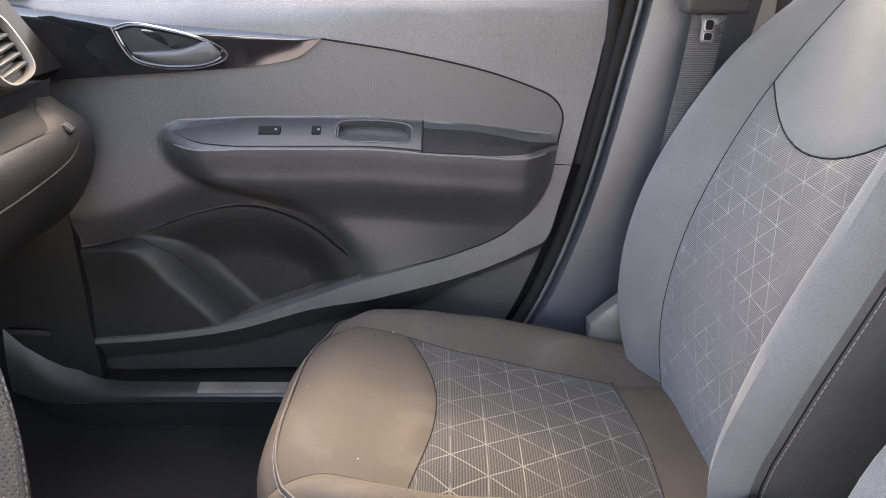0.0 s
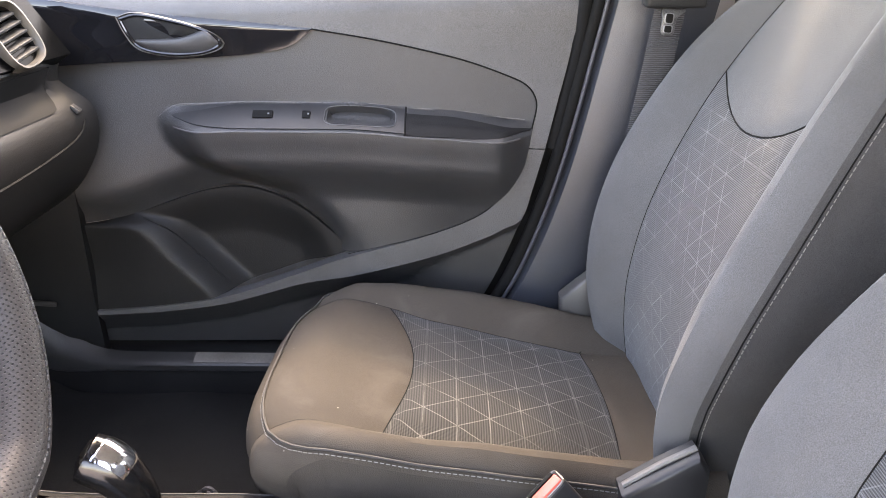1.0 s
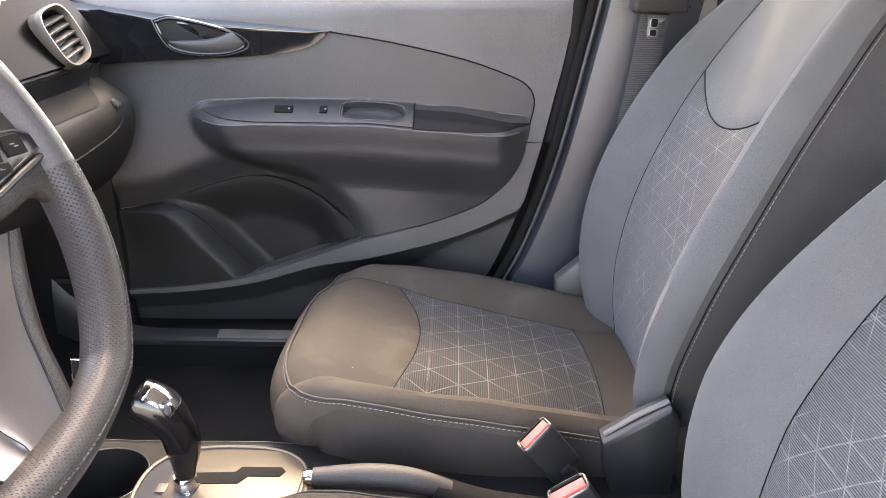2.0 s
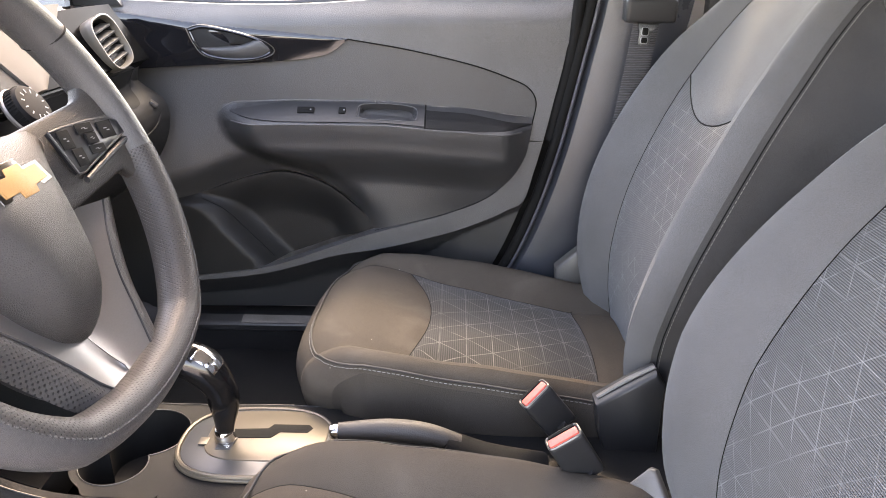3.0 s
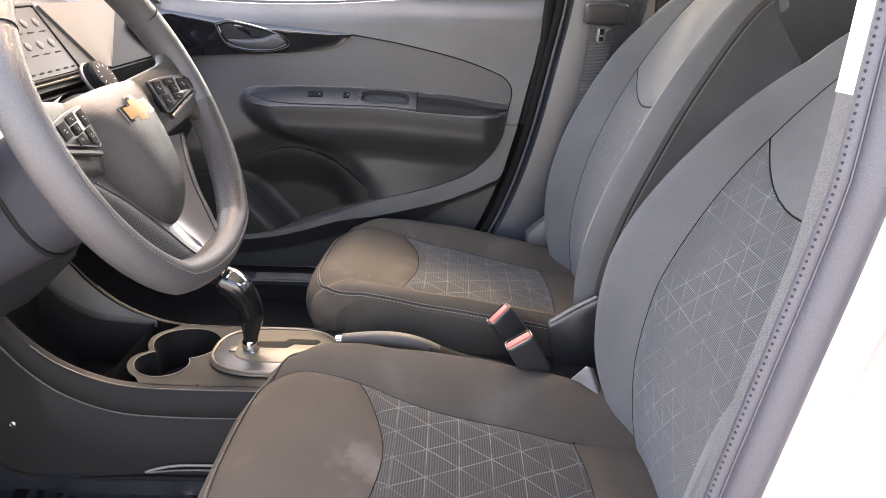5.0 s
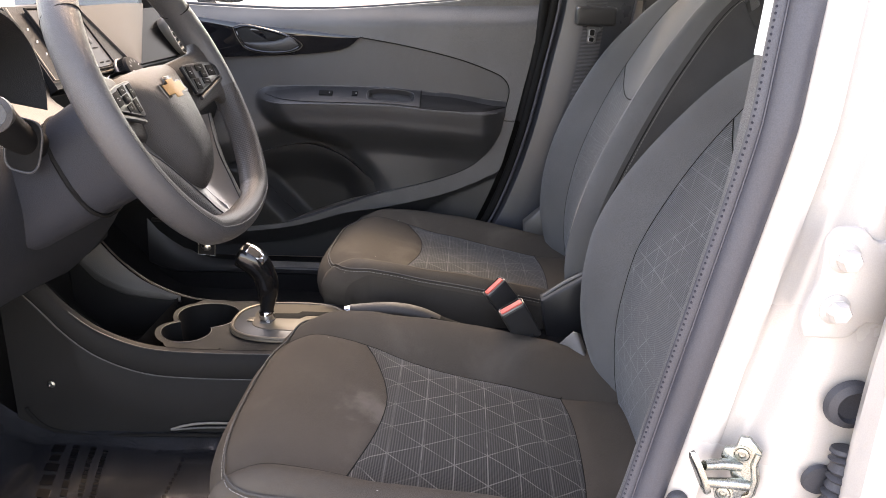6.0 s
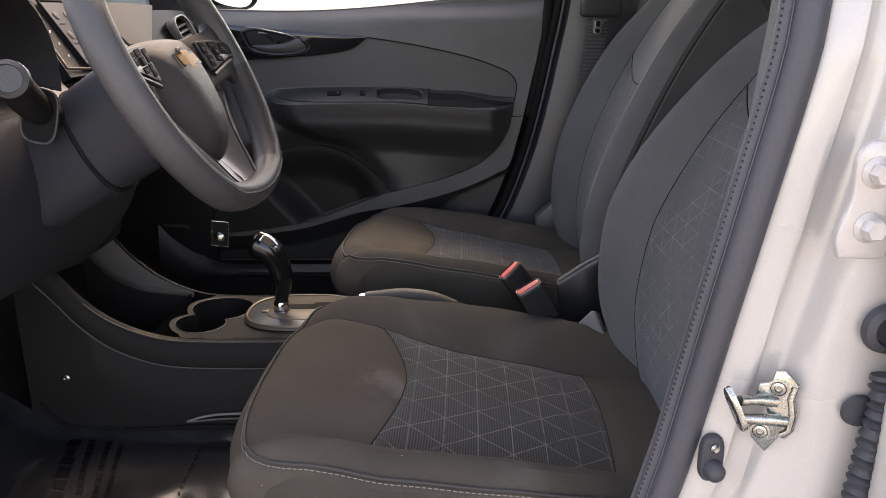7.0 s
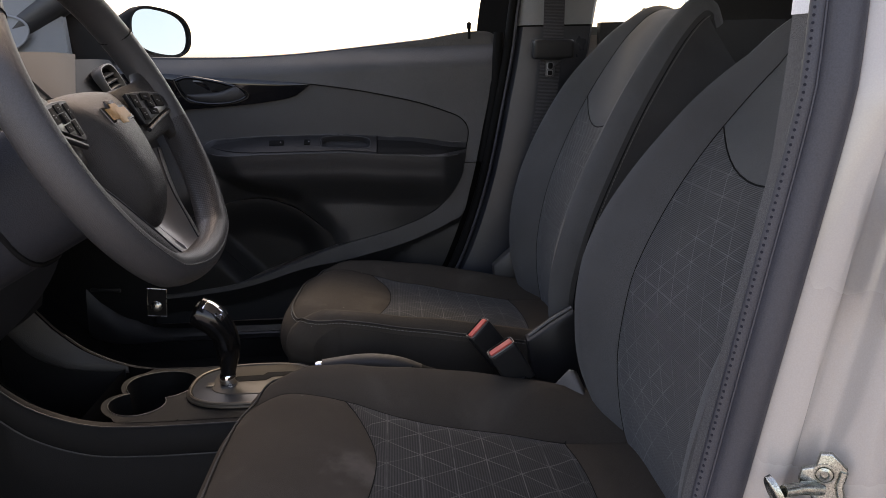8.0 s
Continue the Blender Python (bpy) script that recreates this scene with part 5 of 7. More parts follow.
for ky in (0.105,):
    m = Matrix.Translation(lean(ky, -0.14, 0.010)) @ Vector((0.83, 0, 0.56)).to_track_quat("Z", "Y").to_matrix().to_4x4()
    rr = [(0.0300, 0), (0.0295, 0.016), (0.0275, 0.021), (0.025, 0.022), (0.003, 0.0223)]
    knob = part("dial", lathe(rr, 36, m), BLACK, dash, "black ribbed dial")
    part("dial_ring", lathe([(0.0345, 0.0), (0.0345, 0.003), (0.0325, 0.005), (0.0302, 0.0)], 28, m), SILVER, knob, "silver ring")
    for i in range(12):
        a = 2 * math.pi * i / 12
        part("dial_mark", block((0.0052, 0.0016, 0.0006), m=m @ pose(0.0190 * math.cos(a), 0.0190 * math.sin(a), 0.0225, 0, 0, math.degrees(a)), bevel=0), MARK, knob)
    for i in range(40):
        a = 2 * math.pi * i / 40
        part("dial_rib", block((0.0014, 0.0018, 0.014), m=m @ pose(0.0300 * math.cos(a), 0.0300 * math.sin(a), 0.009, 0, 0, math.degrees(a)), bevel=0), BLACK, knob)
part("centre_console_face", sheet([[(-0.548 + 0.012 * math.cos(v * 1.5) - 0.06 * b, 0.135 * v * (1 - 0.15 * b), 0.93 - 0.30 * b) for v in [-1 + 2 * i / 12 for i in range(13)]] for b in [j / 10 for j in range(11)]], (-0.04, 0, 0)), CONSOLE, dash, "dark centre face")
# pale corner panel with a tweeter grille at the windscreen pillar
part("corner_panel", sheet([[(-1.02 + 0.305 * u, 0.640 - 0.012 * math.sin(u * 3) - 0.02 * k, 1.035 + 0.17 * k) for u in [i / 10 for i in range(11)]] for k in [j / 8 for j in range(9)]], (0, 0.02, 0)), CORNER, dash, "pale grey pillar foot panel")
tw = [(-0.835 + 0.050 * math.cos(a) * (1 + 0.15 * math.sin(a)), 0.618 - 0.008, 1.105 + 0.036 * math.sin(a)) for a in [2 * math.pi * i / 36 for i in range(37)]]
part("tweeter_ring", tube(tw, 0.0028, 8), CORNER, dash, "pale tweeter ring")
part("tweeter_grille", sheet([[(-0.835 + (x + 0.835) * k, y + 0.002, 1.105 + (z - 1.105) * k) for x, y, z in tw[:-1]] for k in (1, 0.5, 0.02)], closed=True), CORNER, dash, "grey tweeter grille")
# instrument hood
part("instrument_hood", sheet([[(-0.60 + 0.115 * k, -0.372 + 0.119 * math.cos(a), 0.975 + 0.112 * math.sin(a) - 0.02 * k) for a in [math.radians(-12) + math.radians(204) * i / 24 for i in range(25)]] for k in (0, 0.4, 0.8, 1.0)], (0, 0, 0.004)), PLASTIC, dash, "dark hood over the instruments")
part("instrument_face", slab([(u * 0.108, v * 0.075) for u, v in ellipse(1, 1, 32, 3)], 0.006, pose(-0.575, -0.372, 1.0, 0, 72, 0) @ pose(0, 0, 0, 0, 0, 90), 0.002), INSTRUMENT, dash, "dark unlit instrument face")
part("knee_panel", sheet([[(-0.47 + 0.035 * math.sin(b * 3.0) - 0.10 * b * b, -0.62 + 0.50 * a, 0.895 - 0.25 * b + 0.02 * math.sin(a * 3.1)) for a in [i / 16 for i in range(17)]] for b in [j / 14 for j in range(15)]], (-0.03, 0, 0)), KNEE, dash, "dark knee panel under the wheel")
# hanging bracket under the dash
brk = part("hanging_bracket", block((0.030, 0.004, 0.046), m=pose(-0.381, 0.023, 0.655, 0, 5, 0), bevel=0.0015), BLACK, dash, "small dark steel bracket")
part("bracket_rim", tube([pose(-0.381, 0.0205, 0.655, 0, 5, 0) @ Vector((u * 0.0148, 0, v * 0.0228)) for u, v in ((-1, -1), (1, -1), (1, 1), (-1, 1), (-1, -1))], 0.0011, 6), ZINC, brk, "bright worn rim")
part("bolt", lathe([(0.009, 0), (0.009, 0.005), (0.005, 0.008), (0.001, 0.008)], 16, pose(-0.381, 0.0205, 0.650, 90, 0, 0)), ZINC, brk, "steel bolt head")

# ---- steering wheel ----
TIP = radians(25.5)
HUB = Vector((-0.280, -0.350, 0.972))
wm = Matrix(((0, -math.sin(TIP), math.cos(TIP), HUB.x), (1, 0, 0, HUB.y), (0, math.cos(TIP), math.sin(TIP), HUB.z), (0, 0, 0, 1)))
wheel = thing("steering_wheel", HUB - Vector((0.10, 0, 0.05)), "grey leather steering wheel with silver spokes and gold badge", "steering wheel")
RIM = 0.183
wh = wm @ Matrix.Translation((0, -0.004, -0.030))

def rim_at(a):
    x, y = RIM * math.sin(a), RIM * math.cos(a)
    if y < -0.155:
        y = -0.155 + (y + 0.155) * 0.55
    return Vector((x, y, 0))

def rim_piece(a0, a1, n, r0=0.0165, bumpy=0.0):
    rings = []
    for i in range(n + 1):
        a = a0 + (a1 - a0) * i / n
        c = rim_at(a)
        e = rim_at(a + 0.01) - rim_at(a - 0.01)
        e.normalize()
        out = Vector((e.y, -e.x, 0)) * -1
        grip = 1 + 0.10 * math.exp(-(((abs((a + math.pi) % (2 * math.pi) - math.pi) - 1.05) / 0.25) ** 2))
        rings.append([wm @ (c + out * r0 * grip * math.cos(b) + Vector((0, 0, 1)) * r0 * 1.18 * math.sin(b)) for b in [2 * math.pi * j / 20 for j in range(20)]])
    return sheet(rings, closed=True)

def rim_half(a0, a1, n, b0, b1, m, r0=0.0165):
    """Part of the rim's skin between two angles round its section (0: outside, 90: towards the driver)."""
    rings = []
    for i in range(n + 1):
        a = a0 + (a1 - a0) * i / n
        c = rim_at(a)
        e = (rim_at(a + 0.01) - rim_at(a - 0.01)).normalized()
        out = Vector((-e.y, e.x, 0))
        rings.append([wm @ (c + out * r0 * math.cos(b) + Vector((0, 0, 1)) * r0 * 1.18 * math.sin(b)) for b in [radians(b0 + (b1 - b0) * j / m) for j in range(m + 1)]])
    return sheet(rings)

GRIP0, GRIP1 = 1.66, 2 * math.pi - 1.66
rimo = part("rim", rim_piece(-GRIP0, GRIP0, 100), LEATHER, wheel, "worn leather rim")
part("rim_back", rim_half(GRIP0, GRIP1, 80, -72, 76, 10), LEATHER, wheel, "smooth outer side of the lower rim")
grip = rim_half(GRIP0, GRIP1, 80, 76, 288, 14)
grid_uv(grip, 81, 15, False, RIM * (GRIP1 - GRIP0) / 80, 0.0178 * radians(212) / 14)
part("rim_grip", grip, PERF, wheel, "perforated leather inside of the lower rim")
part("rim_core", rim_piece(0, 2 * math.pi, 60, 0.012), BLACK, wheel)
for a in (0.99, -0.99):
    c = rim_at(a)
    e = (rim_at(a + 0.01) - rim_at(a - 0.01)).normalized()
    out = Vector((e.y, -e.x, 0))
    part("rim_joint", tube([wm @ (c + out * 0.0170 * math.cos(b) + e * 0.004 * math.sin(b) + Vector((0, 0, 0.0198 * math.sin(b)))) for b in [2 * math.pi * j / 24 for j in range(25)]], 0.0009, 6), BLACK, rimo)
lace = [GRIP0 + (GRIP1 - GRIP0) * i / 160 for i in range(161)]
part("rim_stitching", dashes([wm @ (rim_at(a) * ((RIM + 0.0165 * math.cos(radians(77))) / RIM) + Vector((0, 0, 0.0193))) for a in lace], 0.0032, 0.0016, 0.0007), LEATHER, rimo, "grey laced stitching")

# airbag cover
HX = 0.002
wh = wm @ Matrix.Translation((HX, -0.004, -0.031))
def cover_half(y):
    return curve_at([(-0.114, 0.008), (-0.106, 0.026), (-0.091, 0.039), (-0.075, 0.047), (-0.047, 0.056), (-0.020, 0.064), (0.005, 0.076), (0.022, 0.092), (0.034, 0.105), (0.043, 0.109)])(y)
def cover_z(x, y):
    h, v = cover_half(y), min(1.0, abs((y + 0.034) / 0.084))
    return 0.006 + 0.036 * max(0.0, 1 - abs(x / h) ** 3.4) ** 0.9 * (1 - v**2.6) ** 0.8
rows = []
for j in range(37):
    y = -0.114 + 0.157 * j / 36
    h = cover_half(y)
    rows.append([wh @ Vector((h * u, y - 0.006 * step(0.01, 0.043, y) + 0.006 * (1 - u * u) * step(0.01, 0.043, y), cover_z(h * u, y))) for u in [-1 + 2 * i / 28 for i in range(29)]])
cover = part("airbag_cover", sheet(rows, wh.to_3x3() @ Vector((0, 0, -0.03))), HIDE, wheel, "soft grained dark hub cover")
# plain cross badge
cross = [(-0.033, -0.010), (-0.013, -0.010), (-0.013, -0.0175), (0.010, -0.0175), (0.013, -0.010), (0.034, -0.008), (0.032, 0.009), (0.013, 0.009), (0.012, 0.0165), (-0.010, 0.0165), (-0.013, 0.009), (-0.034, 0.009)]
bm_ = wh @ Matrix.Translation((0.001, 0.008, cover_z(0.0, 0.008) - 0.0022)) @ pose(0, 0, 0, -10, 0, 0)
badge = part("badge_edge", slab(cross, 0.0024, bm_, 0.0008), DARK_CHROME, cover, "dark chrome badge edge")
part("badge", slab([(x * 0.84, y * 0.72) for x, y in cross], 0.0032, bm_, 0.0008), GOLD, cover, "gold textured cross badge")
part("airbag_mark", block((0.020, 0.0022, 0.0006), m=wh @ Matrix.Translation((0.049, -0.048, cover_z(0.049, -0.048) + 0.0003)) @ pose(0, 0, 0, 0, 12, 0), bevel=0), PRINT, cover)
part("airbag_symbol", block((0.004, 0.008, 0.0006), m=wh @ Matrix.Translation((0.047, -0.038, cover_z(0.047, -0.038) + 0.0003)) @ pose(0, 0, 0, 0, 12, 0), bevel=0), PRINT, cover)
# side spokes rising from the hub to the rim, with switch pads
for s in (-1, 1):
    ps = wm @ Matrix.Translation((s * 0.128, 0.008, 0.002)) @ pose(0, 0, 0, 0, -s * 8, 0)
    rows = []
    for i in range(19):
        t = i / 18
        x = s * (-0.066 + 0.106 * t)
        top = 0.030 + 0.006 * t + 0.022 * step(0.72, 1.0, t) ** 2
        low = -0.046 + 0.014 * t - 0.016 * step(0.78, 1.0, t) ** 2
        mid_y_, hh = (top + low) / 2, (top - low) / 2
        rows.append([ps @ Vector((x, mid_y_ + hh * math.copysign(abs(math.sin(b)) ** 0.6, math.sin(b)), -0.012 - 0.012 * (1 - t) ** 2 + 0.0095 * math.copysign(abs(math.cos(b)) ** 0.5, math.cos(b)))) for b in [2 * math.pi * j / 28 for j in range(28)]])
    spoke = part("side_spoke", sheet(rows, closed=True), HIDE, wheel, "dark grey spoke")
    o = [(-0.046, 0.0190), (-0.030, 0.0188), (0.001, 0.0165), (0.030, 0.0125), (0.043, 0.0040), (0.046, -0.0050), (0.005, -0.0125), (-0.034, -0.0205), (-0.041, -0.0190)]
    pm = ps @ Matrix.Translation((0, 0, -0.003))
    padp = part("switch_pad", slab([(s * x, y) for x, y in o], 0.005, pm, 0.001), GLOSS_PAD, wheel, "black switch pad")
    part("pad_bezel", tube([pm @ Vector((s * x, y, 0.0042)) for x, y in o + o[:1]], 0.0011, 8), PLASTIC, spoke, "dark satin pad rim")
    part("pad_edge", tube([pm @ Vector((s * x, y - 0.006, 0.002)) for x, y in o[5:8]], 0.0030, 8), PLASTIC_SOFT, spoke, "smooth grey edge under the pad")
    # flush keys: two to the side, a cross in the middle, one towards the rim
    keys = (("key", -0.034, 0.0085, 0.014, 0.016), ("key", -0.029, -0.0085, 0.013, 0.015), ("rocker", -0.006, 0.0110, 0.021, 0.0085), ("rocker", -0.004, -0.0085, 0.019, 0.0075), ("centre_key", -0.005, 0.0012, 0.013, 0.0095), ("key", 0.020, 0.0030, 0.019, 0.0150))
    for name, cx, cy, a, b in keys:
        tall = 0.0026 if name == "centre_key" else 0.0012
        key = part(name, block((a, b, tall), m=pm @ Matrix.Translation((s * cx, cy, 0.005 + tall / 2)) @ pose(0, 0, 0, 0, 0, -s * 7), bevel=0.0005), BLACK, padp)
        for du, dv, la, lb in ((-0.08, 0.07, 0.22, 0.06), (0.06, -0.09, 0.20, 0.06)):
            part("key_mark", block((a * la, b * lb, 0.0003), m=pm @ Matrix.Translation((s * cx + a * du, cy + b * dv, 0.0051 + tall)) @ pose(0, 0, 0, 0, 0, -s * 7), bevel=0), MARK, padp)
    # arm of the lower V: a silver slope that faces the hub, and a perforated slope outside its ridge
    ridge = spline([(HX + s * 0.114, -0.040, -0.014), (HX + s * 0.086, -0.068, -0.012), (HX + s * 0.067, -0.094, -0.010), (HX + s * 0.052, -0.122, -0.006), (HX + s * 0.040, -0.146, -0.003), (HX + s * 0.026, -0.162, 0.001), (HX + s * 0.0, -0.169, 0.002)], 30)
    inner = spline([(HX + s * 0.060, -0.028, -0.036), (HX + s * 0.030, -0.062, -0.034), (HX + s * 0.012, -0.088, -0.030), (HX + s * 0.0005, -0.105, -0.026), (HX + s * 0.0005, -0.122, -0.020), (HX + s * 0.0005, -0.138, -0.014), (HX + s * 0.0005, -0.150, -0.008)], 30)
    outer = spline([(HX + s * 0.138, -0.042, -0.022), (HX + s * 0.104, -0.086, -0.020), (HX + s * 0.084, -0.118, -0.018), (HX + s * 0.070, -0.144, -0.013), (HX + s * 0.050, -0.170, -0.008), (HX + s * 0.0, -0.180, -0.004)], 30)
    part("silver_blade", sheet([[wm @ (a.lerp(b, k) + Vector((0, 0, -0.003 * math.sin(math.pi * k)))) for k in [j / 6 for j in range(7)]] for a, b in zip(ridge, inner)], wm.to_3x3() @ Vector((0, 0, -0.010))), SILVER, wheel, "satin silver spoke trim")
    band = sheet([[wm @ (a.lerp(b, k) + Vector((0, 0, 0.004 * math.sin(math.pi * k)))) for k in [j / 6 for j in range(7)]] for a, b in zip(ridge, outer)])
    grid_uv(band, 31, 7, False, 0.165 / 30, 0.026 / 6)
    part("leather_band", band, PERF, wheel, "perforated leather spoke edge")
    part("ridge_line", tube([wm @ (q + Vector((0, 0, 0.0004))) for q in ridge], 0.0011, 6), PLASTIC_SOFT, wheel)
web = sheet([[wm @ Vector((HX + 0.056 * u * (1 - 0.1 * k), -0.160 - 0.016 * k, -0.004 + 0.008 * k - 0.004 * u * u)) for u in [-1 + 2 * j / 12 for j in range(13)]] for k in [i / 6 for i in range(7)]])
grid_uv(web, 7, 13, False, 0.003, 0.0085)
part("lower_web", web, PERF, wheel, "perforated leather foot of the spokes")
# column cover
rows = []
for i in range(19):
    t = i / 18
    k = 1.0 - 0.12 * t
    rows.append([wm @ Vector((0.062 * k * math.copysign(abs(math.cos(b)) ** 0.7, math.cos(b)), -0.022 - 0.02 * t + 0.070 * k * math.copysign(abs(math.sin(b)) ** 0.8, math.sin(b)), -0.045 - 0.20 * t)) for b in [2 * math.pi * j / 28 for j in range(28)]])
part("column_cover", sheet(rows, closed=True), KNEE, wheel, "dark plastic column cover")
sec = [wm @ Vector((0.0575 * math.copysign(abs(math.cos(b)) ** 0.7, math.cos(b)), -0.033 + 0.0655 * math.copysign(abs(math.sin(b)) ** 0.8, math.sin(b)), -0.143)) for b in [2 * math.pi * j / 48 for j in range(49)]]
part("column_gap", tube(sec, 0.0035, 6), BLACK, wheel)
part("column_end", slab([(u * 0.060, v * 0.066 - 0.022) for u, v in ellipse(1, 1, 28, 2.6)], 0.01, wm @ Matrix.Translation((0, 0, -0.052)), 0.004), BLACK, wheel)
# stalk on the near side
stalk = part("control_stalk", tube(spline([(-0.425, -0.40, 0.915), (-0.421, -0.445, 0.935), (-0.415, -0.488, 0.962)], 12), lambda t: 0.0165 + 0.003 * t, 18), BLACK, wheel, "black control stalk")
rc = pose(-0.4215, -0.430, 0.921, 90, 0, 6) @ pose(0, 0, 0, 0, 0, -14)
hole = ellipse(0.0185, 0.030, 36, 3.4)
part("stalk_recess", slab(hole, 0.003, rc, 0.0006), BLACK, wheel, "black recess round the stalk")
part("recess_rim", tube([rc @ Vector((u * 1.04, v * 1.03, 0.003)) for u, v in hole + hole[:1]], 0.0016, 8), PLASTIC, wheel, "grey rim of the recess")
part("stalk_tip", lathe([(0.017, -0.012), (0.020, -0.008), (0.020, 0.002), (0.015, 0.005), (0.014, 0.003), (0.001, 0.003)], 24, Matrix.Translation((-0.413, -0.494, 0.966)) @ Vector((0.25, -0.95, 0.2)).to_track_quat("Z", "Y").to_matrix().to_4x4()), PLASTIC, wheel, "grey stalk end")

# ---- centre console ----
console = thing("centre_console", (-0.25, 0.0, 0.29), "dark plastic centre console with cup holders and a champagne shift plate", "car console")
def con_z(x):
    return curve_at([(-0.68, 0.690), (-0.62, 0.625), (-0.585, 0.583), (-0.535, 0.542), (-0.46, 0.512), (-0.38, 0.505), (-0.20, 0.506), (-0.05, 0.498), (0.10, 0.480), (0.35, 0.470)])(x)
BIG, SMALL = (-0.392, 0.034, 0.056), (-0.410, -0.040, 0.043)
# side walls and rounded shoulders
for s in (-1, 1):
    rows = []
    for i in range(61):
        x = -0.68 + 1.03 * i / 60
        z = con_z(x)
        wdt = 0.118 + 0.004 * step(-0.4, -0.6, x)
        rows.append([(x, s * (wdt - 0.016), z + 0.000), (x, s * (wdt - 0.006), z - 0.003), (x, s * wdt, z - 0.012), (x, s * (wdt + 0.004), z - 0.040), (x, s * (wdt + 0.003), z - 0.046), (x, s * (wdt + 0.006), z - 0.050), (x, s * (wdt + 0.012), z - 0.12), (x, s * (wdt + 0.016), 0.30)])
    part("side_wall", sheet(rows), CONSOLE, console, "dark grained console flank")
    # Paler tube paints the highlight under the shoulder.
    part("flank_line", tube([Vector(r[4]) + Vector((0, s * 0.0012, 0)) for r in rows], 0.0011, 6), PLASTIC_MID, console, "lower edge of the console shoulder, painted as a highlight")
    part("shoulder_line", tube([Vector(r[1]) + Vector((0, 0, 0.0004)) for r in rows[6:]], 0.0010, 6), PLASTIC, console, "paler upper edge of the console")
part("console_bottom", block((0.9, 0.22, 0.02), (-0.15, 0, 0.32), bevel=0.003), BLACK, console)
# top plate round two cup holders that run into each other
def top_strip(x0, x1, n=24, m=8):
    return sheet([[(x0 + (x1 - x0) * i / n, -0.103 + 0.206 * j / m, con_z(x0 + (x1 - x0) * i / n) + 0.0005) for j in range(m + 1)] for i in range(n + 1)])
MIDDLE = (-0.406, -0.004)
def hole_radius(a):
    """How far the rim lies from the middle of the two cups along the angle a."""
    best = 0.0
    for cx, cy, r in (BIG, SMALL):
        ex, ey = cx - MIDDLE[0], cy - MIDDLE[1]
        pr = ex * math.cos(a) + ey * math.sin(a)
        q = r * r - (ex * ex + ey * ey - pr * pr)
        if q > 0:
            best = max(best, pr + math.sqrt(q))
    return best
outline, border = [], []
for i in range(120):
    a = 2 * math.pi * i / 120
    c, s = math.cos(a), math.sin(a)
    outline.append((MIDDLE[0] + hole_radius(a) * c, MIDDLE[1] + hole_radius(a) * s))
    reach = min((0.075 if c > 0 else 0.069) / max(abs(c), 1e-6), (0.107 if s > 0 else 0.099) / max(abs(s), 1e-6))
    if c < 0.2:
        reach = min(reach, hole_radius(a) + 0.011 + 0.05 * step(-0.35, 0.2, c))
    border.append((MIDDLE[0] + reach * c, MIDDLE[1] + reach * s))
round_cups = sheet([[(o[0] + (b[0] - o[0]) * k, o[1] + (b[1] - o[1]) * k, con_z(o[0] + (b[0] - o[0]) * k) + 0.0005) for o, b in zip(outline, border)] for k in (0, 0.5, 1)], closed=True)
part("console_top", merged(round_cups, top_strip(MIDDLE[0] + 0.075, 0.34, 40)), CONSOLE, console, "dark top plate round two cup holders")
part("cup_holder", sheet([[(-0.405 + (x + 0.405) * k, y * k, con_z(x) - d) for x, y in outline] for k, d in ((1.0, 0.0), (0.96, 0.02), (0.92, 0.07), (0.5, 0.075), (0.02, 0.075))], closed=True), BLACK, console, "black double cup holder")
part("cup_rim", tube([(x, y, con_z(x) + 0.001) for x, y in outline + outline[:1]], 0.0009, 8), PLASTIC, console, "worn rim")
part("front_bin", sheet([[(x, y, z) for y in (-0.101, -0.095, 0.0, 0.095, 0.101)] for x, z in ((-0.475, 0.512), (-0.485, 0.45), (-0.52, 0.425), (-0.62, 0.43), (-0.68, 0.50), (-0.70, 0.66))]), CONSOLE, console, "deep open bin in shade")
for s in (-1, 1):
    part("bin_wall", sheet([[(x, s * 0.1015, con_z(x)), (x, s * 0.096, con_z(x) - 0.03), (x, s * 0.095, 0.43)] for x in [-0.68 + 0.205 * i / 14 for i in range(15)]]), CONSOLE, console)
rows = []
for i in range(21):
    x = -0.655 + 0.185 * i / 20
    w = 0.048 * step(-0.465, -0.60, x)
    rows.append([(x - 0.87 * w * k, 0.1005 - 0.014 * k * min(1, w / 0.03), con_z(x) + 0.0008 - 0.49 * w * k - (0.012 if j == 6 else 0)) for j, k in enumerate((0, 0.1, 0.35, 0.65, 0.9, 1.0, 1.0))])
part("bin_ledge", sheet(rows, (0, 0.002, -0.002)), PLASTIC, console, "broad grey ledge that tapers along the bin")
slot_line = [(-0.415, 0.3655), (-0.395, 0.373), (-0.36, 0.380), (-0.30, 0.382), (-0.20, 0.380)]
part("slot_edge", tube(spline([(x, -0.1365, z) for x, z in slot_line] , 20), 0.0022, 6), THREAD, console, "pale edge of a trim slot")
part("slot_edge", tube(spline([(x, -0.1375, z - 0.008 * min(1, (x + 0.415) / 0.03)) for x, z in slot_line], 20), 0.0018, 6), PLASTIC_MID, console, "pale edge of a trim slot")
part("flank_hem", tube(spline([(x, -0.1385, z) for x, z in ((-0.662, 0.400), (-0.655, 0.386), (-0.623, 0.359), (-0.546, 0.350), (-0.424, 0.356), (-0.30, 0.359), (-0.15, 0.36))], 50), 0.0035, 8), BLACK, console, "dark lower hem of the flank")
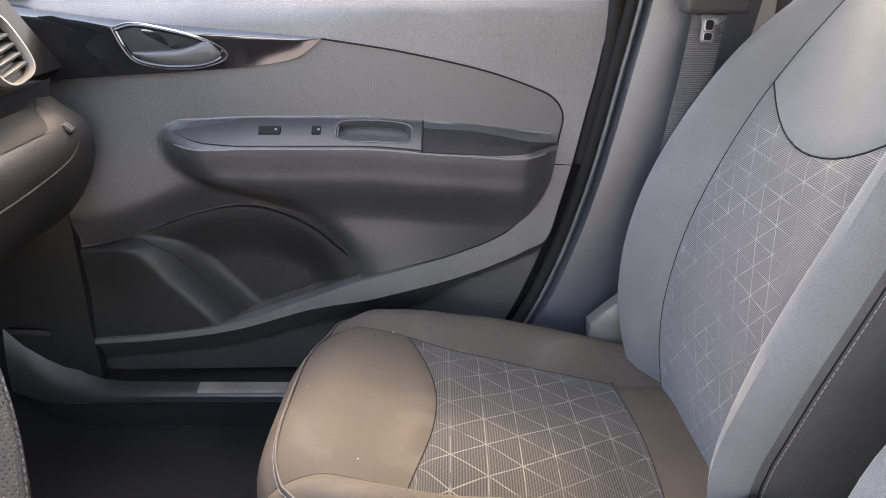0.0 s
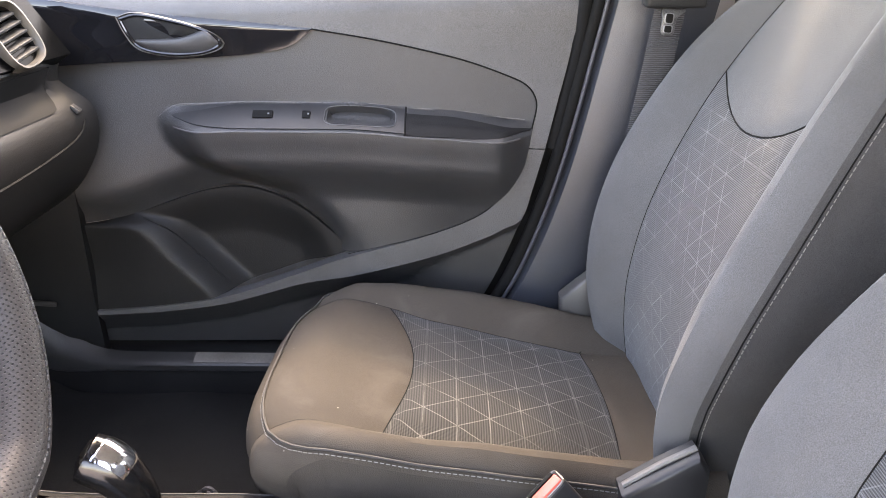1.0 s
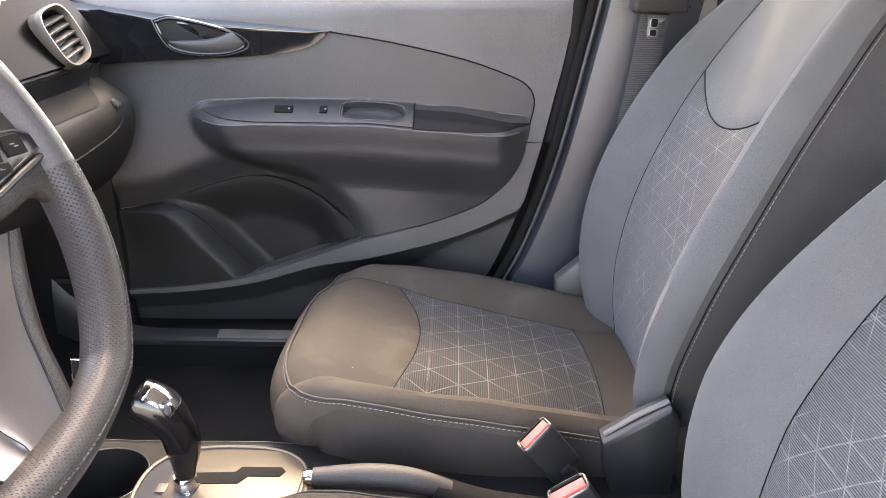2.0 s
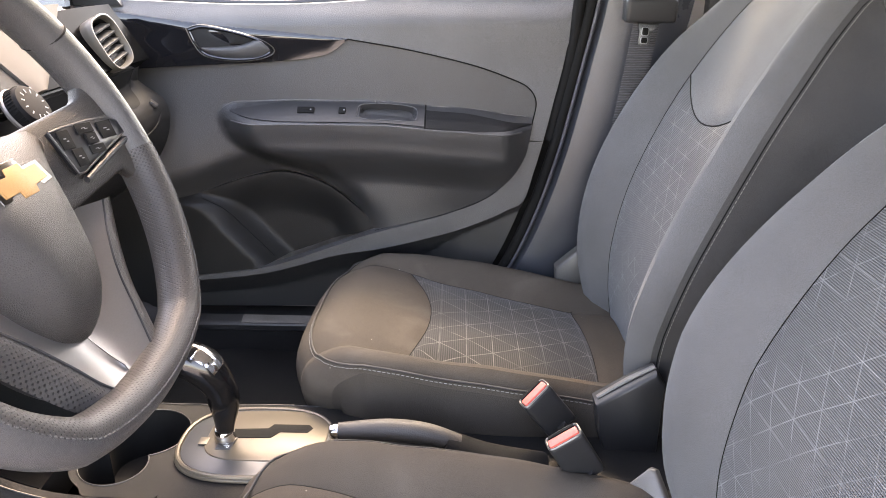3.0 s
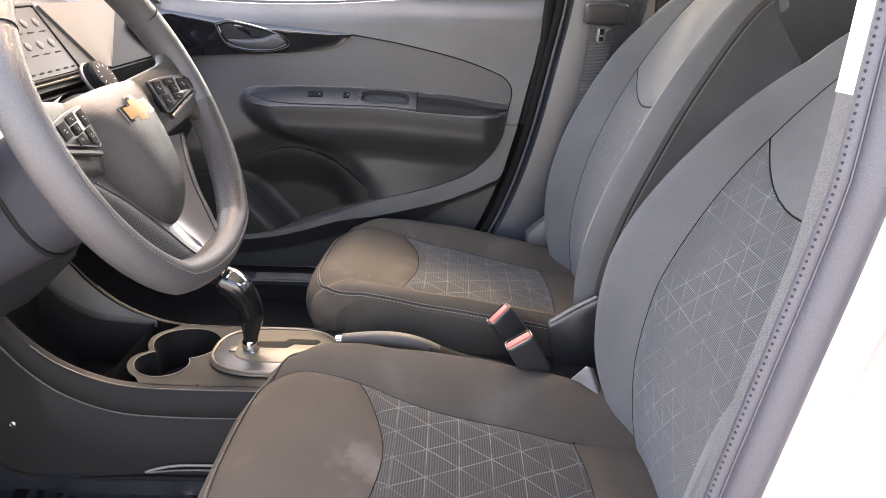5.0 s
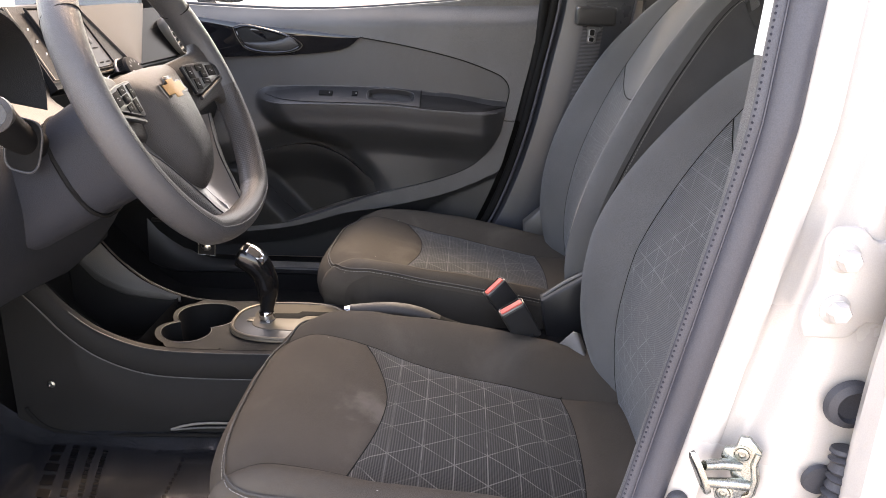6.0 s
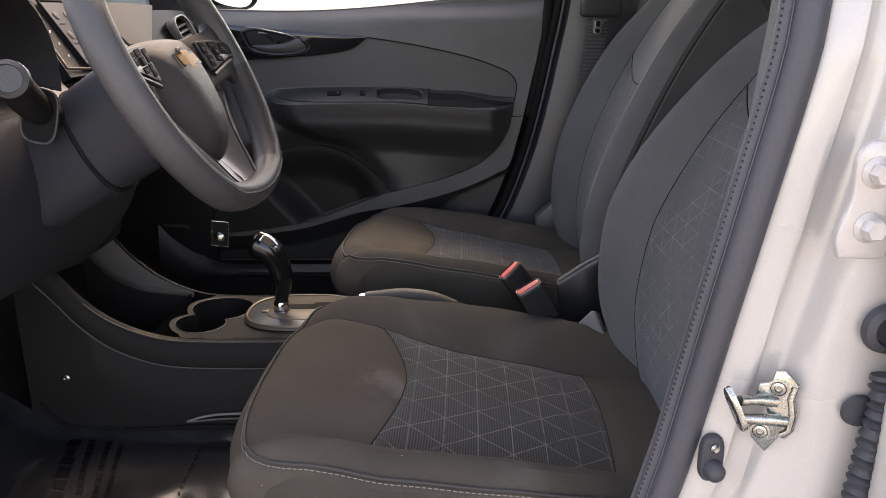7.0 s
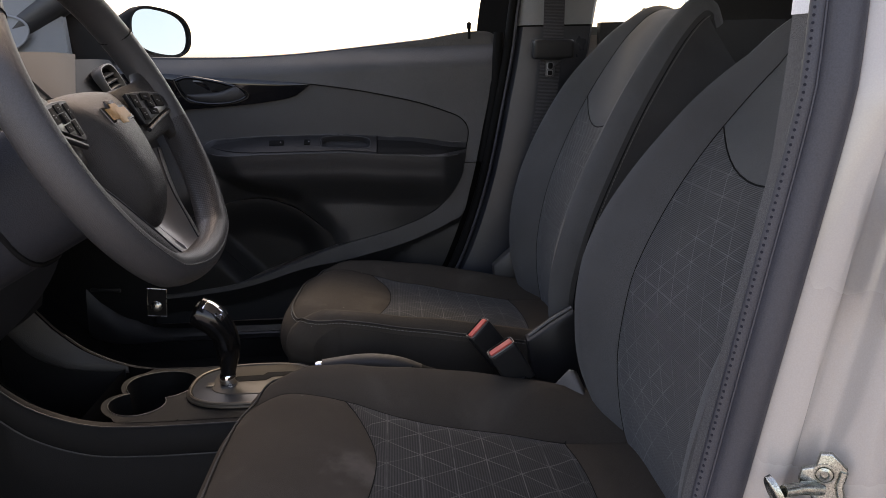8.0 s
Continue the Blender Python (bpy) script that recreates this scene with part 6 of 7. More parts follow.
part("trim_screw", lathe([(0.0065, 0), (0.0065, 0.002), (0.0035, 0.0032), (0.0005, 0.0022)], 14, pose(-0.612, -0.1372, 0.447, 90, 0, 0)), ZINC, console, "steel trim screw")
# shift plate
gp = pose(-0.234, 0.008, con_z(-0.24) + 0.0015)
part("shift_rim", slab([(u * 0.106, v * 0.083) for u, v in ellipse(1, 1, 48, 2.6)], 0.005, gp, 0.003), BEIGE, console, "pale rim of the shift plate")
# Flat blue-grey slab: shade on the plate's dished slope, put into its colour.
DISH_SHADE = shader("dish_shade", (0.050, 0.054, 0.060), 0.38, metal=0.4, spec=0.3, vary=0.08, speckle=0.08)
part("shift_dish", slab([(u * 0.098, v * 0.075) for u, v in ellipse(1, 1, 48, 2.6)], 0.0062, gp, 0.001), DISH_SHADE, console, "blue-grey slab for the shaded slope of the shift plate")
plate_o = part("shift_plate", slab([(0.013 + u * 0.082, 0.013 + v * 0.059) for u, v in ellipse(1, 1, 48, 3.4)], 0.0078, gp, 0.002), BEIGE, console, "champagne metallic shift plate")
part("plate_ridge", tube([gp @ Vector((u * 0.1015, v * 0.0785, 0.0055)) for u, v in ellipse(1, 1, 48, 2.6) + ellipse(1, 1, 48, 2.6)[:1]], 0.0032, 8), BEIGE, console, "rounded rim of the shift plate")
slot = [(-0.052, -0.010), (-0.052, 0.010), (0.010, 0.014), (0.016, 0.024), (0.066, 0.024), (0.072, 0.016), (0.066, 0.006), (0.028, 0.006), (0.018, -0.008)]
part("shift_slot", slab(slot, 0.0012, gp @ Matrix.Translation((0.0, 0.012, 0.0074)), 0.0004), BLACK, plate_o, "black shift slot")
part("letter_window", slab([(-0.05, -0.014), (-0.03, -0.014), (-0.026, 0.014), (-0.05, 0.014)], 0.0012, gp @ Matrix.Translation((0.0, -0.010, 0.0074)), 0.0004), PLASTIC_MID, plate_o, "grey gear window")
part("release_button", block((0.012, 0.016, 0.002), m=gp @ Matrix.Translation((-0.070, -0.006, 0.008)), bevel=0.0006), BEIGE, plate_o)
txt = bpy.data.curves.new("gear_letter", "FONT")
txt.body, txt.size, txt.extrude, txt.align_x = "P", 0.011, 0.0002, "CENTER"
lt = new("gear_letter", txt)
lt.parent = plate_o
lt.matrix_basis = Matrix.Translation(-Vector(console.location)) @ gp @ pose(-0.040, -0.018, 0.0088, 0, 0, -90)
txt.materials.append(LABEL_WHITE)
# selector lever
lever_c = spline([(-0.277, 0.004, 0.512), (-0.273, 0.003, 0.545), (-0.270, 0.0, 0.578), (-0.274, -0.003, 0.607), (-0.290, -0.006, 0.633), (-0.316, -0.008, 0.650)], 30)
shifter = part("selector_lever", tube(lever_c, lambda t: 0.0112 + 0.0098 * step(0.08, 0.50, t) + 0.0040 * step(0.55, 0.85, t) - 0.016 * step(0.95, 1.0, t) ** 2, 20), shader("lever_black", (0.0045, 0.0045, 0.005), 0.16, vary=0.06, spec=0.45), console, "gloss black selector lever")
part("lever_collar", lathe([(0.0135, 0), (0.0145, 0.003), (0.0135, 0.014), (0.0125, 0.016)], 24, pose(-0.275, 0.004, 0.518)), CHROME, shifter, "chrome collar")
cap = []
for i in range(15):
    t = 0.70 + 0.295 * i / 14
    k = min(29.999, t * 30)
    c = lever_c[int(k)].lerp(lever_c[int(k) + 1], k - int(k))
    r = 0.0258 * math.sqrt(max(0.02, 1 - (abs(i - 6.5) / 8.6) ** 3))
    dirn = (lever_c[min(int(k) + 2, 30)] - lever_c[max(int(k) - 1, 0)]).normalized()
    up = Vector((0, 1, 0)).cross(dirn).normalized()
    up = up if up.z > 0 else -up
    cap.append([c + up * r * math.sin(b) + Vector((0, 1, 0)) * r * 1.05 * math.cos(b) for b in [math.pi * (0.22 + 0.56 * j / 16) for j in range(17)]])
part("lever_cap", sheet(cap), CHROME, shifter, "chrome cap on top")
# hand brake
hb = thing("hand_brake", (-0.04, -0.015, 0.50), "dark leather hand brake lever with a chrome button, lying flat", "hand brake")
part("grip", tube(spline([(-0.118, -0.012, 0.545), (-0.06, -0.012, 0.549), (-0.02, -0.012, 0.547), (0.01, -0.012, 0.541), (0.04, -0.012, 0.530)], 24), lambda t: 0.0125 + 0.003 * math.sin(t * 3.1), 16, 0.95), shader("grip_leather", (0.034, 0.029, 0.025), 0.6, vary=0.12, grain=0.5, grain_scale=600), hb, "grey worn grip")
part("button", lathe([(0.010, 0), (0.0105, 0.008), (0.009, 0.013), (0.001, 0.014)], 20, pose(-0.116, -0.012, 0.545, 0, -90, 0)), CHROME, hb, "chrome button")
part("boot", tube(spline([(0.02, -0.012, 0.53), (0.08, -0.012, 0.50), (0.15, -0.012, 0.478)], 12), lambda t: 0.022 + 0.018 * t, 16, 0.8), BLACK, hb, "rubber boot")
# buckles
def make_buckle(top, base, turn, label):
    bk = thing("belt_buckle", base, label, "belt buckle", "belt buckles")
    top, base = Vector(top), Vector(base)
    ax = (top - base).normalized()
    side = Vector((math.cos(radians(turn)), math.sin(radians(turn)), 0))
    side = (side - ax * side.dot(ax)).normalized()
    m = Matrix((side, ax.cross(side), ax)).transposed().to_4x4()
    m.translation = top
    part("housing", block((0.046, 0.021, 0.075), m=m @ Matrix.Translation((0, 0, -0.036)), bevel=0.006, segments=3), PLASTIC_SOFT, bk, "black buckle housing")
    part("release_button", block((0.039, 0.012, 0.008), m=m @ Matrix.Translation((0, -0.003, 0.002)), bevel=0.002), RED, bk, "bright red release button")
    part("slot", block((0.035, 0.004, 0.006), m=m @ Matrix.Translation((0, 0.0078, 0.0015)), bevel=0.0006), BLACK, bk)
    part("rim", tube([m @ Vector((u * 0.0215, v * 0.0100, 0.002)) for u, v in ellipse(1, 1, 32, 6)] + [m @ Vector((0.0215, 0, 0.002))], 0.0016, 6), SILVER, bk, "pale button rim")
    part("sleeve", tube([base, base.lerp(top, 0.3), top - ax * 0.06], 0.017, 12, 0.55), PLASTIC_SOFT, bk, "black buckle sleeve")
    return bk
make_buckle((0.140, 0.020, 0.587), (0.238, 0.055, 0.45), 25, "black belt buckle with a red button, leaning forward")
make_buckle((0.165, -0.084, 0.592), (0.245, -0.05, 0.45), 12, "black belt buckle with a red button, beside the cushion")

# hinge covers at the foot of the backrests
def make_cover(parent, outline, y, thick, material, label, name="hinge_cover"):
    m = Matrix(((1, 0, 0, 0), (0, 0, -1, y), (0, 1, 0, 0), (0, 0, 0, 1)))
    return part(name, slab(outline, thick, m, 0.006), material, parent, label)
PALE = shader("pale_grey_plastic", (0.055, 0.053, 0.051), 0.45, vary=0.08, grain=0.4)
BRIGHT_COVER = shader("light_grey_cover", (0.085, 0.081, 0.077), 0.45, vary=0.10, grain=0.4, stain=(0.10, 0.095, 0.09))
# the driver's hinge cover is a three-cornered wedge that leans out of the seat's inner corner
low, top, out = Vector((0.2385, -0.0823, 0.5098)), Vector((0.2778, -0.0845, 0.5506)), Vector((0.2954, -0.1256, 0.5091))
along = (out - low).normalized()
face_n = (out - low).cross(top - low).normalized()
face_n = face_n if face_n.y < 0 else -face_n
across = face_n.cross(along)
across_sign = 1 if (top - low).dot(across) > 0 else -1
cover_m = Matrix((along, across, face_n)).transposed().to_4x4()
cover_m.translation = low - face_n * 0.006
tip = Vector(((top - low).dot(along), (top - low).dot(across)))
span = (out - low).length
wedge = [(-0.002, 0.0), (0.0, -0.004 * across_sign), (span * 0.5, -0.006 * across_sign), (span, -0.004 * across_sign), (span + 0.002, 0.002 * across_sign), (tip.x + 0.004, tip.y), (tip.x - 0.004, tip.y)]
wedge = wedge if across_sign > 0 else list(reversed(wedge))
part("hinge_cover", slab(wedge, 0.016, cover_m, 0.0045), BRIGHT_COVER, DRIVER, "pale grey hinge cover")
make_cover(PASSENGER, [(0.235, 0.545), (0.262, 0.570), (0.285, 0.590), (0.300, 0.580), (0.305, 0.52), (0.30, 0.48), (0.24, 0.48)], 0.595, 0.03, PALE, "pale grey hinge cover")
cov = make_cover(PASSENGER, [(0.232, 0.545), (0.275, 0.575), (0.312, 0.598), (0.325, 0.58), (0.325, 0.46), (0.30, 0.43), (0.262, 0.43), (0.238, 0.50)], 0.095, 0.035, PLASTIC_SOFT, "black hinge cover")
part("cover_edge", tube([(0.236, 0.078, 0.549), (0.275, 0.078, 0.578), (0.312, 0.078, 0.600)], 0.0042, 8, 0.8), BRIGHT_COVER, cov, "pale worn edge")
part("hinge_bolt", lathe([(0.006, 0), (0.006, 0.004), (0.002, 0.006)], 12, pose(0.272, 0.060, 0.455, 90, 0, 0)), ZINC, cov, "steel bolt")

# ---- protective film on the driver's floor ----
def film_z(x, y):
    return floor_height(x, y) + 0.010 + 0.006 * abs(noise.noise(Vector((x * 8, y * 6, 4.0)))) + 0.0022 * noise.noise(Vector((x * 31, y * 12, 1.0))) + 0.003 * step(-0.52, -0.44, x) * abs(noise.noise(Vector((x * 22, y * 9, 7.0)))) + 0.02 * step(-0.155, -0.13, y)
film = part("floor_film", sheet([[(-0.95 + 0.91 * i / 90, -0.60 + 0.468 * j / 40, film_z(-0.95 + 0.91 * i / 90, -0.60 + 0.468 * j / 40)) for j in range(41)] for i in range(91)], (0, 0, -0.002)), FILM)
tagged(film, "crumpled clear protective film with black print on the floor", "floor film")
press = random.Random(12)
for x0, y0, x1, y1, wide, long_, gap in ((-0.601, -0.160, -0.545, -0.335, 0.021, 0.026, 0.008), (-0.572, -0.160, -0.515, -0.330, 0.011, 0.013, 0.005), (-0.539, -0.166, -0.495, -0.320, 0.009, 0.007, 0.003), (-0.516, -0.172, -0.478, -0.310, 0.008, 0.006, 0.003), (-0.380, -0.182, -0.366, -0.330, 0.005, 0.008, 0.006)):
    at_y = y0
    while at_y > y1:
        ly, lx = long_ * press.uniform(0.6, 1.25), wide * press.uniform(0.75, 1.1)
        y = at_y - ly / 2
        x = x0 + (x1 - x0) * (y0 - y) / (y0 - y1)
        at_y -= ly + gap * press.uniform(0.7, 1.5)
        rows = [[(x + lx * (a - 0.5) - 0.25 * ly * (b - 0.5), y + ly * (b - 0.5), film_z(x + lx * (a - 0.5) - 0.25 * ly * (b - 0.5), y + ly * (b - 0.5)) + 0.0012) for a in (0, 0.5, 1)] for b in [i / 6 for i in range(7)]]
        part("print_mark", sheet(rows, (0, 0, -0.0008)), PRINT, film)

# ---- driver side pillar and body ----
def dp_front(z):
    return curve_at([(0.30, 0.16), (0.45, 0.215), (0.615, 0.259), (0.685, 0.273), (0.77, 0.289), (0.848, 0.304), (0.989, 0.330), (1.071, 0.339), (1.20, 0.352), (1.38, 0.38)])(z)
body = thing("body_pillar", (0.35, -0.68, 0.30), "white painted door pillar with rubber seal, striker and hinge bolts", "car pillar", kind="structure")
rows = []
for i in range(61):
    z = 0.30 + 1.08 * i / 60
    f = dp_front(z)
    lean = 0.12 * max(0, z - 1.0)
    prof = [(f - 0.004, -0.640), (f + 0.004, -0.655), (f + 0.016, -0.664), (f + 0.030, -0.668), (f + 0.036, -0.664), (f + 0.052, -0.666), (f + 0.058, -0.680), (max(f + 0.066, 0.352), -0.694), (max(f + 0.072, 0.362), -0.697), (max(f + 0.1, 0.40), -0.700), (max(f + 0.14, 0.46), -0.704)]
    rows.append([(p.x, p.y + lean, z) for p in spline([(x, y, 0) for x, y in prof], 48)])
part("pillar_skin", sheet(rows, (0, 0.02, 0)), PAINT, body, "white painted steel pillar")
part("body_seal", tube([(dp_front(z) - 0.006, -0.650 + 0.12 * max(0, z - 1.0), z) for z in [0.30 + 1.08 * i / 60 for i in range(61)]], 0.0145, 14), SEAL, body, "thick grey rubber door seal")
rows = []
for i in range(61):
    z = 0.30 + 1.08 * i / 60
    lean, f = 0.12 * max(0, z - 1.0), dp_front(z)
    rows.append([(p.x, p.y + lean, z) for p in spline([(f + a, b, 0) for a, b in ((-0.016, -0.640), (-0.0270, -0.6425), (-0.0302, -0.6455), (-0.0300, -0.6490), (-0.0270, -0.6515), (-0.0232, -0.6520), (-0.0203, -0.6510), (-0.0190, -0.647))], 20)])
part("seal_flange", sheet(rows), SEAL, body, "inner lip of the seal with a row of dents")
part("seal_ridge", tube([(dp_front(z) - 0.0208, -0.6518 + 0.12 * max(0, z - 1.0), z) for z in [0.30 + 1.08 * i / 60 for i in range(61)]], 0.0011, 6), SEAL, body, "thin ridge on the seal")
rows = []
for i in range(41):
    z = 0.34 + 1.0 * i / 40
    f = dp_front(z)
    lean = 0.12 * max(0, z - 1.0)
    edge = -0.016 - 0.005 * step(0.93, 1.0, z)
    rows.append([(f - 0.010, -0.644 + lean, z), (f + edge + 0.0012, -0.609 + lean, z), (f + edge + 0.010, -0.600 + lean, z), (f + 0.04, -0.598 + lean, z), (f + 0.14, -0.60 + lean, z), (f + 0.15, -0.64 + lean, z)])
part("inner_trim", sheet(rows), PLASTIC_MID, body, "grey grained inner pillar trim")
DENT = shader("seal_dent", (0.017, 0.019, 0.026), 0.7, vary=0.1, spec=0.15)
for i in range(145):
    z = 0.50 + 0.755 * i / 144
    lean = 0.12 * max(0, z - 1.0)
    m = Matrix.Translation((dp_front(z) - 0.0288, -0.6504 + lean, z)) @ Vector((-0.62, -0.78, 0)).to_track_quat("Z", "Y").to_matrix().to_4x4()
    part("seal_dent", lathe([(0.0012, 0.0), (0.0010, 0.0004), (0.0003, 0.0002)], 8, m), DENT, body)
STRIP = shader("grained_grey_trim", (0.088, 0.0875, 0.088), 0.6, vary=0.10, grain=1.4, grain_scale=1000, spec=0.3, speckle=0.45)
def strip_rows(z0, z1, n, out, first, last):
    """The slanting face of the inner trim beside the seal."""
    rows = []
    for i in range(n + 1):
        z = z0 + (z1 - z0) * i / n
        f, lean = dp_front(z), 0.12 * max(0, z - 1.0)
        edge = -0.016 - 0.005 * step(0.93, 1.0, z)
        rows.append([(f - 0.0125 + (edge + 0.0125) * k - out, -0.640 + 0.032 * k + lean, z) for k in [first + (last - first) * j / 4 for j in range(5)]])
    return rows
part("grained_strip", sheet(strip_rows(0.50, 1.32, 40, 0.0012, 0.0, 1.0), (0.003, 0, 0)), STRIP, body, "grained grey trim strip along the seal")
part("label", sheet(strip_rows(1.053, 1.20, 12, 0.0026, 0.42, 0.985), (0.001, 0, 0)), LABEL_WHITE, body, "white sticker with a crisp lower end")
# striker
sk = thing("door_striker", (0.33, -0.68, 0.70), "zinc-plated door striker bolted to the white pillar", "door striker")
face = Vector((-0.42, -0.90, 0)).normalized()
sp = Matrix((Vector((0, 0, 1)).cross(face), (0, 0, 1), face)).transposed().to_4x4()
sp.translation = (0.3275, -0.685, 0.698)
skp = [(-0.0045, 0.038), (0.003, 0.039), (0.0145, 0.028), (0.0125, 0.0145), (0.0165, 0.0), (0.015, -0.016), (0.009, -0.0245), (0.004, -0.0235), (0.001, -0.029), (-0.0055, -0.0405), (-0.018, -0.029), (-0.020, -0.020), (-0.0145, -0.012), (-0.0045, -0.009), (-0.011, 0.007), (-0.018, 0.0145), (-0.016, 0.0235), (-0.007, 0.027)]
part("base_plate", slab(list(reversed(skp)), 0.0045, sp, 0.0012), ZINC, sk, "zinc base plate")
part("raised_rib", tube([sp @ Vector(q) for q in ((0.012, 0.026, 0.004), (0.0095, 0.014, 0.0045), (0.0125, 0.0, 0.005), (0.011, -0.015, 0.0045), (0.006, -0.021, 0.004))], 0.003, 10), ZINC, sk, "pressed rib of the plate")
for x0, a in ((0.004, -0.008), (-0.006, 0.009)):
    part("loop_rod", tube([sp @ Vector((x0 + 0.004, a, 0.002)), sp @ Vector((x0 - 0.010, a + 0.003, 0.012)), sp @ Vector((-0.029, a + 0.005, 0.025))], lambda t: 0.0056 - 0.0012 * t, 14), ZINC, sk, "striker rod")
part("loop_end", slab([(u * 0.0065, v * 0.021) for u, v in ellipse(1, 1, 24, 2.2)], 0.005, sp @ pose(-0.030, 0.006, 0.023, 0, -52, 26), 0.0014), ZINC, sk, "flattened loop end")
for x, y in ((-0.001, 0.0225), (-0.011, -0.021)):
    part("screw_seat", lathe([(0.0082, 0), (0.0082, 0.0010), (0.0066, 0.0013), (0.0060, 0.0002)], 20, sp @ Matrix.Translation((x, y, 0.0045))), ZINC, sk, "pressed ring round the screw")
    part("screw", lathe([(0.0058, 0), (0.0056, 0.0018), (0.0034, 0.0026), (0.0026, 0.0010), (0.0005, 0.0008)], 16, sp @ Matrix.Translation((x, y, 0.0045))), ZINC, sk, "countersunk screw")
# courtesy light switch
cs = thing("door_switch", (0.290, -0.667, 0.64), "black rubber door light switch with a screw", "door switch")
cm = pose(0.2815, -0.664, 0.643, 90, 0, 8) @ Matrix.Diagonal((0.86, 0.90, 1, 1))
part("boot", slab([(u * 0.013, v * 0.026 - 0.004) for u, v in ellipse(1, 1, 28, 3)], 0.008, cm, 0.003), RUBBER, cs, "black rubber body")
part("plunger", lathe([(0.011, 0), (0.010, 0.010), (0.006, 0.014), (0.001, 0.015)], 20, cm @ Matrix.Translation((0, -0.014, 0.007))), RUBBER, cs)
part("screw", lathe([(0.005, 0), (0.005, 0.002), (0.003, 0.004), (0.0005, 0.0035)], 14, cm @ Matrix.Translation((0, 0.010, 0.008))), ZINC, cs, "bright screw")
# rear door edge, grommet and cable boot
rd = thing("rear_door", (0.9, -0.74, 0.40), "white painted rear door with its front edge beside the pillar", "car door")
rows = []
for i in range(31):
    z = 0.30 + 0.80 * i / 30
    o = 0.06 * ((z - 0.7) / 0.4) ** 2
    e = curve_at([(0.30, 0.385), (0.69, 0.391), (0.843, 0.394), (1.1, 0.42)])(z)
    rows.append([(e + 0.035, -0.715, z), (e + 0.004, -0.722, z), (e - 0.001, -0.735, z), (e + 0.004, -0.752 + o * 0.2, z), (e + 0.05, -0.772 + o * 0.4, z), (0.85, -0.795 + o * 0.5, z), (1.25, -0.79 + o * 0.5, z)])
part("door_skin", sheet(rows, (0, 0.02, 0)), PAINT, rd, "white painted door skin")
part("door_lining", sheet([[(x, -0.655 + 0.03 * step(0.6, 1.0, z), z) for x in (0.47, 0.7, 0.95, 1.2)] for z in (0.34, 0.6, 0.8, 1.0, 1.08)], (0, -0.02, 0)), PLASTIC, rd, "dark rear door lining")
# rear door hinge
hm = pose(0.366, -0.700, 0.889, 90, 0, 4)
hp = spline([(-0.018, -0.046, 0), (-0.022, -0.030, 0), (-0.014, 0.0, 0), (-0.014, 0.030, 0), (-0.006, 0.044, 0), (0.014, 0.044, 0), (0.026, 0.034, 0), (0.05, 0.030, 0), (0.05, -0.030, 0), (0.030, -0.034, 0), (0.016, -0.047, 0), (-0.018, -0.046, 0)], 48)
leaf = part("hinge", slab([(p.x, p.y) for p in hp[:-1]], 0.007, hm, 0.002), PAINT, rd, "white painted hinge leaf")
for y in (-0.0215, 0.0215):
    q = hm @ Matrix.Translation((0.002, y, 0.006))
    part("hinge_bolt", merged(lathe([(0.0125, 0), (0.0125, 0.002), (0.0095, 0.004), (0.009, 0.005)], 24, q), lathe([(0.0092, 0.004), (0.0088, 0.012), (0.0075, 0.0135), (0.0045, 0.0130), (0.0005, 0.0130)], 6, q)), PAINT, leaf, "painted flanged bolt")
gm = thing("cable_grommet", (0.39, -0.70, 0.80), "black rubber grommet in the white pillar", "grommet")
part("collar", lathe([(0.016, 0), (0.022, 0.004), (0.020, 0.010), (0.014, 0.013), (0.012, 0.008), (0.001, 0.006)], 28, pose(0.398, -0.701, 0.783, 90, 0, 0)), RUBBER, gm, "black rubber collar")
cb = thing("cable_boot", (0.39, -0.70, 0.71), "black ribbed rubber cable boot between pillar and door", "cable boot")
bp = spline([(0.398, -0.712, 0.745), (0.398, -0.716, 0.72), (0.393, -0.718, 0.68), (0.388, -0.718, 0.62), (0.386, -0.718, 0.54)], 60)
part("bellows", tube(bp, lambda t: 0.0105 + 0.0022 * math.sin(t * 150), 14), RUBBER, cb, "ribbed bellows")
part("boot_cap", lathe([(0.011, 0), (0.0145, 0.003), (0.013, 0.007), (0.001, 0.008)], 24, pose(0.386, -0.700, 0.708, 90, 0, 0)), RUBBER, cb)

# ---- rear of the cabin ----
rear = thing("rear_seat", (1.05, 0.0, 0.30), "dark cloth rear bench in shade", "car seat")
part("bench", block((0.50, 1.20, 0.20), (0.95, 0, 0.46), bevel=0.05, segments=4), CLOTH, rear, "dark cloth bench cushion")
part("bench_back", block((0.16, 1.20, 0.62), m=pose(1.20, 0, 0.80, 0, 18, 0), bevel=0.05, segments=4), CLOTH, rear, "dark cloth bench back")
for y in (-0.36, 0.0, 0.36):
    part("head_restraint", block((0.11, 0.27, 0.21), m=pose(1.27, y, 1.20, 0, 14, 0), bevel=0.04, segments=4), CLOTH, rear, "dark cloth rear head restraint")
rdp = thing("rear_passenger_door", (0.9, 0.72, 0.40), "closed dark-lined rear passenger door", "car door")
part("door_lining", sheet([[(x, 0.662 - 0.02 * math.sin((z - 0.4) * 3), z) for x in (0.50, 0.7, 0.95, 1.2)] for z in (0.34, 0.5, 0.65, 0.8, 0.95, 1.06 ,1.105)], (0, 0.03, 0)), PLASTIC, rdp, "dark rear door lining")
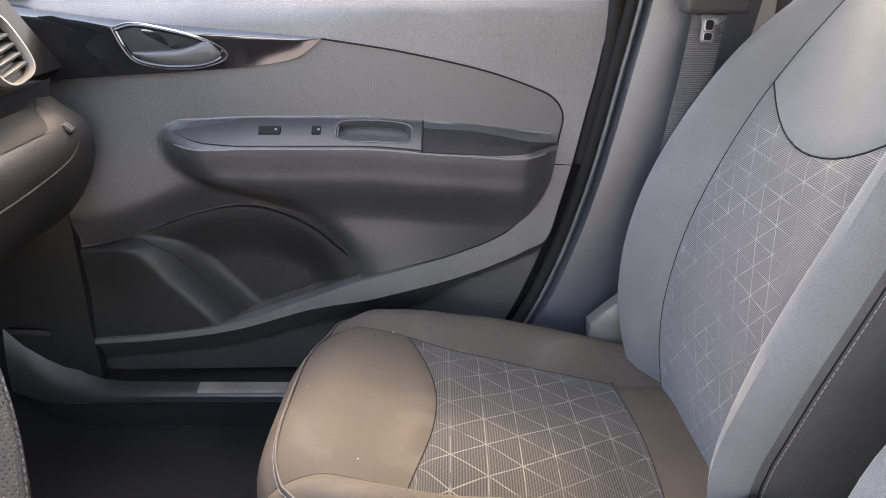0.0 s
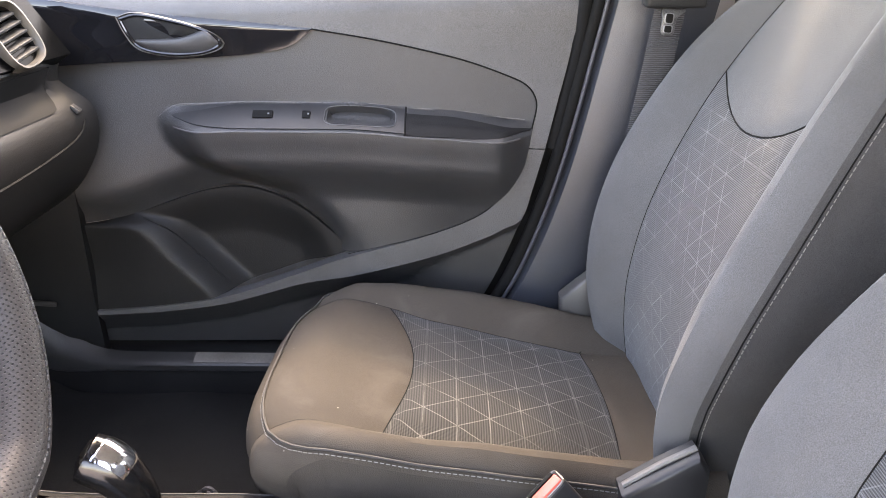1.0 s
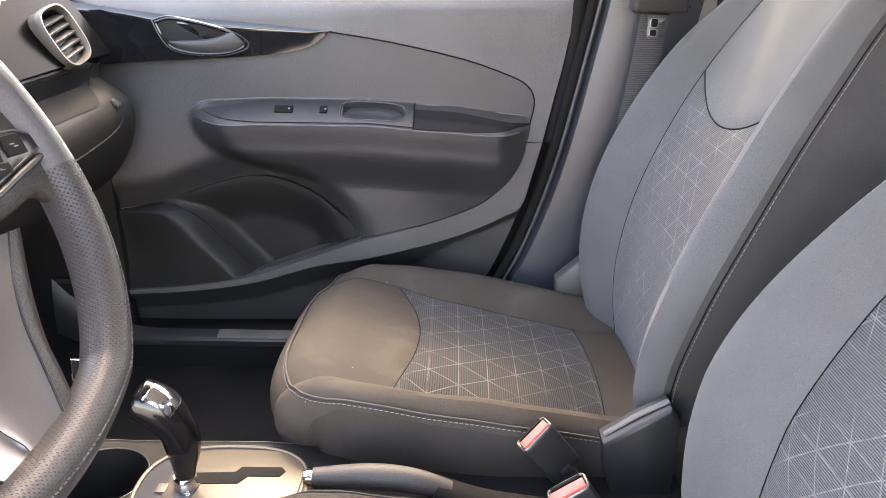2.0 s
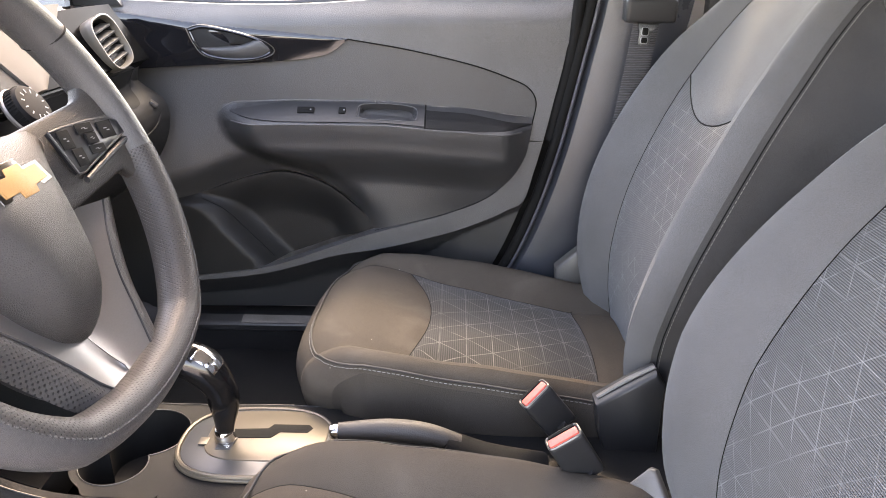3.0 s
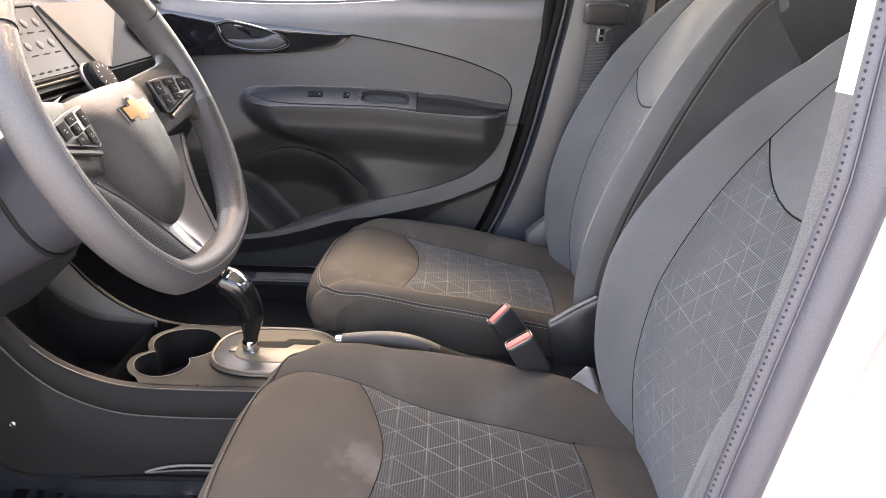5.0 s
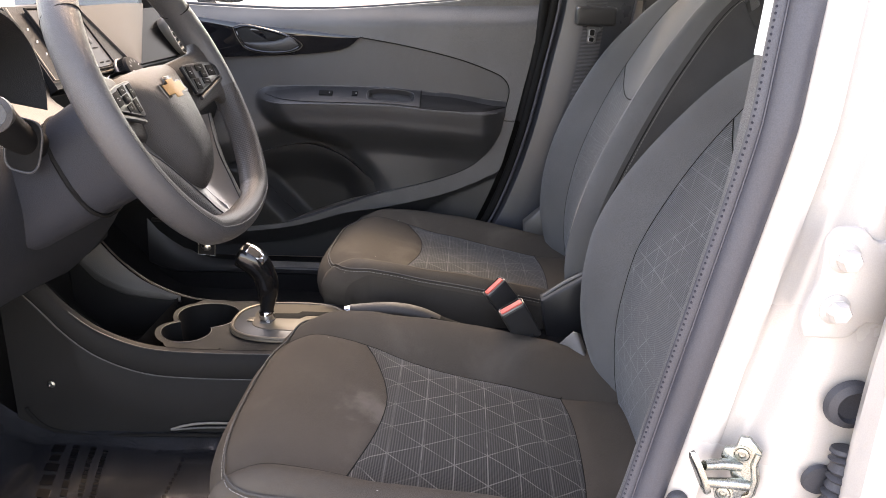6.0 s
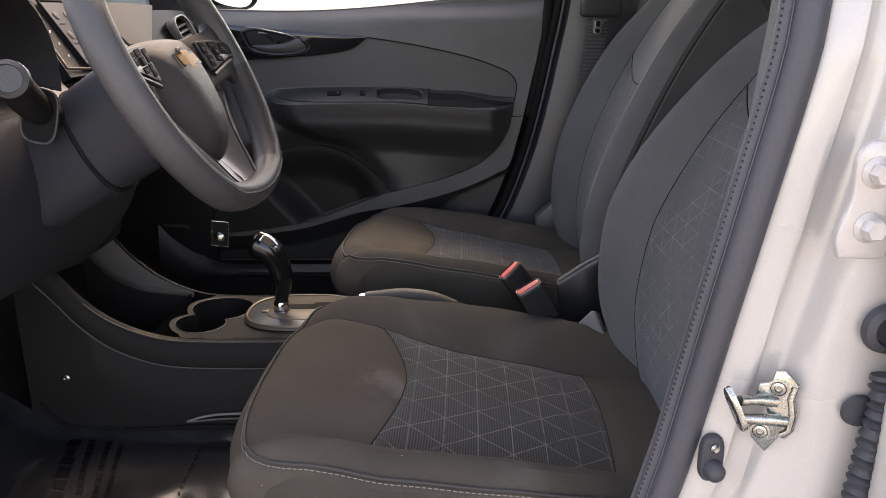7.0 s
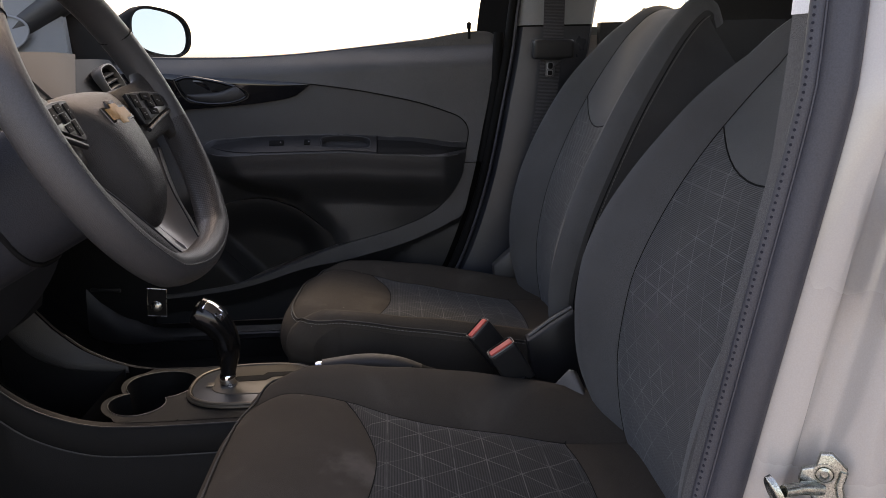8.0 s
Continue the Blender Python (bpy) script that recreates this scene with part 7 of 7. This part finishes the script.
part("door_skin", sheet([[(x, 0.80 - 0.03 * ((z - 0.75) / 0.4) ** 2, z) for x in (0.36, 0.8, 1.25)] for z in [0.30 + 0.80 * i / 10 for i in range(11)]], (0, -0.01, 0)), PAINT, rdp, "white painted outer skin")
part("window_pane", sheet([[(0.40 + 0.80 * u, 0.755 - 0.15 * k * k, 1.08 + 0.30 * k - 0.10 * u * k) for u in [i / 6 for i in range(4)]] for k in (0, 0.3, 0.6, 1)]), TINTED, rdp, "tinted rear side window")
part("lock_pin", lathe([(0.0035, 0), (0.0035, 0.022), (0.005, 0.026), (0.005, 0.036), (0.002, 0.039)], 12, Matrix.Translation((0.62, 0.70, 1.10))), BLACK, rdp, "black lock pin")
quarter = part("rear_quarter", sheet([[(0.74 + 0.53 * u, 0.700 - 0.06 * k, 1.06 + 0.30 * k) for u in [i / 8 for i in range(9)]] for k in [j / 5 for j in range(6)]], (0, 0.03, 0)), PLASTIC)
tagged(quarter, "dark plastic trim of the rear quarter beside the bench", "trim", kind="structure")
hatch = part("hatch", sheet([[(1.30 - 0.06 * k, y, 0.30 + 0.75 * k) for y in (-0.72, -0.3, 0.3, 0.72)] for k in (0, 0.5, 1)], (0.03, 0, 0)), PAINT)
tagged(hatch, "white painted tail gate closing the cabin", "tail gate", kind="structure")
clip = thing("carpet_clip", (-0.325, 0.314, 0.33), "small grey plastic clip pressed into the black carpet", "carpet clip")
part("disc", lathe([(0.019, 0), (0.019, 0.003), (0.016, 0.005), (0.007, 0.0055), (0.001, 0.0055)], 24, pose(-0.325, 0.314, floor_height(-0.325, 0.314) - 0.001)), PLASTIC, clip, "round grey plate")
part("hook", tube(spline([(-0.325, 0.314, 0.332), (-0.325, 0.314, 0.343), (-0.316, 0.312, 0.347), (-0.310, 0.311, 0.342)], 10), 0.0035, 8), PLASTIC_MID, clip, "small hook")
# pillars and rails round the glass
for s in (-1, 1):
    a = part("windscreen_pillar", tube(spline([(-1.02, s * 0.66, 0.98), (-0.72, s * 0.635, 1.17), (-0.42, s * 0.60, 1.30), (-0.18, s * 0.575, 1.375)], 16), 0.032, 12), PLASTIC, None)
    tagged(a, "dark trimmed windscreen pillar", "car pillar", kind="structure")
    a = part("roof_rail", tube(spline([(-0.20, s * 0.575, 1.37), (0.30, s * 0.57, 1.40), (0.80, s * 0.565, 1.37), (1.15, s * 0.57, 1.28)], 16), 0.035, 12), PAINT, None)
    tagged(a, "white painted roof rail", "roof rail", kind="structure")
    a = part("rear_pillar", tube(spline([(1.13, s * 0.58, 1.28), (1.24, s * 0.64, 1.10), (1.27, s * 0.68, 1.0)], 10), 0.045, 12), PLASTIC, None)
    tagged(a, "dark rear pillar", "car pillar", kind="structure")
screen_rows = []
for i in range(17):
    k = i / 16
    screen_rows.append([(-1.06 + 0.84 * k - 0.05 * (1 - v * v) * (1 - k), v * (0.66 - 0.09 * k), 1.015 + 0.375 * k + 0.03 * math.sin(math.pi * k) - 0.07 * v**4 * k) for v in [-1 + j / 8 for j in range(17)]])
tagged(part("windscreen", sheet(screen_rows), WINDSCREEN), "clear laminated windscreen", "windscreen", kind="structure")
wall_f = part("bulkhead", sheet([[(-1.15, y, z) for y in (-0.72, 0, 0.72)] for z in (0.25, 0.6, 1.02)], (-0.03, 0, 0)), BLACK)
tagged(wall_f, "black bulkhead behind the dashboard", "bulkhead", kind="structure")
side_f = part("foot_well_wall", sheet([[(x, -0.64, z) for x in (-1.15, -0.62)] for z in (0.28, 0.6, 1.0)], (0, -0.03, 0)), BLACK)
tagged(side_f, "dark side wall of the driver foot well", "trim", kind="structure")
